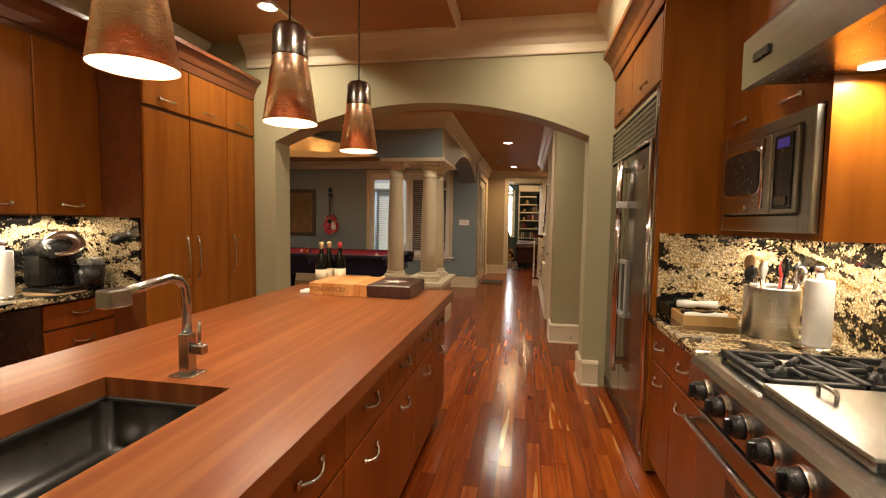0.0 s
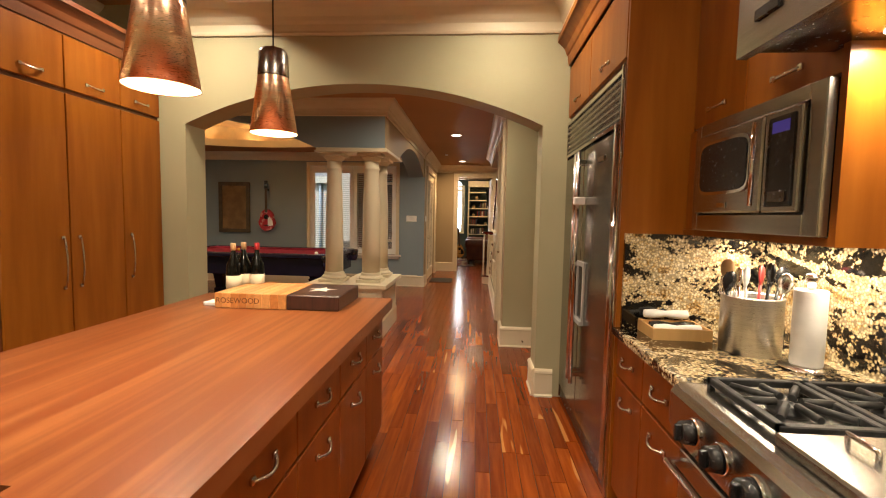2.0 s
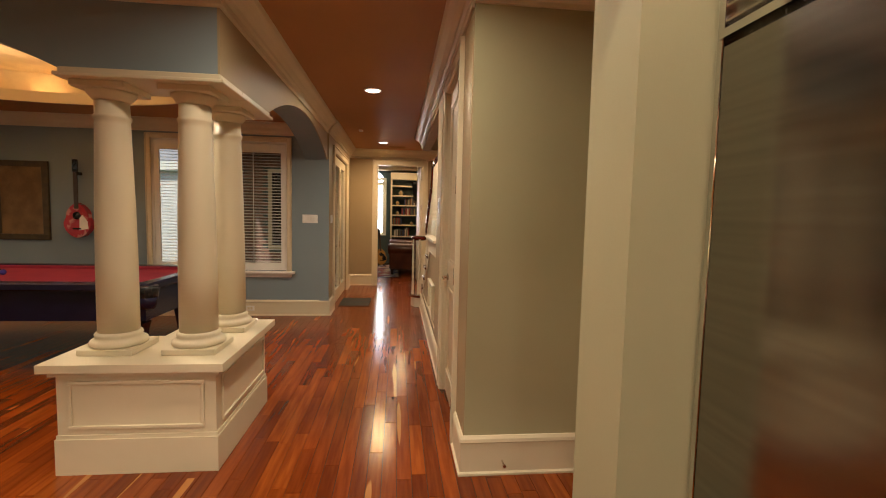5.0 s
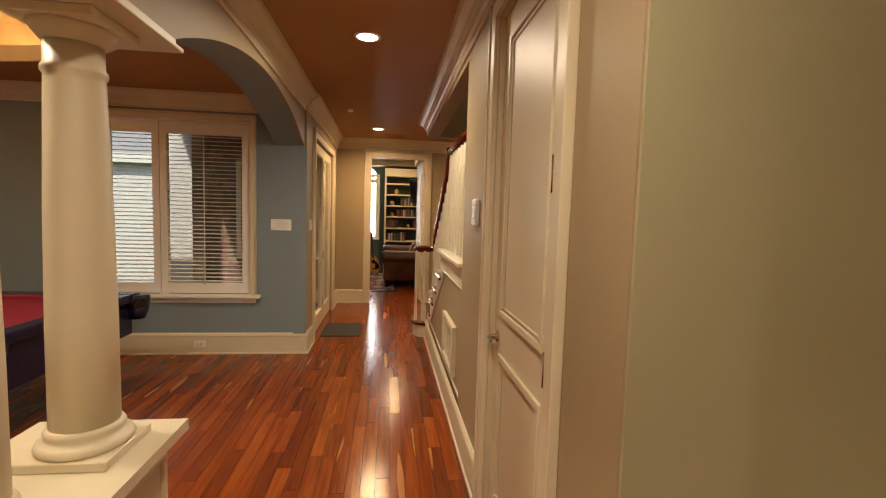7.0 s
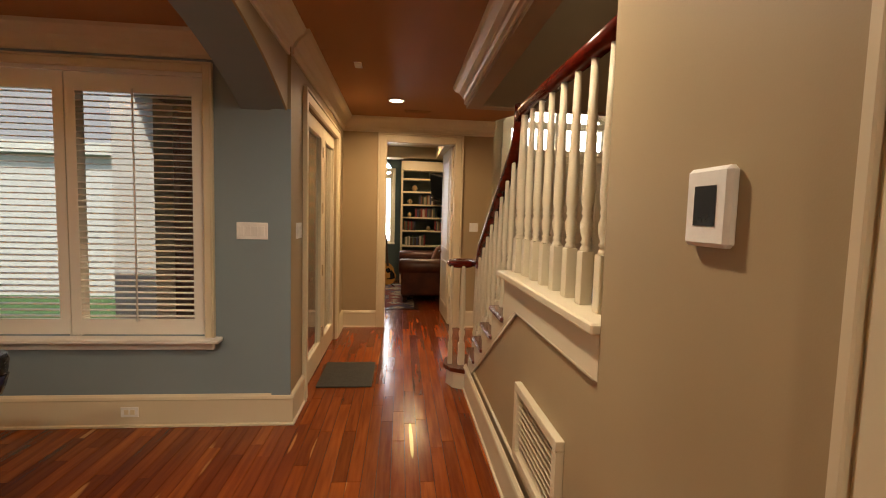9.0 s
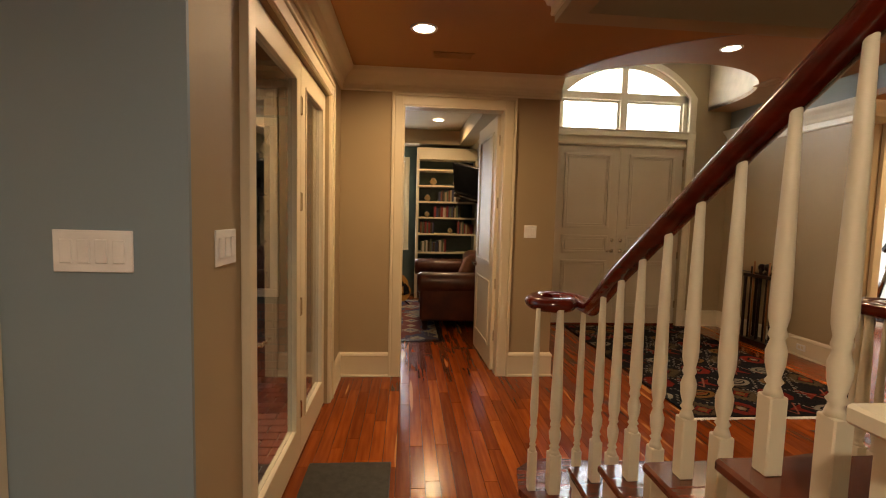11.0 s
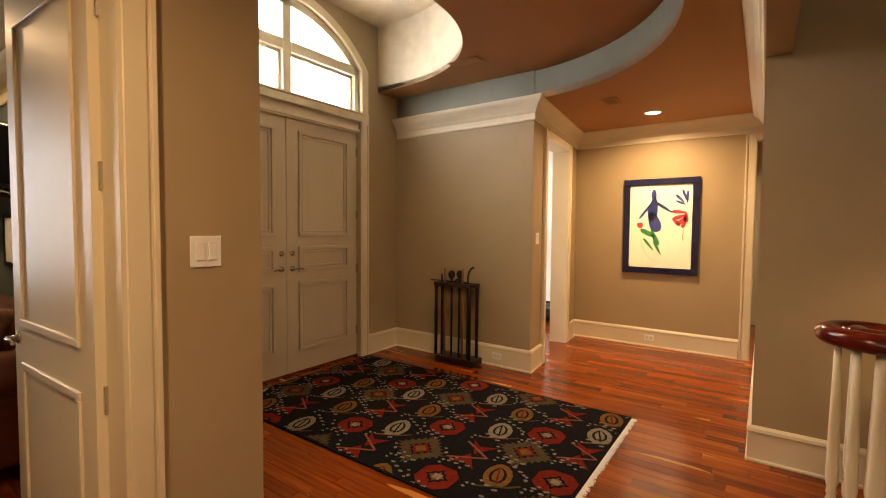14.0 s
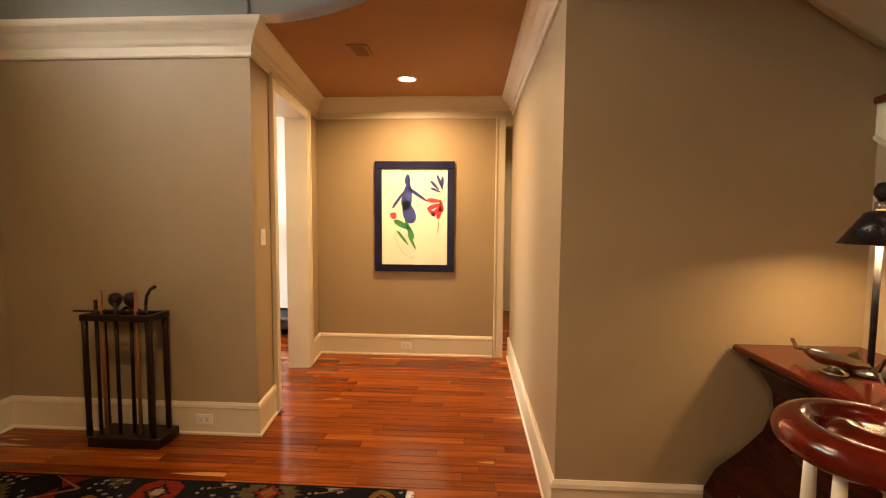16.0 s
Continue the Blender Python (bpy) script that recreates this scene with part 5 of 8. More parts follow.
def mould_line(pts, name="panel_mould"):
    bm = bmesh.new()
    for a, b in zip(pts, pts[1:]):
        tube(bm, [(SX0 - 0.004, *a), (SX0 - 0.004, *b)], 0.011, 6)
    return part(name, bm, CREAM, stair)


mould_line([(7.66, LAND - 0.10), (8.62, LAND - 0.10), (9.83, 0.30), (9.83, 0.26), (7.66, 0.26)])
vent = thing("return_air_grille", "cream louvred return air grille low on the hall wall", "vent", (0.40, 8.15, 0.5))
part("frame", boxes((0.385, 0.42, 7.88, 8.48, 0.32, 0.36), (0.385, 0.42, 7.88, 8.48, 0.66, 0.70), (0.385, 0.42, 7.88, 7.92, 0.36, 0.66), (0.385, 0.42, 8.44, 8.48, 0.36, 0.66), bevel=0.003), CREAM, vent)
for i in range(10):
    bm = boxes((-0.008, 0.008, 7.92, 8.44, -0.002, 0.002))
    bmesh.ops.transform(bm, matrix=pose(0.408, 0, 0.375 + i * 0.03, 0, 40, 0), verts=bm.verts)
    part("slat", bm, CREAM, vent)
# second flight to the east and the start of the third
for k in range(1, 6):
    x0 = 2.02 + (k - 1) * 0.272
    z = LAND + k * RISE
    part("riser", boxes((x0, x0 + 0.02, 8.30, 9.25, z - RISE, z - 0.033)), CREAM, stair)
    part("tread", boxes((x0 - 0.03, x0 + 0.29, 8.30, 9.28, z - 0.033, z), bevel=0.008), TREAD, stair)
prof = [(2.02, 0.0), (2.02, LAND - 0.05)]
for k in range(1, 6):
    x0 = 2.02 + (k - 1) * 0.272
    prof += [(x0, LAND + k * RISE - 0.034), (x0 + 0.272, LAND + k * RISE - 0.034)]
prof += [(3.36, LAND + 5 * RISE - 0.034), (3.36, 0.0)]
part("stair_wall", prism(bmesh.new(), prof, 9.19, 9.25, "y"), TAUPE, stair)
part("flight_skirt", prism(bmesh.new(), prof[1:-2] + [(3.36, LAND + 5 * RISE - 0.034), (3.36, LAND + 4 * RISE + 0.02), (2.02, LAND - 0.16)], 9.25, 9.262, "y"), CREAM, stair)
part("flight_trim", tube(bmesh.new(), [(2.02, 9.258, LAND - 0.17), (3.36, 9.258, LAND + 4 * RISE + 0.01)], 0.014, 8), CREAM, stair)
for k in range(0, 4):
    y0 = 9.30 + k * 0.27
    z = 2.55 + k * RISE
    part("tread", boxes((3.315, 3.359, y0 - 0.03, y0 + 0.29, z - 0.033, z), bevel=0.008), TREAD, stair)
part("third_skirt", prism(bmesh.new(), [(9.26, 2.26), (9.26, 2.516)] + sum([[(9.30 + k * 0.27, 2.516 + k * RISE), (9.57 + k * 0.27, 2.516 + k * RISE)] for k in range(4)], []) + [(10.38, 2.99)], 3.345, 3.359, "x"), CREAM, stair)
part("third_trim", tube(bmesh.new(), [(3.35, 9.26, 2.27), (3.35, 10.50, 3.08)], 0.016, 8), CREAM, stair)


def baluster(x, y, z0, z1, thick=1.0):
    h = z1 - z0
    blk = min(0.20, h * 0.22)
    bm = boxes((x - 0.021 * thick, x + 0.021 * thick, y - 0.021 * thick, y + 0.021 * thick, z0, z0 + blk), bevel=0.003)
    t = thick
    lathe(bm, [(0.021 * t, z0 + blk - 0.002), (0.017 * t, z0 + blk + 0.012), (0.013 * t, z0 + blk + 0.022), (0.019 * t, z0 + blk + 0.03), (0.013 * t, z0 + blk + 0.04),
               (0.020 * t, z0 + blk + 0.07), (0.0215 * t, z0 + blk + 0.10), (0.014 * t, z0 + blk + 0.125), (0.019 * t, z0 + blk + 0.135), (0.0155 * t, z0 + blk + 0.15),
               (0.0205 * t, z0 + blk + 0.175), (0.0215 * t, z0 + blk + 0.20), (0.0165 * t, z0 + h * 0.75), (0.0115 * t, z1)], (x, y, 0), 12)
    return part("baluster", bm, CREAM, stair)


def rail_z(y):
    """Height of the rail's underside along the first flight."""
    return 1.10 + (10.15 - y) * 0.648


def volute(cx, cy, sgn, grow_r):
    pts = []
    for i in range(40):
        a = math.radians(470 * (1 - i / 39))
        r = 0.045 + (grow_r - 0.045) * i / 39
        pts.append((cx + sgn * r * math.cos(a), cy + r * math.sin(a), 1.085))
    return pts


for sgn, xr, cy, spread_r, drop in ((1, 0.47, 10.36, 0.13, 0.0), (-1, 1.97, 10.28, 0.150, 0.07)):
    cx = xr - sgn * (spread_r - 0.03)
    v = volute(cx, cy, sgn, spread_r)
    ys = [10.22, 10.12, 10.02, 9.9, 9.5, 9.2, 9.02]
    path = v + [(xr + sgn * 0.03 * max(0, 1 - k / 3), y, max(1.085, rail_z(y) + 0.03 - drop)) for k, y in enumerate(ys)]
    last = path[-1][2]
    path += [(xr, 8.93, last + 0.07), (xr, 8.885, last + 0.16), (xr, 8.87, last + 0.28), (xr, 8.85, 2.07), (xr, 8.80, 2.105)]
    if sgn > 0:
        path += [(xr, 8.6, 2.11), (xr, 7.62, 2.11)]
    else:
        path += [(2.05, 8.95, 2.115), (2.25, 9.20, 2.20), (2.5, 9.22, 2.37), (3.30, 9.22, 2.92)]
    part("handrail", tube(bmesh.new(), path, 0.041, 14, 0.85), MAHOGANY, stair, "polished red mahogany handrail with a scroll end")
    part("scroll_cap", lathe(bmesh.new(), [(0.050, 1.062), (0.060, 1.075), (0.055, 1.10), (0.03, 1.106)], (cx, cy, 0), 24), MAHOGANY, stair)
    if sgn > 0:
        for bx, by, thick in ((0.268, 10.275, 0.9), (0.366, 10.25, 1.35), (0.486, 10.275, 0.9)):
            baluster(bx, by, RISE, 1.07, thick)
    else:
        for bx, by, thick in ((2.03, 10.385, 0.9), (1.98, 10.34, 0.9), (1.965, 10.28, 1.4), (1.975, 10.21, 0.9), (2.19, 10.32, 0.9)):
            baluster(bx, by, RISE, 1.07, thick)
    for j in range(8):
        y = 10.035 - j * 0.147
        baluster(xr, y, (j // 2 + 2) * RISE, rail_z(y) + 0.01 - drop)
for i in range(8):
    y = 8.80 - i * 0.150
    baluster(0.47, y, LAND + 0.085, 2.09, 1.5 if i == 0 else 1.1)
for i in range(9):
    x = 2.16 + i * 0.14
    z = LAND + (int((x - 2.02) / 0.272) + 1) * RISE
    baluster(x, 9.21, z, 1.98 + (x - 2.05) * 0.69 + 0.14)
# ---- doors and windows ----


def mould_frame(bm, axis, plane, out, u0, u1, z0, z1, w=0.022, d=0.012):
    """A raised rectangle of moulding on a plane."""
    lo, hi = sorted((plane, plane + out * d))
    for a in ((u0, u1, z0, z0 + w), (u0, u1, z1 - w, z1), (u0, u0 + w, z0 + w, z1 - w), (u1 - w, u1, z0 + w, z1 - w)):
        if axis == "x":
            box(bm, lo, hi, a[0], a[1], a[2], a[3], bevel=0.003)
        else:
            box(bm, a[0], a[1], lo, hi, a[2], a[3], bevel=0.003)
    return bm


def hinge(parent, x, y, z):
    return part("hinge", lathe(boxes((x - 0.004, x + 0.004, y - 0.018, y + 0.018, z - 0.05, z + 0.05)), [(0.008, z - 0.055), (0.008, z + 0.055)], (x - 0.006, y, 0), 10), NICKEL, parent, "satin nickel hinge")


def lever(parent, axis, x, y, z, out, way=1):
    bm = bmesh.new()
    if axis == "x":
        lathe(bm, [(0.028, 0), (0.028, 0.008 * out), (0.012, 0.012 * out), (0.010, 0.045 * out)], (x, y, z), 18, "x")
        tube(bm, [(x + out * 0.045, y, z), (x + out * 0.048, y + way * 0.05, z + 0.004), (x + out * 0.045, y + way * 0.10, z - 0.006)], 0.008, 8)
    else:
        lathe(bm, [(0.028, 0), (0.028, 0.008 * out), (0.012, 0.012 * out), (0.010, 0.045 * out)], (x, y, z), 18, "y")
        tube(bm, [(x, y + out * 0.045, z), (x + way * 0.05, y + out * 0.048, z + 0.004), (x + way * 0.10, y + out * 0.045, z - 0.006)], 0.008, 8)
    return part("lever_handle", bm, NICKEL, parent, "satin nickel lever handle")


d = structure("door_1", boxes((0.425, 0.465, 5.945, 6.745, 0.012, 2.435), bevel=0.002), CREAM, "closed cream two-panel closet door")
for z0, z1 in ((1.075, 2.32), (0.20, 0.90)):
    bm = mould_frame(bmesh.new(), "x", 0.425, -1, 6.06, 6.63, z0, z1, 0.03, 0.014)
    mould_frame(bm, "x", 0.425, -1, 6.095, 6.595, z0 + 0.035, z1 - 0.035, 0.014, 0.007)
    part("door_panel_mould", bm, CREAM, d)
for z in (0.25, 1.07, 1.655, 2.25):
    hinge(d, 0.385, 5.925, z)
lever(d, "x", 0.425, 6.68, 0.965, -1, -1)
structure("door_stop_trim", boxes((0.40, 0.53, 5.930, 5.942, 0, 2.445), (0.40, 0.53, 6.748, 6.760, 0, 2.445), (0.40, 0.53, 5.942, 6.748, 2.437, 2.449)), CREAM)
d = structure("door_2", boxes((1.352, 1.359, 4.63, 5.37, 0.012, 2.435)), CREAM, "closed cream door in the hall recess")
for z in (0.25, 1.05, 2.2):
    hinge(d, 1.348, 5.36, z)

# glazed garden doors
for nm, y0, y1, sw in (("door_3", 10.02, 10.935, 0.115), ("door_4", 10.945, 11.71, 0.12)):
    d = structure(nm, boxes((-1.02, -0.975, y0, y0 + sw, 0.012, 2.35), (-1.02, -0.975, y1 - sw, y1, 0.012, 2.35), (-1.02, -0.975, y0 + sw, y1 - sw, 0.012, 0.22), (-1.02, -0.975, y0 + sw, y1 - sw, 2.22, 2.35)), CREAM, "cream garden door with one tall glass pane")
    g = part("pane", boxes((-1.0, -0.994, y0 + sw, y1 - sw, 0.22, 2.22)), GLASS, d, "clear glass pane")
    g.visible_shadow = False
    bm = mould_frame(bmesh.new(), "x", -0.975, 1, y0 + sw - 0.015, y1 - sw + 0.015, 0.205, 2.235, 0.016, 0.008)
    part("glazing_bead", bm, CREAM, d)
    if nm == "door_3":
        part("lock_plate", boxes((-0.975, -0.969, y0 + 0.015, y0 + 0.055, 0.87, 1.13), bevel=0.002), BRONZE, d, "dark bronze lock plate")
        lever(d, "x", -0.969, y0 + 0.035, 0.955, 1, 1)
    for z in (0.30, 0.93, 1.55, 2.1):
        hinge(d, -0.972, 10.94, z) if nm == "door_4" else None

# front door pair with arched transom
for nm, x0, x1 in (("door_5", 1.665, 2.578), ("door_6", 2.582, 3.495)):
    d = structure(nm, boxes((x0, x1, 14.36, 14.41, 0.012, 2.50), bevel=0.003), DOORPAINT, "closed beige panelled front door leaf")
    for z0, z1 in ((1.365, 2.395), (1.015, 1.265), (0.235, 0.915)):
        bm = mould_frame(bmesh.new(), "y", 14.36, -1, x0 + 0.13, x1 - 0.13, z0, z1, 0.035, 0.026)
        mould_frame(bm, "y", 14.36, -1, x0 + 0.175, x1 - 0.175, z0 + 0.045, z1 - 0.045, 0.02, 0.014)
        part("door_panel_mould", bm, DOORPAINT, d)
    xk = x1 - 0.06 if nm == "door_5" else x0 + 0.06
    lever(d, "y", xk, 14.36, 1.05, -1, -1 if nm == "door_5" else 1)
    part("deadbolt", lathe(bmesh.new(), [(0.026, 0), (0.026, -0.01), (0.018, -0.016), (0.004, -0.018)], (xk, 14.36, 1.20), 18, "y"), NICKEL, d)
    for z in (0.3, 1.0, 1.6, 2.3):
        xx = x0 + 0.004 if nm == "door_5" else x1 - 0.004
        part("hinge", boxes((xx - 0.01, xx + 0.01, 14.348, 14.362, z - 0.05, z + 0.05), bevel=0.002), NICKEL, d)
structure("threshold_trim", boxes((1.66, 3.50, 14.345, 14.48, 0.0, 0.022), bevel=0.004), TREAD)
w = structure("window_1", boxes((1.66, 3.50, 14.33, 14.42, 2.50, 2.70), bevel=0.004), CREAM, "arched cream transom window over the front doors")
part("bar_mould", boxes((1.66, 3.50, 14.305, 14.33, 2.515, 2.545), (1.66, 3.50, 14.305, 14.33, 2.655, 2.69), bevel=0.004), CREAM, w)
part("mullion", boxes((2.535, 2.625, 14.33, 14.42, 2.70, 3.60), bevel=0.004), CREAM, w)
part("rail", boxes((1.66, 2.535, 14.33, 14.42, 3.12, 3.22), (2.625, 3.50, 14.33, 14.42, 3.12, 3.22), bevel=0.004), CREAM, w)
part("jamb", boxes((1.66, 1.72, 14.33, 14.42, 2.70, 3.20), (3.44, 3.50, 14.33, 14.42, 2.70, 3.20), bevel=0.004), CREAM, w)
bm = bmesh.new()
o, i = arch_pts(1.66, 3.50, 3.18, 3.62), arch_pts(1.74, 3.42, 3.18, 3.545)
for k in range(24):
    prism(bm, [o[k], o[k + 1], i[k + 1], i[k]], 14.33, 14.42, "y")
part("arch_frame", bm, CREAM, w)
bm = bmesh.new()
o, i = arch_pts(1.57, 3.59, 3.18, 3.70), arch_pts(1.665, 3.495, 3.18, 3.615)
for k in range(24):
    prism(bm, [o[k], o[k + 1], i[k + 1], i[k]], 14.27, 14.305, "y")
box(bm, 1.57, 1.665, 14.27, 14.305, 2.6, 3.18)
box(bm, 3.495, 3.59, 14.27, 14.305, 2.6, 3.18)
structure("window_casing", bm, CREAM)
for x0, x1 in ((1.72, 2.535), (2.625, 3.44)):
    g = part("sash", mould_frame(bmesh.new(), "y", 14.40, -1, x0, x1, 2.70, 3.12, 0.03, 0.03), CREAM, w)
    pn = part("pane", boxes((x0, x1, 14.395, 14.40, 2.70, 3.12)), GLASS, w)
    pn.visible_shadow = False
pn = part("pane", prism(bmesh.new(), arch_pts(1.70, 3.46, 3.19, 3.56) + [(3.46, 3.15), (1.70, 3.15)], 14.395, 14.40, "y"), GLASS, w)
pn.visible_shadow = False

# office door, standing open against the right
d = thing("office_door", "open cream two-panel office door with satin hinges", "door", (0.49, 12.44, 0))
part("leaf", boxes((0.0, 0.88, -0.02, 0.02, 0.012, 2.43), bevel=0.002), CREAM, d)
for z0, z1 in ((1.02, 2.30), (0.22, 0.86)):
    for pl, out in ((0.02, 1), (-0.02, -1)):
        bm = mould_frame(bmesh.new(), "y", pl, out, 0.12, 0.76, z0, z1, 0.03, 0.012)
        part("door_panel_mould", bm, CREAM, d)
for z in (0.35, 0.85, 1.62, 2.2):
    part("hinge", boxes((-0.012, 0.01, -0.045, 0.0, z - 0.05, z + 0.05), bevel=0.002), NICKEL, d)
lever(d, "y", 0.82, 0.02, 0.96, 1, -1)
for o2 in d.children:
    o2.matrix_parent_inverse = Matrix()
d.matrix_world = pose(0.488, 12.45, 0, 0, 0, 180 - 88)

# billiard room window with plantation shutters
w = structure("window_2", boxes((-3.30, -3.27, 9.56, 9.70, 0.62, 2.42), (-1.54, -1.51, 9.56, 9.70, 0.62, 2.42), (-3.27, -1.54, 9.56, 9.70, 2.39, 2.42), (-2.44, -2.37, 9.60, 9.70, 0.62, 2.39)), SHUTTER, "white window pair with open louvred shutters")
casing("window_casing", "y", 9.54, -3.29, -1.52, 2.41, -1, 0.062, 0.62)
part("sill", boxes((-3.41, -1.41, 9.46, 9.56, 0.60, 0.632), bevel=0.006), SHUTTER, w)
part("apron", boxes((-3.36, -1.46, 9.515, 9.54, 0.545, 0.60), bevel=0.004), SHUTTER, w)
pn = part("pane", boxes((-3.27, -1.54, 9.675, 9.68, 0.62, 2.39)), GLASS, w)
pn.visible_shadow = False
for x0, x1 in ((-3.268, -2.409), (-2.401, -1.542)):
    s = part("shutter", boxes((x0, x0 + 0.065, 9.565, 9.592, 0.64, 2.385), (x1 - 0.065, x1, 9.565, 9.592, 0.64, 2.385), (x0 + 0.065, x1 - 0.065, 9.565, 9.592, 0.64, 0.745), (x0 + 0.065, x1 - 0.065, 9.565, 9.592, 2.265, 2.385)), SHUTTER, w)
    n = 37
    slat = None
    for i in range(n):
        z = 0.765 + i * (1.48 / (n - 1))
        if slat is None:
            bm = boxes((-(x1 - x0) / 2 + 0.066, (x1 - x0) / 2 - 0.066, -0.019, 0.019, -0.0035, 0.0035), bevel=0.002)
            ob = part("louvre", bm, SHUTTER, s)
            slat = ob.data
        else:
            ob = new("louvre", slat)
            ob.parent = s
        ob.matrix_parent_inverse = Matrix()
        ob.matrix_basis = pose((x0 + x1) / 2, 9.579, z, 4, 0, 0)
    part("tilt_rod", tube(bmesh.new(), [((x0 + x1) / 2, 9.548, 0.73), ((x0 + x1) / 2, 9.548, 2.29)], 0.006, 8), SHUTTER, s)
# office window
w = structure("window_3", boxes((-0.92, -0.88, 16.62, 16.72, 0.86, 2.45), (-0.44, -0.40, 16.62, 16.72, 0.86, 2.45), (-0.88, -0.44, 16.62, 16.72, 2.30, 2.40), (-0.88, -0.44, 16.62, 16.72, 0.86, 0.91)), CREAM, "tall arched office window with a pale blind")
part("blind", boxes((-0.88, -0.44, 16.70, 16.705, 0.91, 2.30)), glow("sunlit_blind", (0.92, 0.96, 1.0), 15.0), w, "sunlit white blind")
part("pane", prism(bmesh.new(), arch_pts(-0.90, -0.42, 2.42, 2.68) + [(-0.42, 2.38), (-0.90, 2.38)], 16.70, 16.705, "y"), glow("sunlit_glass", (0.92, 0.96, 1.0), 15.0), w)
casing("window_casing", "y", 16.6, -0.92, -0.40, 2.45, -1, 0.07, 0.86)
part("sill", boxes((-1.0, -0.32, 16.52, 16.62, 0.83, 0.86), bevel=0.004), CREAM, w)

# ---- courtyard seen through the glass ----
structure("porch_ceiling", boxes((-3.2, -1.08, 9.72, 12.40, 2.75, 2.85)), material("porch_boards", (0.16, 0.13, 0.10), 0.6, stretch=(1, 9, 1)))
structure("pavement", boxes((-3.4, -1.08, 9.72, 12.40, -0.2, -0.09)), MORTAR)
paver = {}
for k in range(2):
    bm = boxes((-0.098, 0.098, -0.046, 0.046, -0.03, 0.0), bevel=0.004)
    me = bpy.data.meshes.new("paver")
    bm.to_mesh(me)
    bm.free()
    me.materials.append(PATIO)
    paver[k] = me
pav = bpy.data.objects["pavement"]
for r in range(25):
    for c in range(11):
        ob = new("paver", paver[0])
        ob.parent = pav
        ob.location = (-3.28 + c * 0.206 + (0.1 if r % 2 else 0), 9.80 + r * 0.104, -0.075)


def brick_wall(name, x0, x1, y, z0, z1, out, holes=()):
    """Courses of single bricks in front of a mortar backing, joined because they stand far off."""
    verts, faces = [], []
    r, z = 0, z0
    while z < z1:
        x = x0 - (0.11 if r % 2 else 0)
        while x < x1:
            a, b = max(x, x0), min(x + 0.21, x1)
            if b - a > 0.03 and not any(a < h[1] and b > h[0] and z < h[3] and z + 0.065 > h[2] for h in holes):
                n = len(verts)
                ya, yb = y, y + out * 0.012
                verts += [(a, yb, z), (b, yb, z), (b, yb, z + 0.065), (a, yb, z + 0.065), (a, ya, z), (b, ya, z), (b, ya, z + 0.065), (a, ya, z + 0.065)]
                faces += [(n, n + 1, n + 2, n + 3), (n, n + 4, n + 5, n + 1), (n + 1, n + 5, n + 6, n + 2), (n + 2, n + 6, n + 7, n + 3), (n + 3, n + 7, n + 4, n)]
            x += 0.22
        r, z = r + 1, z + 0.076
    me = bpy.data.meshes.new(name)
    me.from_pydata(verts, [], faces)
    me.materials.append(BRICK)
    ob = new(name, me)
    return ob


h = (-2.55, -1.50, 0.72, 2.30)
bk = brick_wall("bricks", -3.2, -1.085, 12.39, -0.1, 2.8, -1, [h])
tagged(bk, "pale brick courses", kind="stuff")
bk.parent = bpy.data.objects["wall_office_west"]
wo = structure("window_4", mould_frame(bmesh.new(), "y", 12.395, -1, h[0], h[1], h[2], h[3], 0.07, 0.05), CREAM, "white framed window in the brick wall of the court")
part("pane", boxes((h[0], h[1], 12.385, 12.392, h[2], h[3])), BLACK, wo, "dark reflecting pane")
hs = thing("court_wing", "pale brick wing of the house across the court", "house", (-5, 15.5, -0.2))
part("wall", boxes((-9.5, -3.2, 15.52, 15.8, -0.25, 2.6)), MORTAR, hs)
b2 = brick_wall("bricks", -9.5, -3.2, 15.52, -0.2, 2.6, -1, [(-4.6, -3.6, 0.8, 2.2)])
b2.parent = hs
tagged(b2, "pale brick courses", kind="stuff")
part("window", boxes((-4.6, -3.6, 15.49, 15.53, 0.8, 2.2), bevel=0.01), BLACK, hs)
part("downpipe", tube(bmesh.new(), [(-5.15, 15.44, -0.2), (-5.15, 15.44, 2.5)], 0.05, 10), material("grey_blue_pipe", (0.30, 0.36, 0.42), 0.5), hs)
part("fascia", boxes((-9.9, -3.0, 15.31, 15.34, 2.45, 2.67)), material("cream_fascia", (0.55, 0.52, 0.44), 0.5), hs)
part("roof", prism(bmesh.new(), [(15.34, 2.55), (15.34, 2.65), (19.0, 5.2), (19.0, 2.55)], -9.9, -3.0, "x"), material("grey_shingle", (0.22, 0.21, 0.20), 0.85, stretch=(1, 6, 6), scale=6, grain=40, bump=0.4), hs)
pc = thing("porch_column", "square brick porch column", "column", (-3.2, 11.9, -0.1))
part("shaft", boxes((-3.45, -3.0, 11.8, 12.25, -0.2, 2.75)), MORTAR, pc)
b3 = brick_wall("bricks", -3.45, -3.0, 11.8, -0.2, 2.75, -1)
b3.parent = pc
tagged(b3, "pale brick courses", kind="stuff")
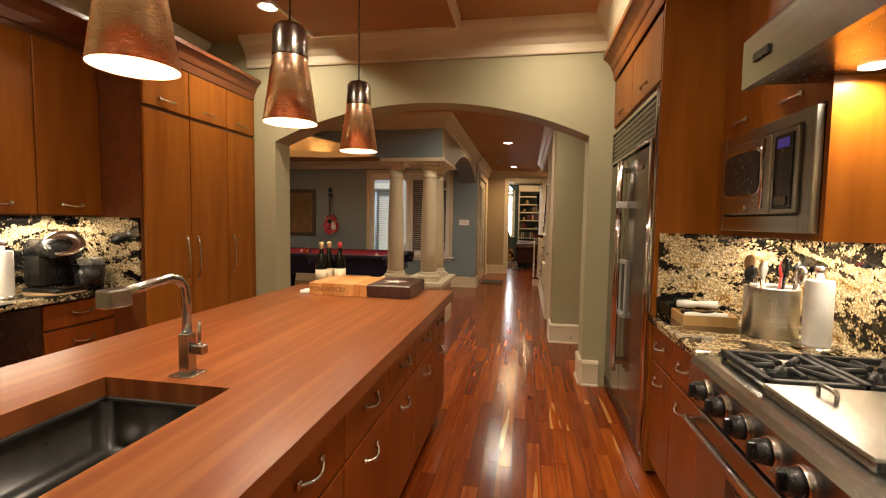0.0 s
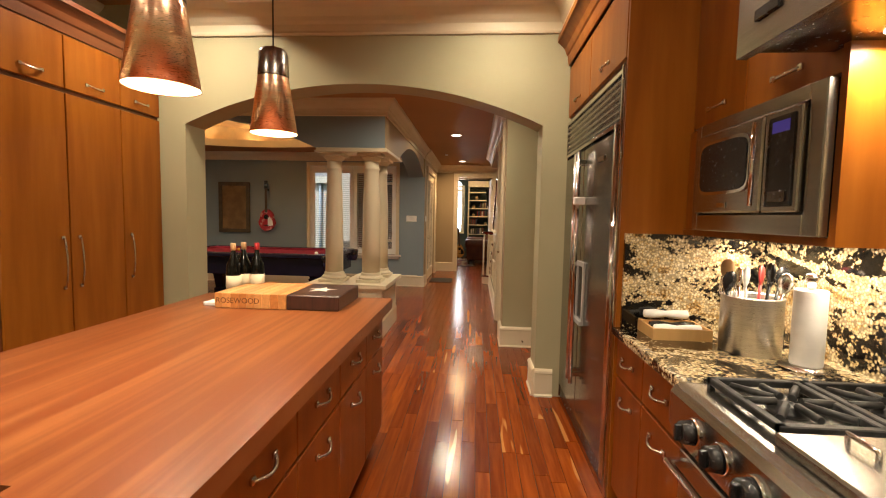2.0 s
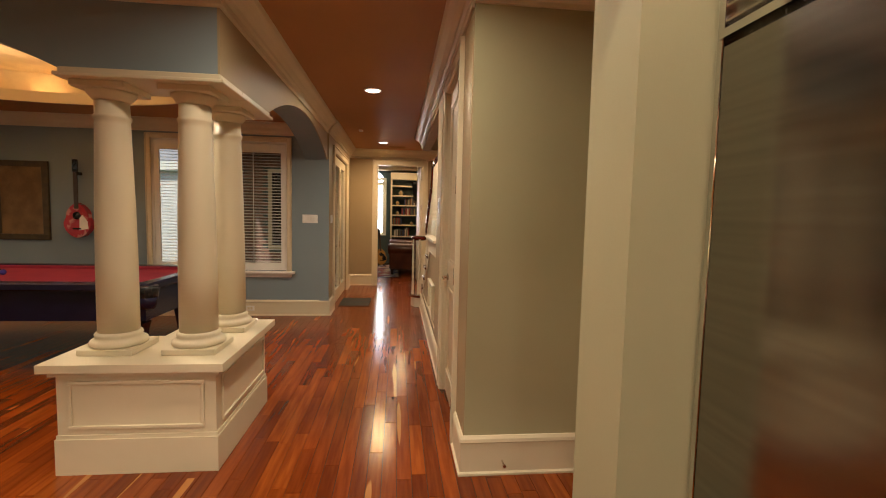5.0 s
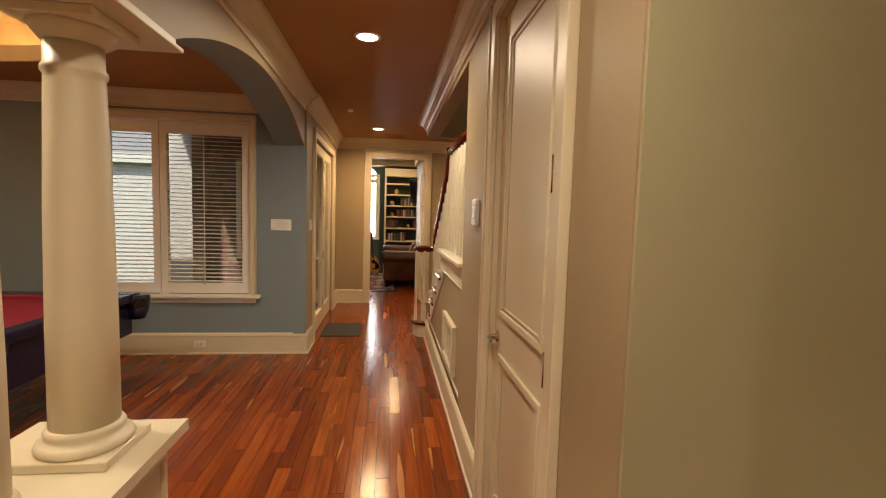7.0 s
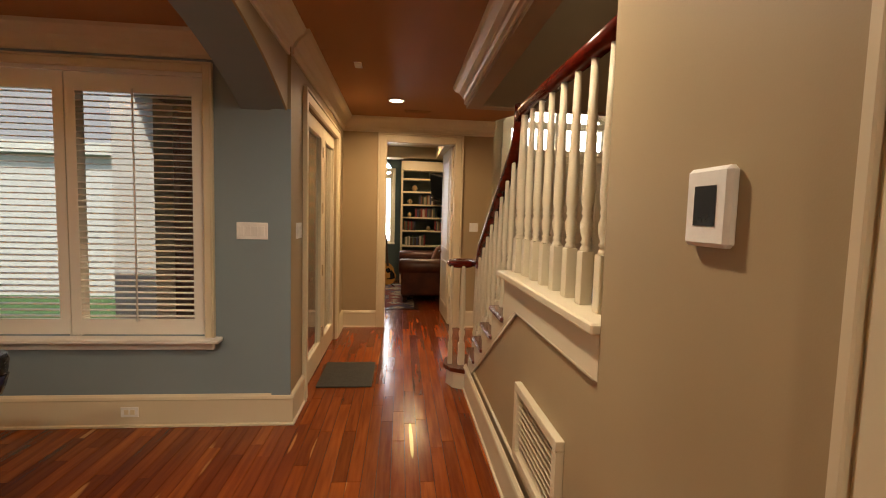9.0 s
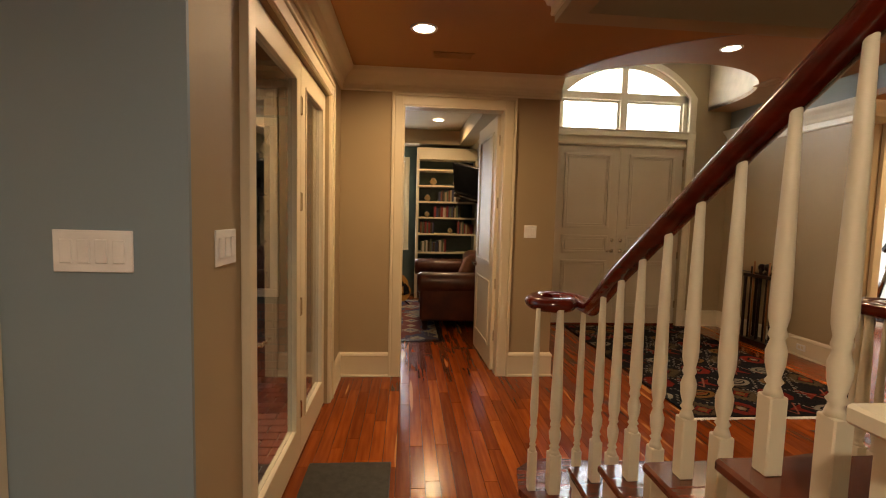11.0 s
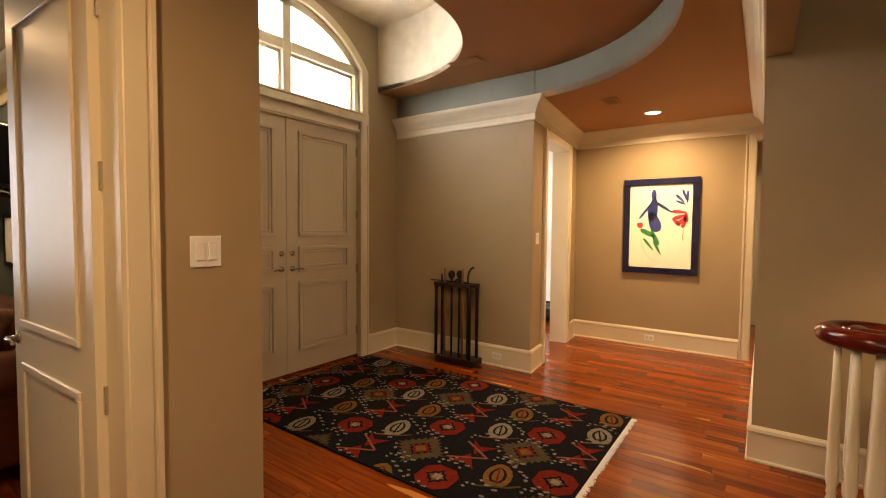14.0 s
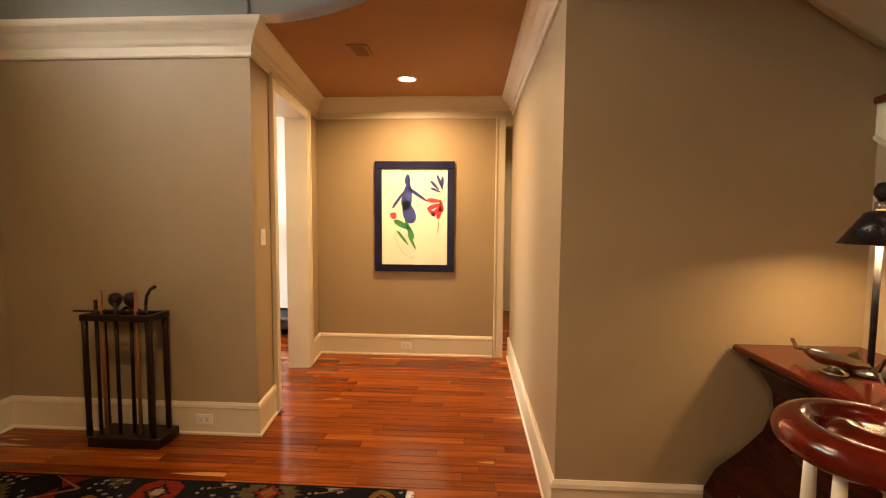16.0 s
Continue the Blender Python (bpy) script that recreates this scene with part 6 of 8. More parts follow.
# ---- billiard room ----
pt = thing("pool_table", "dark carved pool table with burgundy cloth", "pool table", (-3.45, 7.9, 0))
TX0, TX1, TY0, TY1 = -4.80, -2.12, 7.15, 8.62
part("cloth", boxes((TX0 + 0.12, TX1 - 0.12, TY0 + 0.12, TY1 - 0.12, 0.74, 0.775)), CLOTH, pt)
part("cushion", boxes((TX0 + 0.10, TX1 - 0.10, TY0 + 0.10, TY0 + 0.15, 0.76, 0.805), (TX0 + 0.10, TX1 - 0.10, TY1 - 0.15, TY1 - 0.10, 0.76, 0.805), (TX0 + 0.10, TX0 + 0.15, TY0 + 0.15, TY1 - 0.15, 0.76, 0.805), (TX1 - 0.15, TX1 - 0.10, TY0 + 0.15, TY1 - 0.15, 0.76, 0.805), bevel=0.008), CLOTH, pt)
for it in ((TX0, TX1, TY0, TY0 + 0.12), (TX0, TX1, TY1 - 0.12, TY1), (TX0, TX0 + 0.12, TY0 + 0.12, TY1 - 0.12), (TX1 - 0.12, TX1, TY0 + 0.12, TY1 - 0.12)):
    part("rail", boxes((*it, 0.745, 0.815), bevel=0.012), NAVY, pt)
for it in ((TX0 + 0.05, TX1 - 0.05, TY0 + 0.05, TY0 + 0.09), (TX0 + 0.05, TX1 - 0.05, TY1 - 0.09, TY1 - 0.05), (TX0 + 0.05, TX0 + 0.09, TY0 + 0.09, TY1 - 0.09), (TX1 - 0.09, TX1 - 0.05, TY0 + 0.09, TY1 - 0.09)):
    part("apron", boxes((*it, 0.48, 0.745)), NAVY, pt)
part("bed", boxes((TX0 + 0.09, TX1 - 0.09, TY0 + 0.09, TY1 - 0.09, 0.62, 0.74)), NAVY, pt)
for cx in (TX0 + 0.25, TX1 - 0.25):
    for cy in (TY0 + 0.22, TY1 - 0.22):
        bm = bmesh.new()
        lathe(bm, [(0.11, 0.0), (0.11, 0.05), (0.08, 0.07), (0.09, 0.12), (0.13, 0.36), (0.15, 0.42), (0.12, 0.44), (0.15, 0.48), (0.15, 0.62)], (cx, cy, 0), 4)
        bmesh.ops.rotate(bm, cent=(cx, cy, 0), matrix=Matrix.Rotation(radians(45), 3, "Z"), verts=bm.verts)
        for f in bm.faces:
            f.smooth = False
        part("leg", bm, NAVY, pt)
for cx in (TX0 + 0.02, (TX0 + TX1) / 2, TX1 - 0.02):
    for cy in (TY0 + 0.02, TY1 - 0.02):
        p = part("pocket", lathe(bmesh.new(), [(0.085, 0.80), (0.095, 0.77), (0.085, 0.70), (0.05, 0.63), (0.01, 0.62)], (cx, cy, 0), 14), BLACK, pt, "black leather pocket with netting")
        part("fringe", lathe(bmesh.new(), [(0.09, 0.70), (0.075, 0.64), (0.06, 0.60)], (cx, cy, 0), 10), NAVY, p)
BALLS = [(0.8, 0.75, 0.68), (0.6, 0.05, 0.04), (0.7, 0.45, 0.05), (0.05, 0.05, 0.3), (0.7, 0.2, 0.05), (0.02, 0.02, 0.02), (0.8, 0.78, 0.7)]
for i, c in enumerate(BALLS):
    x, y = (-4.05 + 0.058 * (i % 4) + 0.03 * (i // 4), 7.92 + 0.055 * (i // 4)) if i < 6 else (-2.45, 7.55)
    b = lathe(bmesh.new(), [(0.0285 * math.sin(math.pi * k / 10) + 1e-5, 0.8035 - 0.0285 * math.cos(math.pi * k / 10)) for k in range(11)], (x, y, 0), 16)
    tagged(obj("billiard_ball", b, material("ball_paint", c, 0.12, scale=20, alt=c)), "glossy billiard ball on the burgundy cloth", "billiard ball", "billiard balls")

pic = thing("framed_poster", "old brown document in a heavy dark frame on the blue wall", "picture", (-4.93, 9.54, 1.55))
part("frame", mould_frame(bmesh.new(), "y", 9.538, -1, -5.215, -4.555, 1.02, 2.05, 0.075, 0.035), material("antique_frame", (0.055, 0.04, 0.022), 0.4, scale=12, alt=(0.09, 0.065, 0.03), bump=0.2), pic)
part("document", boxes((-5.14, -4.63, 9.520, 9.528, 1.095, 1.975)), material("aged_paper", (0.24, 0.15, 0.065), 0.7, alt=(0.15, 0.09, 0.04), scale=5, grain=40, bump=0.1), pic)


def guitar(name, label, m, body_mat, acoustic, guard=None):
    """A guitar hung upright, built facing -y at the origin with the body's foot at z = 0, then placed."""
    g = thing(name, label, "guitar")
    bw, bh = (0.19, 0.46) if acoustic else (0.165, 0.40)
    out = []
    for i in range(40):
        a = 2 * math.pi * i / 40
        z = bh / 2 - bh / 2 * math.cos(a)
        f = z / bh
        w = bw * (math.sin(math.pi * min(1, f * 1.02)) ** 0.55) * (1.0 - 0.27 * f) * (1 - 0.16 * math.exp(-((f - 0.58) / 0.10) ** 2))
        out.append((w * (1 if a < math.pi else -1), z))
    dep = 0.09 if acoustic else 0.045
    bm = prism(bmesh.new(), out, -dep / 2, dep / 2, "y")
    part("body", bm, body_mat, g)
    part("neck", boxes((-0.025, 0.025, -dep / 2 - 0.012, -dep / 2 + 0.006, bh - 0.08, bh + 0.40), bevel=0.003), material("dark_fretboard", (0.05, 0.025, 0.012), 0.4), g)
    part("headstock", boxes((-0.035, 0.035, -dep / 2 - 0.008, -dep / 2 + 0.008, bh + 0.40, bh + 0.56), bevel=0.006), BLACK if acoustic else CREAM, g)
    part("bridge", boxes((-0.05, 0.05, -dep / 2 - 0.012, -dep / 2, 0.11, 0.13), bevel=0.002), BLACK, g)
    if acoustic:
        part("sound_hole", lathe(bmesh.new(), [(0.05, -dep / 2 - 0.001), (0.05, -dep / 2 - 0.002), (0.001, -dep / 2 - 0.002)], (0, 0, 0.29), 20, "y"), BLACK, g)
    else:
        for z in (0.15, 0.25):
            part("pickup", boxes((-0.035, 0.035, -dep / 2 - 0.008, -dep / 2, z, z + 0.025), bevel=0.002), CHROME, g)
    if guard:
        part("pickguard", prism(bmesh.new(), [(0.03, 0.10), (0.14, 0.12), (0.13, 0.22), (0.07, 0.30), (0.035, 0.26)], -dep / 2 - 0.005, -dep / 2 - 0.001, "y"), guard, g)
    part("wall_hook", boxes((-0.02, 0.02, -dep / 2, 0.06, bh + 0.36, bh + 0.40), bevel=0.004), BLACK, g)
    for o3 in g.children:
        o3.matrix_parent_inverse = Matrix()
    g.matrix_world = m
    return g


guitar("acoustic_guitar", "red acoustic guitar with pale stickers hung on the blue wall", pose(-4.17, 9.48, 1.06), material("red_lacquer", (0.42, 0.03, 0.045), 0.2, alt=(0.6, 0.25, 0.22), scale=9, ramp=(0.55, 0.62), coat=0.4), True, PAPER)
guitar("electric_guitar", "butterscotch electric guitar with a black guard on the wall", pose(-6.03, 9.22, 1.0, 0, 0, 90), material("butterscotch", (0.42, 0.20, 0.04), 0.25, coat=0.4), False, BLACK)
guitar("electric_guitar", "natural wood electric guitar with a white guard on the wall", pose(-6.03, 8.72, 1.22, 0, 0, 90), material("natural_maple", (0.48, 0.33, 0.16), 0.25, coat=0.4), False, PAPER)
for i in range(14):
    a = 2 * math.pi * i / 14
    x, y = -3.73 + 2.08 * math.cos(a), 7.6 + 1.36 * math.sin(a)
    b = lathe(bmesh.new(), [(0.02, 2.725), (0.045, 2.735), (0.045, 2.76), (0.02, 2.77)], (x, y, 0), 12)
    tagged(obj("cove_bulb", b, BULB), "small warm lamp hidden on the ceiling cove ledge", "lamp", "cove lamps")

# ---- ceiling cans, vents, switches ----


def can_light(x, y, z):
    c = thing("recessed_or_added_light", "white ringed recessed ceiling light, lit; some added unseen as fill", "ceiling light", (x, y, z), "recessed lights")
    part("trim_ring", lathe(bmesh.new(), [(0.072, z - 0.001), (0.092, z - 0.001), (0.090, z - 0.006), (0.074, z - 0.008), (0.072, z - 0.001)], (x, y, 0), 28, capped=False), PAPER, c)
    part("lens", lathe(bmesh.new(), [(0.074, z - 0.004), (0.0005, z - 0.0045)], (x, y, 0), 28), LIGHT, c)


# the added fill lamps get the same ring and lens
for cx, cy, cz, w_ in CANS_AND_FILLS:
    can_light(cx, cy, cz)


def ceiling_vent(x, y, z, sx, sy, rot=0):
    v = thing("ceiling_vent", "small brown louvred ceiling vent", "vent", (x, y, z), "ceiling vents")
    part("frame", boxes((-sx / 2, sx / 2, -sy / 2, -sy / 2 + 0.018, -0.008, -0.001), (-sx / 2, sx / 2, sy / 2 - 0.018, sy / 2, -0.008, -0.001), (-sx / 2, -sx / 2 + 0.018, -sy / 2, sy / 2, -0.008, -0.001), (sx / 2 - 0.018, sx / 2, -sy / 2, sy / 2, -0.008, -0.001)), TAN, v)
    part("backing", boxes((-sx / 2, sx / 2, -sy / 2, sy / 2, -0.002, -0.0005)), GAP, v)
    for i in range(6):
        yy = -sy / 2 + 0.025 + i * (sy - 0.05) / 5
        part("slat", boxes((-sx / 2 + 0.018, sx / 2 - 0.018, yy - 0.006, yy + 0.003, -0.008, -0.003)), TAN, v)
    for o4 in v.children:
        o4.matrix_parent_inverse = Matrix()
    v.matrix_world = pose(x, y, z, 0, 0, rot)


ceiling_vent(-0.02, 11.85, HALL_Z, 0.32, 0.14)
ceiling_vent(3.55, 12.95, FOYER_Z, 0.32, 0.16, 90)
ceiling_vent(4.6, 11.9, HALL_Z, 0.25, 0.15)
sd = tagged(obj("smoke_detector", boxes((-0.60, -0.54, 10.15, 10.27, HALL_Z - 0.018, HALL_Z - 0.001), bevel=0.004), PAPER), "small white sensor on the hall ceiling", "sensor")


def switch_plate(axis, plane, out, u, z, gangs, pale=True):
    """A rocker switch plate on a wall plane; each rocker is a part."""
    w2, h2 = 0.023 * gangs + 0.012, 0.058
    s = thing("switch_plate", f"white wall plate with {gangs} rocker switch{'es' if gangs > 1 else ''}", "light switch", (plane if axis == "x" else u, u if axis == "x" else plane, z))
    def put(a0, a1, z0, z1, d0, d1, **k):
        lo, hi = sorted((plane + out * d0, plane + out * d1))
        return boxes((lo, hi, a0, a1, z0, z1), **k) if axis == "x" else boxes((a0, a1, lo, hi, z0, z1), **k)
    part("plate", put(u - w2, u + w2, z - h2, z + h2, 0.0, 0.006, bevel=0.002), PAPER, s)
    for i in range(gangs):
        c = u + (i - (gangs - 1) / 2) * 0.046
        part("rocker", put(c - 0.016, c + 0.016, z - 0.033, z + 0.033, 0.006, 0.011, bevel=0.002), PAPER, s)
    return s


def outlet(axis, plane, out, u, z, level=True):
    s = thing("wall_outlet", "white electrical outlet set in the baseboard", "outlet", (plane if axis == "x" else u, u if axis == "x" else plane, z), "outlets")
    def put(a0, a1, z0, z1, d0, d1, **k):
        lo, hi = sorted((plane + out * d0, plane + out * d1))
        return boxes((lo, hi, a0, a1, z0, z1), **k) if axis == "x" else boxes((a0, a1, lo, hi, z0, z1), **k)
    part("plate", put(u - 0.058, u + 0.058, z - 0.035, z + 0.035, 0, 0.006, bevel=0.002), PAPER, s)
    for c in (-0.02, 0.02):
        part("socket", put(u + c - 0.014, u + c + 0.014, z - 0.017, z + 0.017, 0.006, 0.008), CREAM, s)


switch_plate("y", 9.54, -1, -1.208, 1.372, 4)
switch_plate("x", -0.95, 1, 9.768, 1.372, 3)
switch_plate("y", 12.32, -1, 0.78, 1.36, 2)
switch_plate("y", 12.522, -1, 4.27, 1.36, 1)
outlet("y", 9.52, -1, -2.02, 0.11)
outlet("x", 4.10, -1, 12.88, 0.11)
outlet("x", 5.98, -1, 11.75, 0.11)
th = thing("thermostat", "white wall thermostat with a dark screen", "thermostat", (0.40, 7.14, 1.54))
part("case", boxes((0.375, 0.40, 7.08, 7.20, 1.47, 1.62), bevel=0.008), PAPER, th)
part("screen", boxes((0.3735, 0.3748, 7.11, 7.17, 1.51, 1.585)), BLACK, th)
ds = tagged(obj("door_stop", lathe(bmesh.new(), [(0.012, 5.494), (0.005, 5.487), (0.005, 5.442), (0.009, 5.437), (0.009, 5.422)], (0.62, 0, 0.08), 10, "y"), NICKEL), "small spring door stop on the baseboard", "door stop")
mat_ = tagged(obj("door_mat", boxes((-0.90, -0.42, 10.20, 10.85, 0.001, 0.012), bevel=0.004), material("mat_fibre", (0.035, 0.034, 0.028), 0.95, scale=30, alt=(0.05, 0.048, 0.04), grain=300, bump=0.6)), "dark fibre door mat beside the garden doors", "door mat")

# ---- foyer ----
def wool(name, c):
    return material(name, c, 0.95, alt=tuple(v * 0.7 for v in c), scale=40, grain=320, bump=0.5, spec=0.06)


FIELD = wool("midnight_wool", (0.0075, 0.007, 0.0085))
WOOLS = {"field": FIELD, "olive": wool("olive_wool", (0.075, 0.055, 0.028)), "cream": wool("cream_wool", (0.22, 0.19, 0.14)), "red": wool("red_wool", (0.15, 0.014, 0.008)),
         "gold": wool("gold_wool", (0.16, 0.08, 0.022)), "pink": wool("rose_wool", (0.22, 0.075, 0.045)), "grey": wool("grey_wool", (0.20, 0.19, 0.165))}
rug = thing("foyer_rug", "dark wool rug with red, olive and cream motifs and pale fringe", "rug", (2.7, 12.8, 0))
part("rug_field", boxes((1.84, 3.56, 11.40, 14.22, 0.001, 0.012), bevel=0.003), FIELD, rug)
RX0, RX1, RY_0, RY_1 = 1.86, 3.54, 11.42, 14.20
motif = {k: bmesh.new() for k in WOOLS}


def weave(colour, pts, level=0):
    """One flat woven shape, clipped to the rug; level keeps overlapping yarns apart."""
    pts = [(min(RX1, max(RX0, x)), min(RY_1, max(RY_0, y))) for x, y in pts]
    if max(p[0] for p in pts) - min(p[0] for p in pts) > 0.004 and max(p[1] for p in pts) - min(p[1] for p in pts) > 0.004:
        prism(motif[colour], pts, 0.0115, 0.0126 + 0.0006 * level)


def saw_diamond(cx, cy, rx, ry, teeth):
    """A stepped lozenge with a serrated edge."""
    out = []
    corner = [(0, -1), (1, 0), (0, 1), (-1, 0)]
    for k in range(4):
        a, b = corner[k], corner[(k + 1) % 4]
        for i in range(teeth):
            for s, f in ((i / teeth, 1.0), ((i + 0.55) / teeth, 0.80)):
                out.append((cx + rx * f * (a[0] + (b[0] - a[0]) * s), cy + ry * f * (a[1] + (b[1] - a[1]) * s)))
    return out


def blob(cx, cy, rx, ry, n=14, tilt=0.0, wob=0.0):
    return [(cx + rx * (1 + wob * math.cos(3 * a)) * math.cos(a) * math.cos(tilt) - ry * math.sin(a) * math.sin(tilt),
             cy + rx * (1 + wob * math.cos(3 * a)) * math.cos(a) * math.sin(tilt) + ry * math.sin(a) * math.cos(tilt)) for a in [2 * math.pi * i / n for i in range(n)]]


def bar(colour, a, b, w, level=0):
    d = Vector((b[0] - a[0], b[1] - a[1]))
    q = Vector((-d.y, d.x)).normalized() * (w / 2)
    weave(colour, [(a[0] + q.x, a[1] + q.y), (b[0] + q.x, b[1] + q.y), (b[0] - q.x, b[1] - q.y), (a[0] - q.x, a[1] - q.y)], level)


def chain(pts):
    """A run of small pale beads set side to side along a zigzag."""
    k = 0
    for a, b in zip(pts, pts[1:]):
        ln = math.hypot(b[0] - a[0], b[1] - a[1])
        for i in range(max(1, int(ln / 0.030))):
            s = i * 0.030 / ln
            o = 0.008 if k % 2 else -0.008
            x, y = a[0] + (b[0] - a[0]) * s + o, a[1] + (b[1] - a[1]) * s + o
            weave("grey", [(x - 0.011, y), (x, y - 0.013), (x + 0.011, y), (x, y + 0.013)], 1)
            k += 1


wr = random.Random(21)
PXR, PYR = 0.36, 0.30
for j in range(10):
    for i in range(-1, 7):
        cx, cy = RX0 + 0.14 + i * PXR + (PXR / 2 if j % 2 else 0) + wr.uniform(-0.03, 0.03), RY_0 + 0.10 + j * PYR + wr.uniform(-0.03, 0.03)
        if not (RX0 - 0.15 < cx < RX1 + 0.15):
            continue
        kind = (i * 2 + j * 3 + (j // 2)) % 5
        if kind == 0:
            weave("olive", saw_diamond(cx, cy, 0.215, 0.20, 6))
            weave("field", saw_diamond(cx, cy, 0.105, 0.098, 3), 1)
            weave("red", saw_diamond(cx, cy, 0.085, 0.080, 2), 2)
            weave("gold", [(cx - 0.045, cy), (cx, cy - 0.045), (cx + 0.045, cy), (cx, cy + 0.045)], 3)
        elif kind in (1, 3):
            c = "cream" if kind == 1 else "gold"
            weave(c, blob(cx, cy, 0.13, 0.085, 14, 0.25, 0.05))
            weave("field", blob(cx, cy, 0.085, 0.052, 10, 0.25, 0.12), 1)
            weave(c, blob(cx, cy, 0.070, 0.034, 10, 0.25, 0.2), 2)
            bar("red" if kind == 3 else "field", (cx - 0.08, cy - 0.03), (cx + 0.085, cy + 0.03), 0.012, 3)
        elif kind == 2:
            weave("red", [(cx - 0.12, cy - 0.06), (cx - 0.06, cy - 0.12), (cx + 0.06, cy - 0.12), (cx + 0.12, cy - 0.06), (cx + 0.12, cy + 0.06), (cx + 0.06, cy + 0.12), (cx - 0.06, cy + 0.12), (cx - 0.12, cy + 0.06)])
            weave("field", saw_diamond(cx, cy, 0.085, 0.085, 2), 1)
            weave("gold", saw_diamond(cx, cy, 0.055, 0.055, 2), 2)
            weave("cream", [(cx - 0.028, cy - 0.028), (cx + 0.028, cy - 0.028), (cx + 0.022, cy + 0.022), (cx - 0.022, cy + 0.022)], 3)
        else:
            for s in (-1, 1):
                weave("red", [(cx, cy - 0.01 * s), (cx + s * 0.16, cy - 0.10), (cx + s * 0.11, cy), (cx + s * 0.17, cy + 0.085)])
            bar("pink", (cx - 0.12, cy + 0.12), (cx, cy - 0.11), 0.016, 1)
            bar("pink", (cx, cy - 0.11), (cx + 0.13, cy + 0.11), 0.016, 1)
        h = PXR / 2
        chain([(cx - h * 1.1, cy + PYR * 0.40), (cx - h * 0.6, cy + PYR * 0.15), (cx - h * 0.9, cy - PYR * 0.35)])
        if kind in (0, 2, 4):
            chain([(cx - h, cy - 0.02), (cx - h * 0.55, cy + PYR * 0.45), (cx - 0.02, cy + PYR * 0.62)])
        else:
            chain([(cx + h, cy + 0.03), (cx + h * 0.5, cy - PYR * 0.45), (cx + 0.05, cy - PYR * 0.55)])
            bar("pink" if kind == 1 else "olive", (cx - h * 0.9, cy + 0.06), (cx - h * 0.45, cy - 0.10), 0.013)
            bar("olive", (cx - h * 0.45, cy - 0.10), (cx - h * 0.15, cy - 0.155), 0.016)
for k, wm in WOOLS.items():
    tagged(part("woven_motif", motif[k], wm, rug), ("dark" if k == "field" else k) + " yarn motifs woven into the rug", kind="stuff")
bm = bmesh.new()
rr = random.Random(3)
for i in range(240):
    x = 1.85 + i * 1.70 / 239
    box(bm, x - 0.0022, x + 0.0022, 11.355 + rr.random() * 0.02, 11.402, 0.001, 0.004)
part("fringe", bm, PAPER, rug, "cream yarn fringe")
rk = thing("cane_stand", "dark wooden stand holding walking canes against the wall", "stand", (3.930, 13.310, 0))
DW = material("ebonised_wood", (0.012, 0.005, 0.004), 0.35, alt=(0.022, 0.009, 0.006), scale=6, spec=0.3)
part("base", boxes((3.870, 4.080, 13.047, 13.530, 0.0, 0.07), bevel=0.006), DW, rk)
part("top_frame", boxes((3.880, 4.070, 13.081, 13.115, 0.83, 0.87), (3.880, 4.070, 13.522, 13.556, 0.83, 0.87), (3.880, 3.920, 13.115, 13.522, 0.83, 0.87), (4.030, 4.070, 13.115, 13.522, 0.83, 0.87), bevel=0.003), DW, rk)
for x in (3.900, 4.050):
    for y in (13.102, 13.535):
        part("post", lathe(bmesh.new(), [(0.02, 0.07), (0.017, 0.2), (0.02, 0.45), (0.017, 0.7), (0.02, 0.83)], (x, y, 0), 12), DW, rk)
LW = material("light_cane", (0.30, 0.12, 0.04), 0.35, scale=8)


def cane(y, x, topz, mat, kind="stick", lean=0.0):
    c = thing("walking_cane", "wooden walking cane standing in the dark stand", "cane", (x, y, 0.07), "canes")
    part("shaft", tube(bmesh.new(), [(x, y, 0.07), (x, y + lean, topz)], 0.011, 8), mat, c)
    if kind == "hook":
        part("crook", tube(bmesh.new(), [(x, y + lean, topz - 0.01), (x, y + lean - 0.01, topz + 0.05), (x, y + lean - 0.035, topz + 0.09), (x, y + lean - 0.07, topz + 0.11)], 0.011, 8), mat, c)
    elif kind == "knob":
        part("knob", lathe(bmesh.new(), [(0.012, topz - 0.02), (0.035, topz + 0.01), (0.042, topz + 0.04), (0.03, topz + 0.07), (0.005, topz + 0.08)], (x, y + lean, 0), 14), mat, c)
    elif kind == "tee":
        part("crossbar", tube(bmesh.new(), [(x, y + lean + 0.07, topz - 0.03), (x, y + lean + 0.03, topz), (x, y + lean - 0.03, topz), (x, y + lean - 0.07, topz - 0.03)], 0.012, 8), mat, c)


cane(13.480, 3.930, 0.96, DW)
cane(13.441, 3.930, 1.03, LW)
cane(13.386, 3.980, 0.92, DW, "knob")
cane(13.348, 3.930, 0.94, DW)
cane(13.268, 3.950, 0.93, DW, "knob", -0.01)
cane(13.293, 3.990, 0.90, DW, "tee")
cane(13.208, 3.930, 1.03, LW)
cane(13.157, 3.950, 0.94, DW, "hook")
part("long_stick", tube(bmesh.new(), [(3.930, 13.140, 0.885), (3.930, 13.632, 0.885)], 0.007, 8), DW, rk)

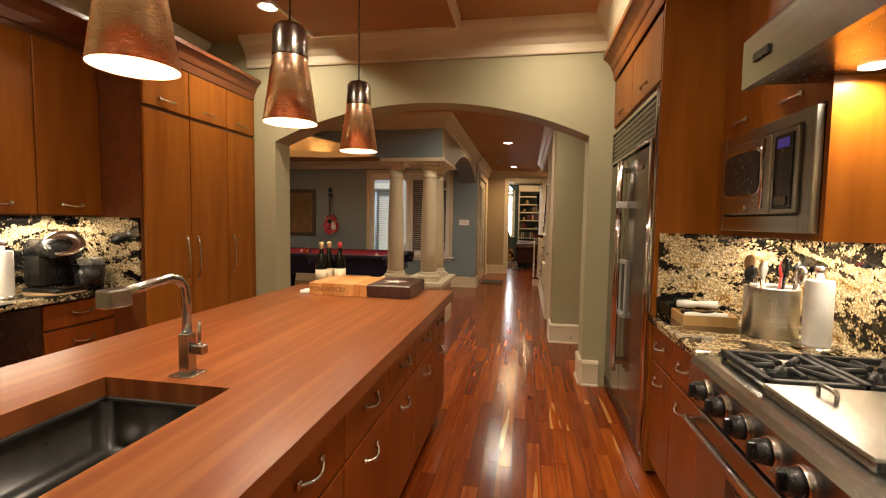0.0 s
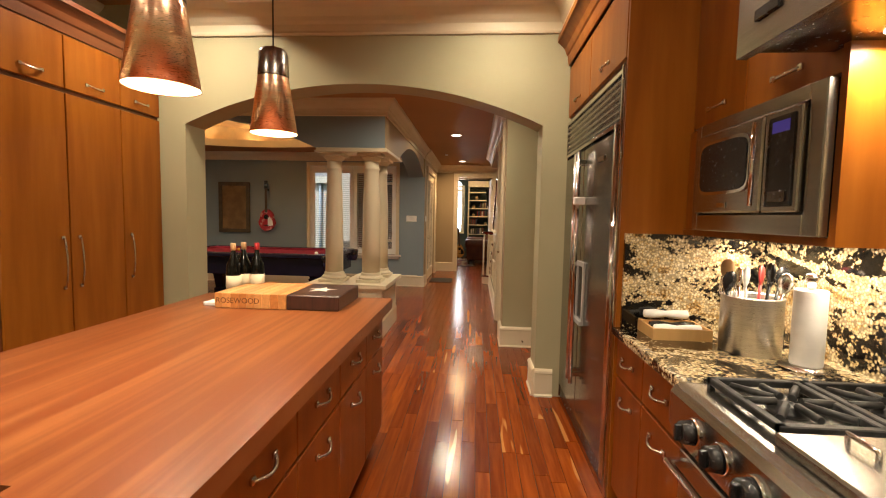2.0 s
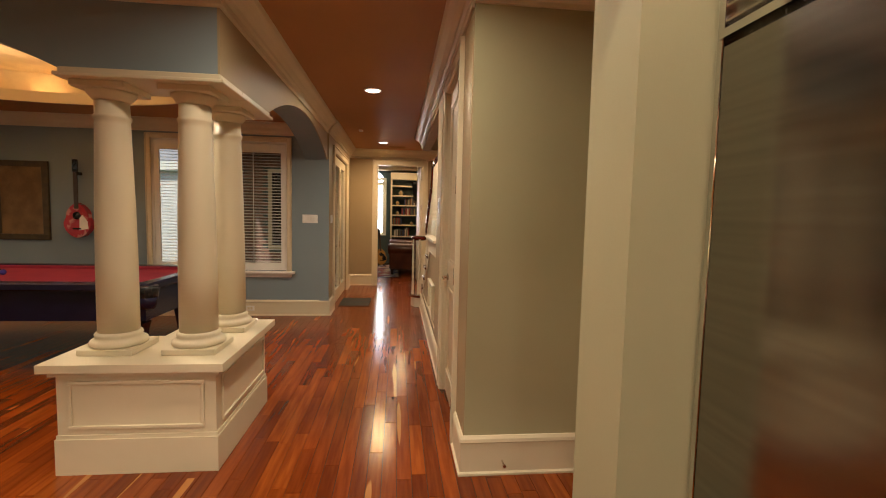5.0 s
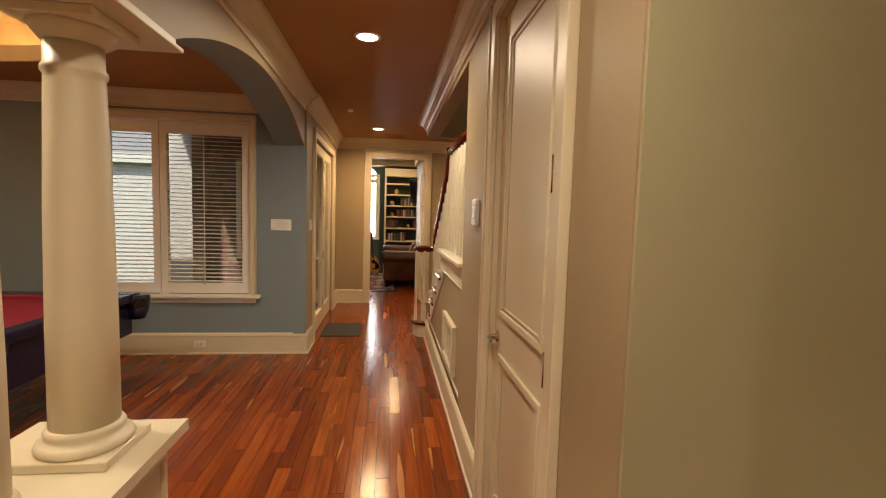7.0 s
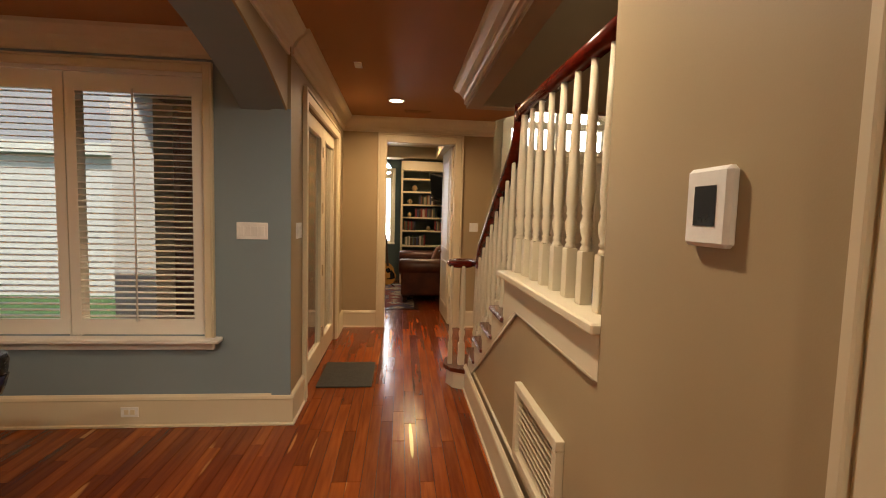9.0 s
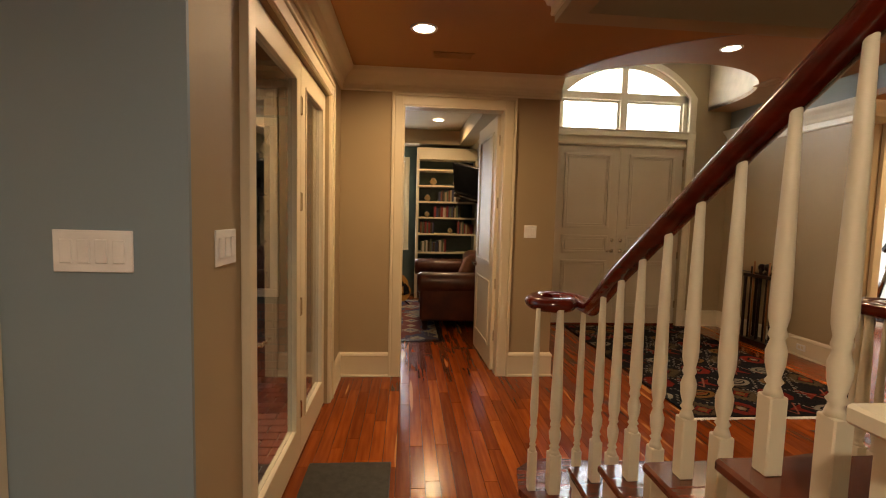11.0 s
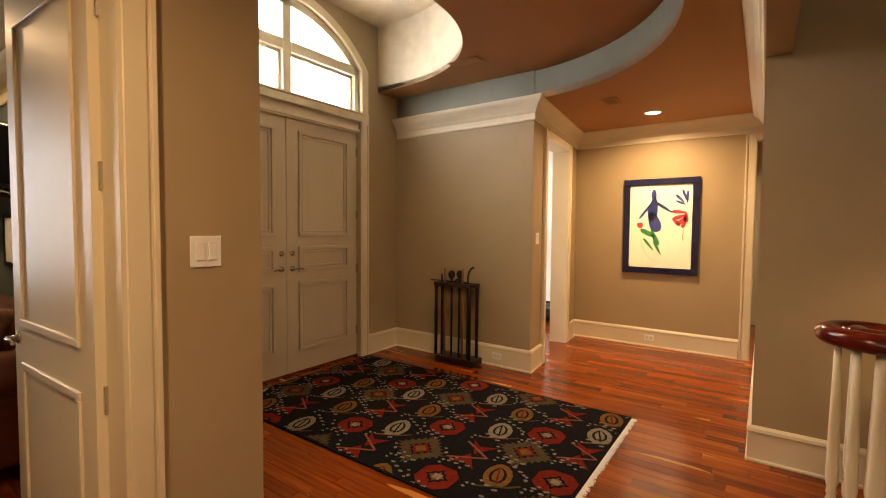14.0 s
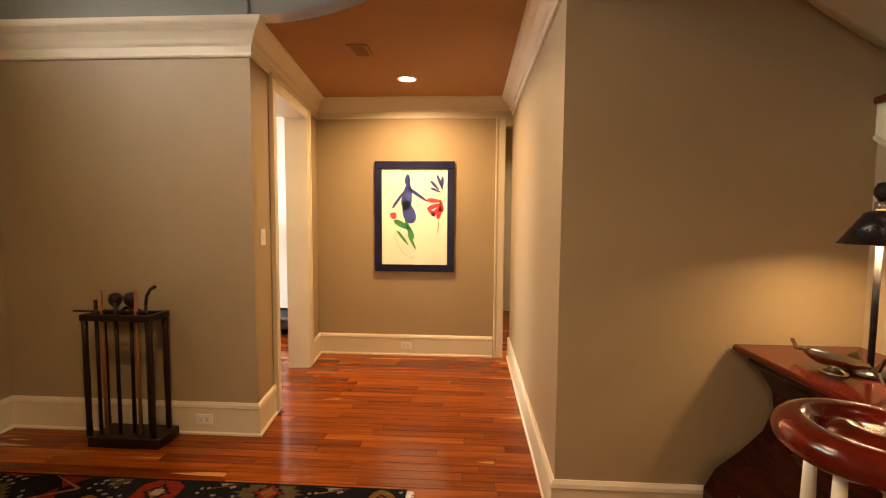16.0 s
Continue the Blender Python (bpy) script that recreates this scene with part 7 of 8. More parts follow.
art = thing("framed_print", "abstract cut-paper print in a navy frame lit from above", "picture", (6.0, 11.67, 1.5))
FX = 5.998
NV = material("navy_frame", (0.010, 0.012, 0.05), 0.25, scale=10, coat=0.3)
part("frame", mould_frame(bmesh.new(), "x", FX, -1, 11.24, 12.09, 0.92, 2.09, 0.075, 0.035), NV, art)
part("paper", boxes((FX - 0.012, FX - 0.004, 11.31, 12.02, 0.99, 2.02)), material("cream_print", (0.84, 0.78, 0.66), 0.5, scale=3, alt=(0.82, 0.76, 0.64)), art)
BL, RD, GN = material("blue_cutout", (0.012, 0.025, 0.20), 0.6), material("red_cutout", (0.55, 0.02, 0.05), 0.6), material("green_cutout", (0.02, 0.22, 0.06), 0.6)


def leaf(cy, cz, ln, wd, ang, mat, name="cut_shape"):
    """A plain lens-shaped piece of coloured paper."""
    pts = []
    for i in range(20):
        a = 2 * math.pi * i / 20
        u, v = ln / 2 * math.cos(a), wd / 2 * math.sin(a) * (1 - 0.3 * math.cos(a)) * (1.45 if mat is RD else 1.0)
        pts.append((cy - (u * math.cos(ang) - v * math.sin(ang)), cz + u * math.sin(ang) + v * math.cos(ang)))
    part(name, prism(bmesh.new(), pts, FX - 0.0145, FX - 0.0125, "x"), mat, art)


for a in ((11.74, 1.90, 0.12, 0.06, 1.57, BL), (11.745, 1.72, 0.30, 0.11, 1.45, BL), (11.73, 1.56, 0.26, 0.13, 1.9, BL), (11.83, 1.70, 0.26, 0.03, 0.95, BL), (11.63, 1.74, 0.26, 0.035, -0.6, BL),
          (11.89, 1.52, 0.07, 0.05, 0.8, RD), (11.80, 1.42, 0.20, 0.06, -0.5, GN), (11.72, 1.37, 0.22, 0.05, 2.0, GN), (11.79, 1.28, 0.20, 0.03, -0.9, GN), (11.69, 1.24, 0.20, 0.03, -1.1, GN),
          (11.45, 1.62, 0.15, 0.03, 0.3, RD), (11.43, 1.57, 0.15, 0.03, 0.8, RD), (11.46, 1.68, 0.15, 0.03, -0.1, RD), (11.40, 1.55, 0.14, 0.03, 1.3, RD), (11.49, 1.56, 0.13, 0.025, 2.3, RD), (11.38, 1.62, 0.14, 0.03, 1.7, RD),
          (11.45, 1.84, 0.14, 0.03, -0.8, BL), (11.40, 1.88, 0.15, 0.03, -1.2, BL), (11.37, 1.86, 0.15, 0.03, -1.6, BL), (11.44, 1.79, 0.12, 0.025, -0.4, BL), (11.41, 1.40, 0.15, 0.006, 1.5, GUNMETAL)):
    leaf(*a)
part("cut_shape", tube(bmesh.new(), [(FX - 0.0125, 11.87 - 0.2 * (1 - math.cos(a)), 1.34 - 0.27 * math.sin(a)) for a in [math.pi / 2 * i / 10 for i in range(11)]], 0.004, 6, 0.3), GUNMETAL, art)
pn = part("glazing", boxes((FX - 0.020, FX - 0.017, 11.31, 12.02, 0.99, 2.02)), GLASS, art)
pn.visible_shadow = False

# chest, lamp and dish under the upper flight
# chest body colour is darkened to hold the shade under the stairs
CHESTWOOD = material("shaded_red_chest", (0.035, 0.004, 0.002), 0.25, alt=(0.018, 0.0025, 0.0015), scale=4, stretch=(1, 6, 6), spec=0.2)
ch = thing("bombe_chest", "curved red-brown bombe chest of drawers under the stairs", "chest", (2.8, 9.5, 0))
prof = [(y, z * 1.045) for y, z in ((9.27, 0.0), (9.27, 0.86), (9.80, 0.86), (9.82, 0.845), (9.80, 0.83), (9.75, 0.79), (9.69, 0.70), (9.68, 0.62), (9.72, 0.52), (9.82, 0.42), (9.92, 0.34), (9.97, 0.25), (9.97, 0.17), (9.93, 0.09), (9.88, 0.04), (9.88, 0.0)) if z != 0.845]
bm = prism(bmesh.new(), prof, 2.36, 3.28, "x")
part("body", bm, CHESTWOOD, ch)
# top has a brighter red than the body, lamplight put into its colour
part("top", boxes((2.30, 3.345, 9.27, 9.84, 0.899, 0.928), bevel=0.008), material("lamplit_chest_top", (0.10, 0.010, 0.005), 0.16, alt=(0.07, 0.007, 0.004), scale=4, coat=0.1, spec=0.35), ch, "polished red top, coloured brighter for the lamplight on it")
for z, y in ((0.73, 9.70), (0.55, 9.71), (0.36, 9.90), (0.18, 9.97)):
    for x in (2.58, 3.04):
        part("drawer_pull", tube(bmesh.new(), [(x - 0.06, y, z), (x - 0.05, y + 0.025, z - 0.02), (x + 0.05, y + 0.025, z - 0.02), (x + 0.06, y, z)], 0.007, 8), GUNMETAL, ch, "dark metal drawer pull")
lp = thing("table_lamp", "black metal table lamp with a cone shade, lit, on the chest", "table lamp", (2.96, 9.55, 0.928))
part("foot", lathe(bmesh.new(), [(0.09, 0.928), (0.09, 0.938), (0.05, 0.950), (0.014, 0.96)], (2.96, 9.55, 0), 24), BLACK, lp)
part("stem", tube(bmesh.new(), [(2.96, 9.55, 0.95), (2.96, 9.55, 1.44)], 0.011, 10), IRON, lp)
part("shade", lathe(bmesh.new(), [(0.125, 1.42), (0.05, 1.535), (0.03, 1.545), (0.03, 1.543), (0.05, 1.530), (0.123, 1.42)], (2.96, 9.55, 0), 32), BLACK, lp, "black conical metal shade")
part("shade_inside", lathe(bmesh.new(), [(0.120, 1.421), (0.049, 1.528), (0.002, 1.532)], (2.96, 9.55, 0), 32), glow("lamp_inside", (1.0, 0.62, 0.25), 2.0), lp)
part("collar", lathe(bmesh.new(), [(0.022, 1.54), (0.024, 1.575), (0.016, 1.58)], (2.96, 9.55, 0), 16), NICKEL, lp)
part("finial", lathe(bmesh.new(), [(0.012, 1.58), (0.026, 1.60), (0.028, 1.62), (0.018, 1.645), (0.003, 1.65)], (2.96, 9.55, 0), 14), BLACK, lp)
SILVER = material("tarnished_silver", (0.45, 0.42, 0.34), 0.22, 1.0, scale=8)


def fish_dish(x1, y, size, label):
    """A long open dish shaped like a fish, tail up, on a small foot."""
    zt = 0.928
    dish = thing("fish_dish", label, "dish", (x1 - 0.22 * size, y, zt), "fish dishes")
    bm = bmesh.new()
    rings = []
    for i in range(15):
        s = i / 14
        w = size * (0.075 * math.sin(math.pi * min(1, s * 1.08)) ** 0.7 + 0.006)
        x = x1 - s * 0.46 * size
        rings.append([bm.verts.new((x, y + w * math.cos(a), zt + size * (0.075 + 0.03 * s) + (w * 0.75) * math.sin(a))) for a in [math.pi + math.pi * k / 10 for k in range(11)]])
    for a, b in zip(rings, rings[1:]):
        for k in range(10):
            bm.faces.new((a[k], a[k + 1], b[k + 1], b[k])).smooth = True
    part("bowl", bm, SILVER, dish)
    xt, zb = x1 - 0.44 * size, zt + 0.09 * size
    part("tail", prism(bmesh.new(), [(xt, zb), (xt - 0.07 * size, zb + 0.07 * size), (xt - 0.04 * size, zb), (xt - 0.07 * size, zb - 0.05 * size)], y - 0.005, y + 0.005, "y"), SILVER, dish)
    part("fin", prism(bmesh.new(), [(x1 - 0.20 * size, zb), (x1 - 0.27 * size, zb + 0.055 * size), (x1 - 0.28 * size, zb)], y - 0.078 * size, y - 0.072 * size, "y"), SILVER, dish)
    part("jaw", tube(bmesh.new(), [(x1 - 0.02, y, zb - 0.015), (x1 + 0.04, y, zb - 0.025), (x1 + 0.07, y, zb + 0.005)], 0.008, 8), SILVER, dish)
    part("foot", lathe(bmesh.new(), [(0.05, zt), (0.04, zt + 0.01), (0.02, zt + 0.02), (0.03 * size, zt + 0.045 * size)], (x1 - 0.23 * size, y, 0), 16), SILVER, dish)


fish_dish(3.12, 9.68, 0.72, "tarnished silver dish shaped like a fish on the chest")
fish_dish(2.80, 9.58, 0.85, "larger silver fish dish with a raised fin beside the lamp")

# ---- gym ----
tm = thing("treadmill", "black treadmill with grey uprights in the white room", "treadmill", (6.3, 13.5, 0))
part("deck", boxes((5.75, 7.2, 13.10, 13.85, 0.08, 0.19), bevel=0.02), BLACK, tm)
part("belt", boxes((5.8, 7.15, 13.22, 13.73, 0.19, 0.196)), IRON, tm)
for y in (13.15, 13.80):
    part("side_rail", boxes((5.75, 7.2, y - 0.05, y + 0.05, 0.17, 0.22), bevel=0.008), BLACK, tm)
    part("upright", tube(bmesh.new(), [(7.10, y, 0.15), (6.85, y, 1.15)], 0.035, 10), STEEL, tm, "grey steel upright")
    part("handrail", tube(bmesh.new(), [(6.85, y, 1.12), (6.45, y, 1.10)], 0.025, 10), BLACK, tm)
bm = boxes((-0.05, 0.05, -0.40, 0.40, -0.14, 0.14), bevel=0.03)
bmesh.ops.transform(bm, matrix=pose(6.9, 13.47, 1.24, 0, -30, 0), verts=bm.verts)
part("console", bm, BLACK, tm)
for x, y in ((5.8, 13.2), (5.8, 13.75), (7.1, 13.2), (7.1, 13.75)):
    part("foot", lathe(bmesh.new(), [(0.04, 0.0), (0.04, 0.06), (0.03, 0.09)], (x, y, 0), 12), BLACK, tm)

for o7 in tm.children:
    o7.matrix_parent_inverse = Matrix.Translation((-6.475, -13.475, 0))
tm.matrix_world = pose(6.98, 13.80, 0, 0, 0, 90)

# ---- office ----
bkc = thing("bookcase", "tall cream built-in bookcase with books and ornaments", "bookcase", (0.35, 16.4, 0))
BX0, BX1, BY0, BY1 = -0.20, 0.89, 16.22, 16.59
part("side", boxes((BX0, BX0 + 0.045, BY0, BY1, 0, 2.55)), CREAM, bkc)
part("side", boxes((BX1 - 0.045, BX1, BY0, BY1, 0, 2.55)), CREAM, bkc)
part("back", boxes((BX0, BX1, BY1 - 0.015, BY1, 0, 2.55)), TEAL, bkc)
part("cornice", sweep(bmesh.new(), [(BX1, BY0, 2.50), (BX0, BY0, 2.50), (BX0, BY1, 2.50)], [(0, 0), (-0.02, 0.0), (-0.03, 0.05), (-0.07, 0.11), (-0.08, 0.16), (0, 0.16)]), CREAM, bkc)
part("top", boxes((BX0, BX1, BY0, BY1, 2.46, 2.51)), CREAM, bkc)
SHELF = [0.12, 0.45, 0.80, 1.13, 1.42, 1.70, 1.98, 2.26]
for z in SHELF:
    part("shelf", boxes((BX0 + 0.045, BX1 - 0.045, BY0 + 0.01, BY1 - 0.015, z, z + 0.03)), CREAM, bkc)
br = random.Random(11)
BOOKS = [material("book_cloth", c, 0.6, scale=20) for c in ((0.22, 0.03, 0.03), (0.04, 0.05, 0.10), (0.35, 0.28, 0.18), (0.05, 0.03, 0.02), (0.10, 0.12, 0.07), (0.5, 0.45, 0.38), (0.18, 0.07, 0.03))]
for z, runs in ((1.13, ((-0.12, 0.12), (0.55, 0.80))), (1.42, ((0.12, 0.60),)), (1.70, ((0.20, 0.55),)), (0.80, ((-0.10, 0.35),)), (0.45, ((0.0, 0.6),))):
    for x0, x1 in runs:
        x = x0
        while x < x1:
            t = 0.018 + br.random() * 0.025
            hgt = 0.16 + br.random() * 0.07
            tagged(obj("book", boxes((x, x + t - 0.002, BY0 + 0.05, BY0 + 0.21, z + 0.03, z + 0.03 + hgt), bevel=0.002), br.choice(BOOKS)), "cloth-bound book standing on the bookcase shelf", "book", "shelf books")
            x += t
ORN = material("ornament_brass", (0.35, 0.25, 0.12), 0.35, scale=10)
for x, z, r in ((0.0, 1.42, 0.05), (0.42, 1.13, 0.05), (0.0, 1.70, 0.06), (0.1, 1.98, 0.07), (0.5, 1.98, 0.05)):
    tagged(obj("shelf_ornament", lathe(bmesh.new(), [(r * 0.6, z + 0.03), (r * 0.5, z + 0.04), (r, z + 0.03 + r), (r * 0.5, z + 0.03 + 1.7 * r), (r * 0.2, z + 0.03 + 2 * r)], (x, BY0 + 0.14, 0), 16), ORN), "small round ornament on the bookcase shelf", "ornament", "shelf ornaments")
tv = thing("wall_television", "flat black television on a tilted wall arm", "television", (0.75, 15.2, 2.05))
bm = boxes((-0.03, 0.03, -0.36, 0.36, -0.27, 0.27), bevel=0.008)
part("screen_case", bm, BLACK, tv)
part("screen", boxes((-0.032, -0.0302, -0.34, 0.34, -0.22, 0.25)), material("dark_glass_screen", (0.008, 0.008, 0.009), 0.08, scale=5), tv)
part("arm", boxes((0.03, 0.30, -0.04, 0.04, -0.05, 0.05), bevel=0.006), GUNMETAL, tv)
part("soundbar", boxes((-0.06, 0.02, -0.35, 0.35, -0.34, -0.28), bevel=0.01), GUNMETAL, tv)
for o5 in tv.children:
    o5.matrix_parent_inverse = Matrix()
tv.matrix_world = pose(0.68, 15.75, 2.06, 14, -20, 38)
pf = thing("small_picture", "dark framed picture on the teal office wall", "picture", (0.895, 15.7, 1.3))
part("frame", mould_frame(bmesh.new(), "x", 0.899, -1, 15.55, 15.95, 1.10, 1.55, 0.04, 0.02), BLACK, pf)
part("print", boxes((0.886, 0.892, 15.59, 15.91, 1.14, 1.51)), PAPER, pf)

sofa = thing("leather_sofa", "brown leather sofa with rolled arms and turned feet", "sofa", (0.4, 14.8, 0))
part("base", boxes((-0.14, 0.84, 13.92, 15.80, 0.16, 0.40), bevel=0.04), LEATHER, sofa)
for y0, y1 in ((14.12, 14.86), (14.87, 15.60)):
    bm = boxes((-0.18, 0.62, y0, y1, 0.38, 0.56), bevel=0.06)
    part("seat_cushion", bm, LEATHER, sofa, smooth=True)
part("backrest", boxes((0.58, 0.86, 13.98, 15.74, 0.36, 0.92), bevel=0.08), LEATHER, sofa, smooth=True)
for y in (13.98, 15.74):
    bm = lathe(bmesh.new(), [(0.02, -0.215), (0.12, -0.205), (0.14, -0.15), (0.14, 0.75), (0.13, 0.84)], (0, y, 0.62), 20, "x")
    bmesh.ops.scale(bm, vec=(1, 1, 1), verts=bm.verts)
    part("arm_roll", bm, LEATHER, sofa)
    part("arm_panel", boxes((-0.17, 0.84, y - 0.11, y + 0.11, 0.14, 0.62), bevel=0.03), LEATHER, sofa)
for x in (-0.10, 0.78):
    for y in (13.98, 15.74):
        part("foot", lathe(bmesh.new(), [(0.025, 0.0), (0.045, 0.03), (0.03, 0.07), (0.05, 0.12), (0.05, 0.17)], (x, y, 0), 14), DW, sofa)
bm = boxes((-0.20, 0.20, -0.07, 0.07, -0.20, 0.20), bevel=0.06)
bmesh.ops.transform(bm, matrix=pose(0.50, 14.32, 0.76, 20, 10, 60), verts=bm.verts)
tagged(obj("throw_pillow", bm, material("tan_pillow", (0.30, 0.13, 0.07), 0.8, scale=14, alt=(0.22, 0.09, 0.05), bump=0.2), smooth=True), "tan fabric pillow leaning on the leather sofa", "pillow")
orug = thing("office_rug", "faded patterned office rug with a dark border", "rug", (-0.6, 14.8, 0))
part("rug_field", boxes((-2.2, 0.05, 13.50, 16.0, 0.001, 0.010), bevel=0.003), rug_material("office_wool", 3.4, [(0.0, (0.26, 0.06, 0.045)), (0.16, (0.40, 0.33, 0.22)), (0.30, (0.06, 0.07, 0.12)), (0.40, (0.36, 0.29, 0.19)), (0.6, (0.16, 0.05, 0.04))], [(0.0, (0.05, 0.06, 0.10)), (0.14, (0.40, 0.33, 0.23)), (0.36, (0.20, 0.05, 0.04)), (0.44, (0.34, 0.28, 0.19)), (0.7, (0.08, 0.07, 0.10))], (0.30, 0.27, 0.22)), orug)
part("border", boxes((0.05, 0.11, 13.44, 16.0, 0.001, 0.011), (-2.2, 0.05, 13.44, 13.50, 0.001, 0.011)), BLACK, orug)
guitar("acoustic_guitar", "spruce-topped acoustic guitar leaning beside the office window", pose(-0.42, 15.55, 0.06, -14, 0, 25), material("spruce_top", (0.50, 0.26, 0.07), 0.25, coat=0.4), True, BLACK)
gs = tagged(obj("guitar_stand", tube(tube(bmesh.new(), [(-0.55, 15.50, 0.012), (-0.42, 15.62, 0.10), (-0.29, 15.55, 0.012)], 0.012, 8), [(-0.42, 15.62, 0.10), (-0.46, 15.78, 0.012)], 0.012, 8), BLACK), "black tubular guitar stand on the office floor", "stand")
# ---- small kitchen things ----
km = thing("coffee_maker", "black and silver pod coffee maker on the granite counter", "coffee maker", (-2.96, 2.56, 0.915))
KX, KY = 0.19, 0.12


def kbox(x0, x1, y0, y1, z0, z1, bevel):
    return boxes((x0 + KX, x1 + KX, y0 + KY, y1 + KY, z0, z1), bevel=bevel)


part("base", kbox(-3.30, -3.02, 2.32, 2.54, 0.915, 0.945, 0.01), BLACK, km)
part("column", kbox(-3.30, -3.14, 2.33, 2.53, 0.945, 1.20, 0.02), BLACK, km)
part("head", kbox(-3.30, -3.02, 2.32, 2.54, 1.13, 1.26, 0.035), BLACK, km, smooth=True)
bm = lathe(bmesh.new(), [(0.062, 0.0), (0.098, 0.004), (0.104, 0.014), (0.098, 0.022), (0.070, 0.024), (0.062, 0.016)], (0, 0, 0), 32)
bmesh.ops.scale(bm, vec=(1.0, 1.05, 1), verts=bm.verts)
bmesh.ops.transform(bm, matrix=pose(-3.065 + KX, 2.42 + KY, 1.225, 0, 48, -38), verts=bm.verts)
part("chrome_ring", bm, NICKEL, km, "silver oval trim round the display")
bm = lathe(bmesh.new(), [(0.063, 0.0), (0.063, 0.012), (0.002, 0.013)], (0, 0, 0), 24)
bmesh.ops.transform(bm, matrix=pose(-3.065 + KX, 2.42 + KY, 1.225, 0, 48, -38), verts=bm.verts)
part("display", bm, BLACK, km)
part("drip_tray", kbox(-3.14, -3.0, 2.35, 2.49, 0.945, 0.958, 0.003), GUNMETAL, km)
part("water_tank", kbox(-3.29, -3.15, 2.525, 2.58, 0.935, 1.19, 0.01), BLACK, km)
tagged(obj("cork_mat", lathe(bmesh.new(), [(0.17, 0.9155), (0.17, 0.917), (0.001, 0.9172)], (-2.94, 2.52, 0), 32), material("cork_round", (0.40, 0.26, 0.13), 0.8, scale=30, bump=0.3)), "round cork mat on the granite counter", "mat")
bk2 = thing("pod_bucket", "black bucket heaped with white coffee pods", "bucket", (-2.85, 2.68, 0.915))
part("bucket", lathe(bmesh.new(), [(0.076, 0.915), (0.092, 1.085), (0.086, 1.085), (0.070, 0.93)], (-2.85, 2.68, 0), 24), BLACK, bk2)
kr = random.Random(5)
for i in range(16):
    x, y, z = -2.85 + kr.uniform(-0.055, 0.055), 2.68 + kr.uniform(-0.055, 0.055), 1.065 + kr.uniform(0, 0.035)
    part("coffee_pod", lathe(bmesh.new(), [(0.015, 0), (0.02, 0.03), (0.024, 0.032), (0.002, 0.034)], (x, y, z), 12), PAPER, bk2)
def paper_towel(x, y, base):
    p = thing("paper_towel_holder", "white paper towel roll on an upright holder", "paper towel", (x, y, 0.915), "paper towels")
    part("foot", lathe(bmesh.new(), [(0.085, 0.915), (0.085, 0.925), (0.02, 0.93)], (x, y, 0), 28), base, p)
    part("roll", lathe(bmesh.new(), [(0.02, 0.93), (0.048, 0.93), (0.050, 0.935), (0.050, 1.195), (0.048, 1.20), (0.02, 1.20)], (x, y, 0), 28), PAPER, p)
    part("finial", lathe(bmesh.new(), [(0.012, 1.20), (0.016, 1.23), (0.022, 1.24), (0.018, 1.255), (0.004, 1.258)], (x, y, 0), 14), NICKEL, p)
paper_towel(-3.0, 2.27, NICKEL)
paper_towel(1.27, 2.20, NICKEL)
for y in (2.10, 2.42):
    o6 = thing("wall_outlet", "black electrical outlet on the granite splashback", "outlet", (-3.12, y, 1.12), "splashback outlets")
    part("plate", boxes((-3.12, -3.114, y - 0.04, y + 0.04, 1.06, 1.18), bevel=0.002), BLACK, o6)
    part("socket", boxes((-3.114, -3.111, y - 0.016, y + 0.016, 1.08, 1.16), bevel=0.002), GUNMETAL, o6)
tagged(obj("power_cord", tube(bmesh.new(), [(-3.11, 2.42, 1.10), (-3.07, 2.43, 1.08), (-3.06, 2.44, 1.0), (-3.08, 2.45, 0.96), (-3.08, 2.47, 0.96)], 0.005, 8), BLACK), "black power cord from the outlet to the coffee maker", "cord")
pot = thing("utensil_pot", "tall polished steel pot holding kitchen utensils", "pot", (1.19, 2.40, 0.915))
part("pot_body", lathe(bmesh.new(), [(0.104, 0.915), (0.108, 0.92), (0.108, 1.135), (0.111, 1.14), (0.106, 1.143), (0.102, 1.135), (0.102, 0.93)], (1.19, 2.40, 0), 36), material("pot_steel", (0.62, 0.60, 0.56), 0.28, 1.0, scale=3, stretch=(1, 1, 40)), pot)
U = random.Random(9)
UM = [BLACK, material("red_silicone", (0.45, 0.03, 0.03), 0.4), NICKEL, material("beech_spoon", (0.45, 0.27, 0.12), 0.6), BLACK, PAPER, BLACK, NICKEL]
for i, m_ in enumerate(UM):
    a = 2 * math.pi * i / len(UM)
    x, y = 1.19 + 0.05 * math.cos(a), 2.40 + 0.05 * math.sin(a)
    ex, ey, ez = x + 0.05 * math.cos(a), y + 0.05 * math.sin(a), 1.16 + 0.05 * U.random()
    ut = thing("kitchen_utensil", "kitchen utensil standing in the steel pot", "utensil", (x, y, 0.95), "utensils")
    part("shank", tube(bmesh.new(), [(x, y, 0.94), (ex, ey, ez)], 0.006, 8), m_, ut)
    bm = lathe(bmesh.new(), [(0.004, -0.01), (0.022, 0.02), (0.028, 0.045), (0.02, 0.07), (0.003, 0.08)], (0, 0, 0), 14)
    bmesh.ops.scale(bm, vec=(1, 0.4, 1), verts=bm.verts)
    bmesh.ops.transform(bm, matrix=pose(ex, ey, ez, 0, 12 * math.cos(a), math.degrees(a)), verts=bm.verts)
    part("blade", bm, m_, ut)
wk = thing("wire_whisk", "steel balloon whisk standing in the pot", "whisk", (1.12, 2.43, 0.95))
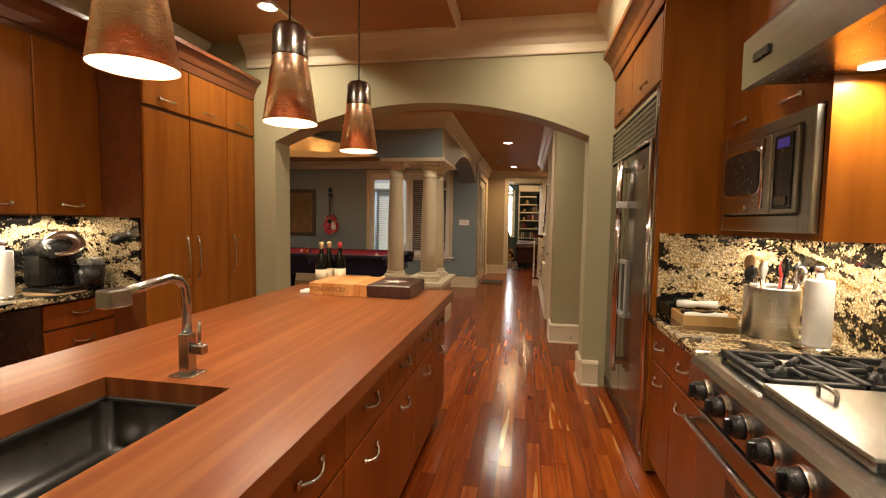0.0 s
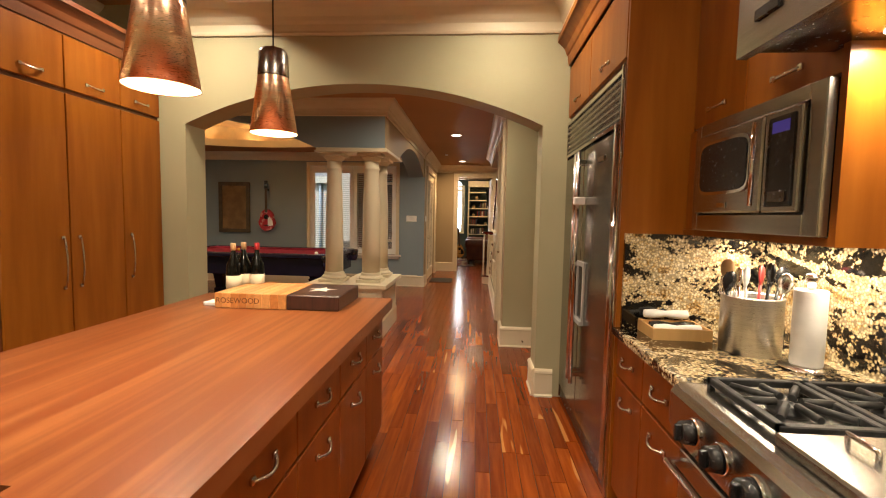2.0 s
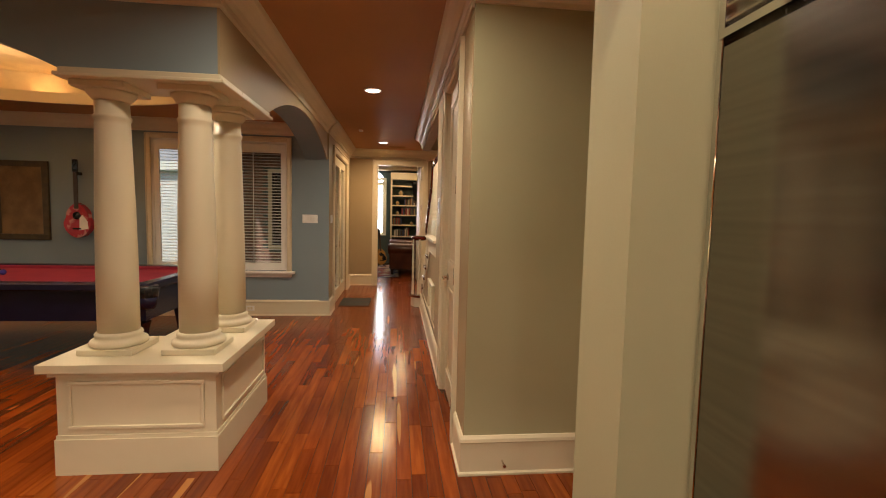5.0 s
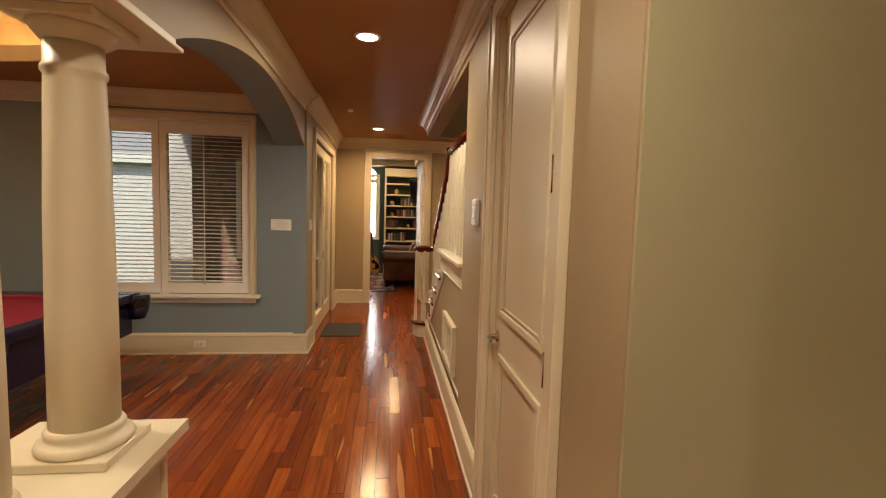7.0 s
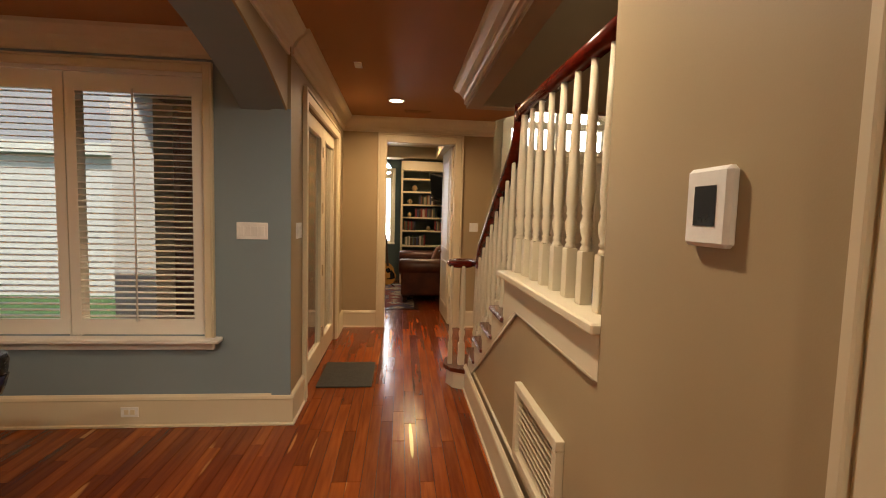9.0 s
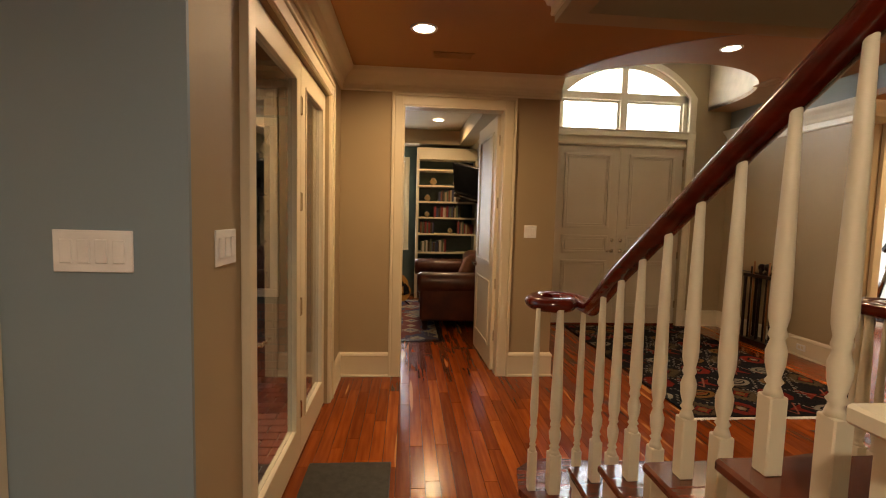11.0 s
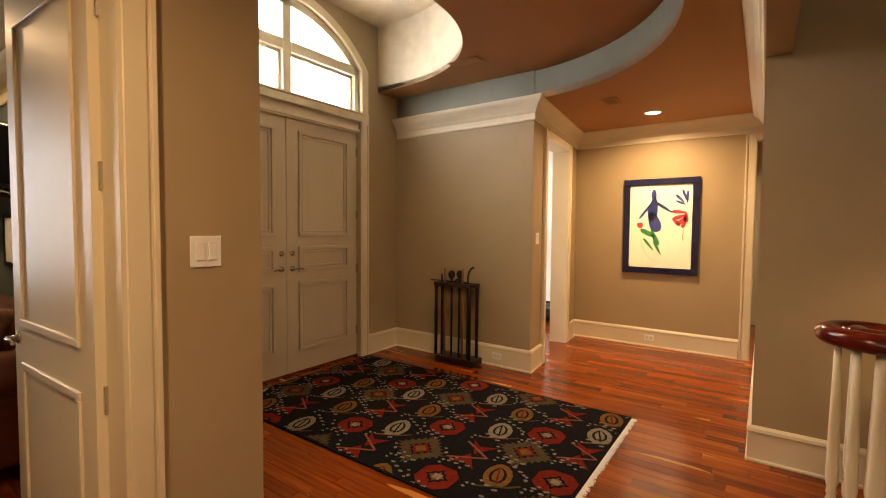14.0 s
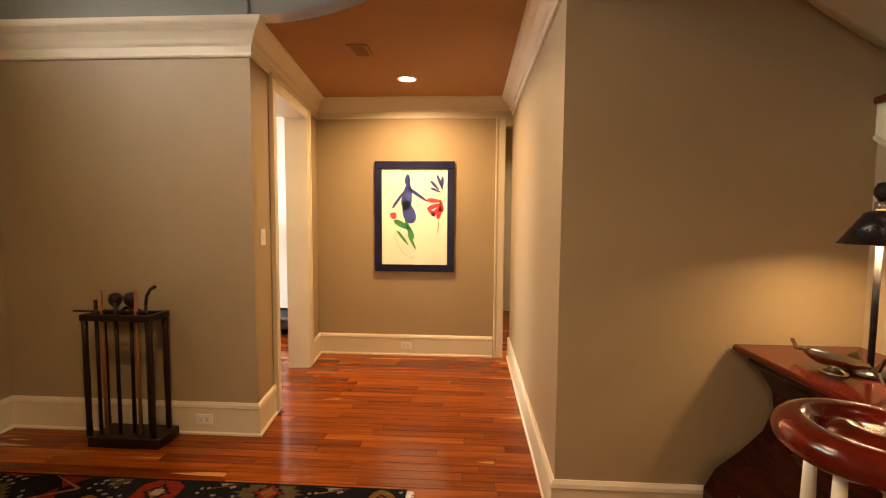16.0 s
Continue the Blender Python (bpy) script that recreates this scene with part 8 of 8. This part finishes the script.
bm = tube(bmesh.new(), [(1.14, 2.43, 0.95), (1.12, 2.45, 1.10)], 0.006, 8)
for k in range(5):
    a = math.pi * k / 5
    tube(bm, [(1.12 + 0.03 * math.sin(s) * math.cos(a), 2.45 + 0.03 * math.sin(s) * math.sin(a), 1.16 - 0.06 * math.cos(s)) for s in [2 * math.pi * i / 16 for i in range(17)]], 0.0016, 5)
part("wires", bm, CHROME, wk)
tr = thing("wooden_tray", "pale wooden tray holding salt and pepper mills", "tray", (0.98, 2.60, 0.915))
WD = material("bamboo", (0.55, 0.33, 0.12), 0.5, stretch=(8, 1, 1), scale=4)
part("tray_floor", boxes((0.87, 1.10, 2.53, 2.70, 0.915, 0.925)), WD, tr)
part("tray_side", boxes((0.87, 1.10, 2.52, 2.53, 0.915, 0.965)), WD, tr)
part("tray_side", boxes((0.87, 1.10, 2.70, 2.71, 0.915, 0.965)), WD, tr)
part("tray_side", boxes((0.86, 0.87, 2.52, 2.71, 0.915, 0.965)), WD, tr)
part("tray_side", boxes((1.10, 1.11, 2.52, 2.71, 0.915, 0.965)), WD, tr)
for k, (mm, z, y) in enumerate(((PAPER, 0.955, 2.57), (BLACK, 0.955, 2.63), (PAPER, 0.995, 2.70))):
    ml = thing("pepper_mill", "slim mill lying in the wooden tray", "mill", (0.98, y, z), "mills")
    part("mill_body", lathe(bmesh.new(), [(0.004, -0.10), (0.018, -0.095), (0.022, -0.05), (0.015, 0.0), (0.021, 0.05), (0.02, 0.10), (0.004, 0.105)], (0.98, y, z), 14, "x"), mm, ml)
tagged(obj("name_card", boxes((-1.42, -1.345, 2.90, 2.99, 0.9155, 0.935), bevel=0.003), PAPER), "small white folded card beside the chopping board", "card")
txt = bpy.data.curves.new("lettering", "FONT")
txt.body, txt.size, txt.extrude, txt.align_x, txt.align_y = "ROSEWOOD", 0.042, 0.0006, "CENTER", "CENTER"
txt.materials.append(material("burnt_letter", (0.16, 0.06, 0.02), 0.6))
t_ob = new("lettering", txt)
t_ob.parent = board
t_ob.matrix_parent_inverse = board.matrix_world.inverted()
t_ob.matrix_basis = pose(-1.20, 2.8592, 0.956, 90, 0, 0)
# ---- floor: planks laid along the hall ----
structure("ground", boxes((-400, 400, -400, 400, -0.30, -0.22)), GRASS)
ROOMS = [(-3.2, 1.5, -2.7, 4.2), (-6.15, 1.15, 4.2, 9.6), (1.15, 1.5, 4.2, 5.6), (-1.05, 3.5, 9.6, 12.5), (3.5, 6.05, 10.55, 12.5), (-3.05, 0.95, 12.4, 16.65), (0.95, 4.1, 12.4, 14.4), (4.1, 7.35, 12.4, 17.4), (6.0, 8.4, 9.0, 12.45), (0.4, 3.5, 7.5, 9.6)]


def spans(x):
    """Stretches of floor along y at x, with touching rooms run together."""
    out = []
    for c, d in sorted((c, d) for a, b, c, d in ROOMS if a - 0.05 < x < b + 0.05):
        if out and c <= out[-1][1] + 0.01:
            out[-1][1] = max(d, out[-1][1])
        else:
            out.append([c, d])
    return out


floor = structure("floor", boxes((-3.3, 1.6, -2.75, 4.3, -0.06, -0.004), (-6.3, 1.6, 4.3, 9.7, -0.06, -0.004), (1.6, 3.5, 7.4, 9.7, -0.06, -0.004), (-1.08, 3.5, 9.7, 12.45, -0.06, -0.004), (3.5, 6.0, 10.52, 12.45, -0.06, -0.004), (6.0, 8.5, 8.9, 12.45, -0.06, -0.004), (-3.1, 7.4, 12.45, 17.5, -0.06, -0.004)), GAP, "reddish cherry plank floor with a glossy finish")
PW = 0.083
rng = random.Random(7)
LENGTHS = [0.45, 0.6, 0.78, 0.95, 1.15, 1.4]


def plank_faces(x0, x1, y0, y1):
    g, c = 0.0007, 0.0012
    v = [(x0 + g, y0 + g, -0.004), (x1 - g, y0 + g, -0.004), (x1 - g, y1 - g, -0.004), (x0 + g, y1 - g, -0.004),
         (x0 + g + c, y0 + g + c, 0), (x1 - g - c, y0 + g + c, 0), (x1 - g - c, y1 - g - c, 0), (x0 + g + c, y1 - g - c, 0)]
    f = [(4, 5, 6, 7), (0, 1, 5, 4), (1, 2, 6, 5), (2, 3, 7, 6), (3, 0, 4, 7)]
    return v, f


plank_mesh = {}
for ln in LENGTHS:
    v, f = plank_faces(-PW / 2, PW / 2, -ln / 2, ln / 2)
    me = bpy.data.meshes.new("plank")
    me.from_pydata(v, [], f)
    me.materials.append(PLANK)
    plank_mesh[ln] = me
verts, faces, singles = [], [], 0
ncol = int((8.4 + 6.2) / PW)
for i in range(ncol):
    xa = -6.2 + i * PW
    y = -2.7 - rng.random() * 0.6
    laid = spans(xa + PW / 2)
    while y < 17.4:
        ln = rng.choice(LENGTHS)
        xc, yc = xa + PW / 2, y + ln / 2
        cuts = [(max(y, c), min(y + ln, d)) for c, d in laid if min(y + ln, d) - max(y, c) > 0.02]
        if -0.95 < xc < 0.75 and 0.9 < yc < 12.0 and singles < 300:
            p = new("plank", plank_mesh[ln])
            p.location = (xc, yc, 0)
            p.parent = floor
            singles += 1
        else:
            for ya, yb in cuts:
                v, f = plank_faces(xa, xa + PW, ya, yb)
                n0 = len(verts)
                verts += v
                faces += [tuple(n0 + q for q in face) for face in f]
        y += ln
me = bpy.data.meshes.new("planks")
me.from_pydata(verts, [], faces)
me.materials.append(PLANK)
rest = new("planks", me)
rest.parent = floor
tagged(rest, "reddish cherry floor planks", kind="stuff")
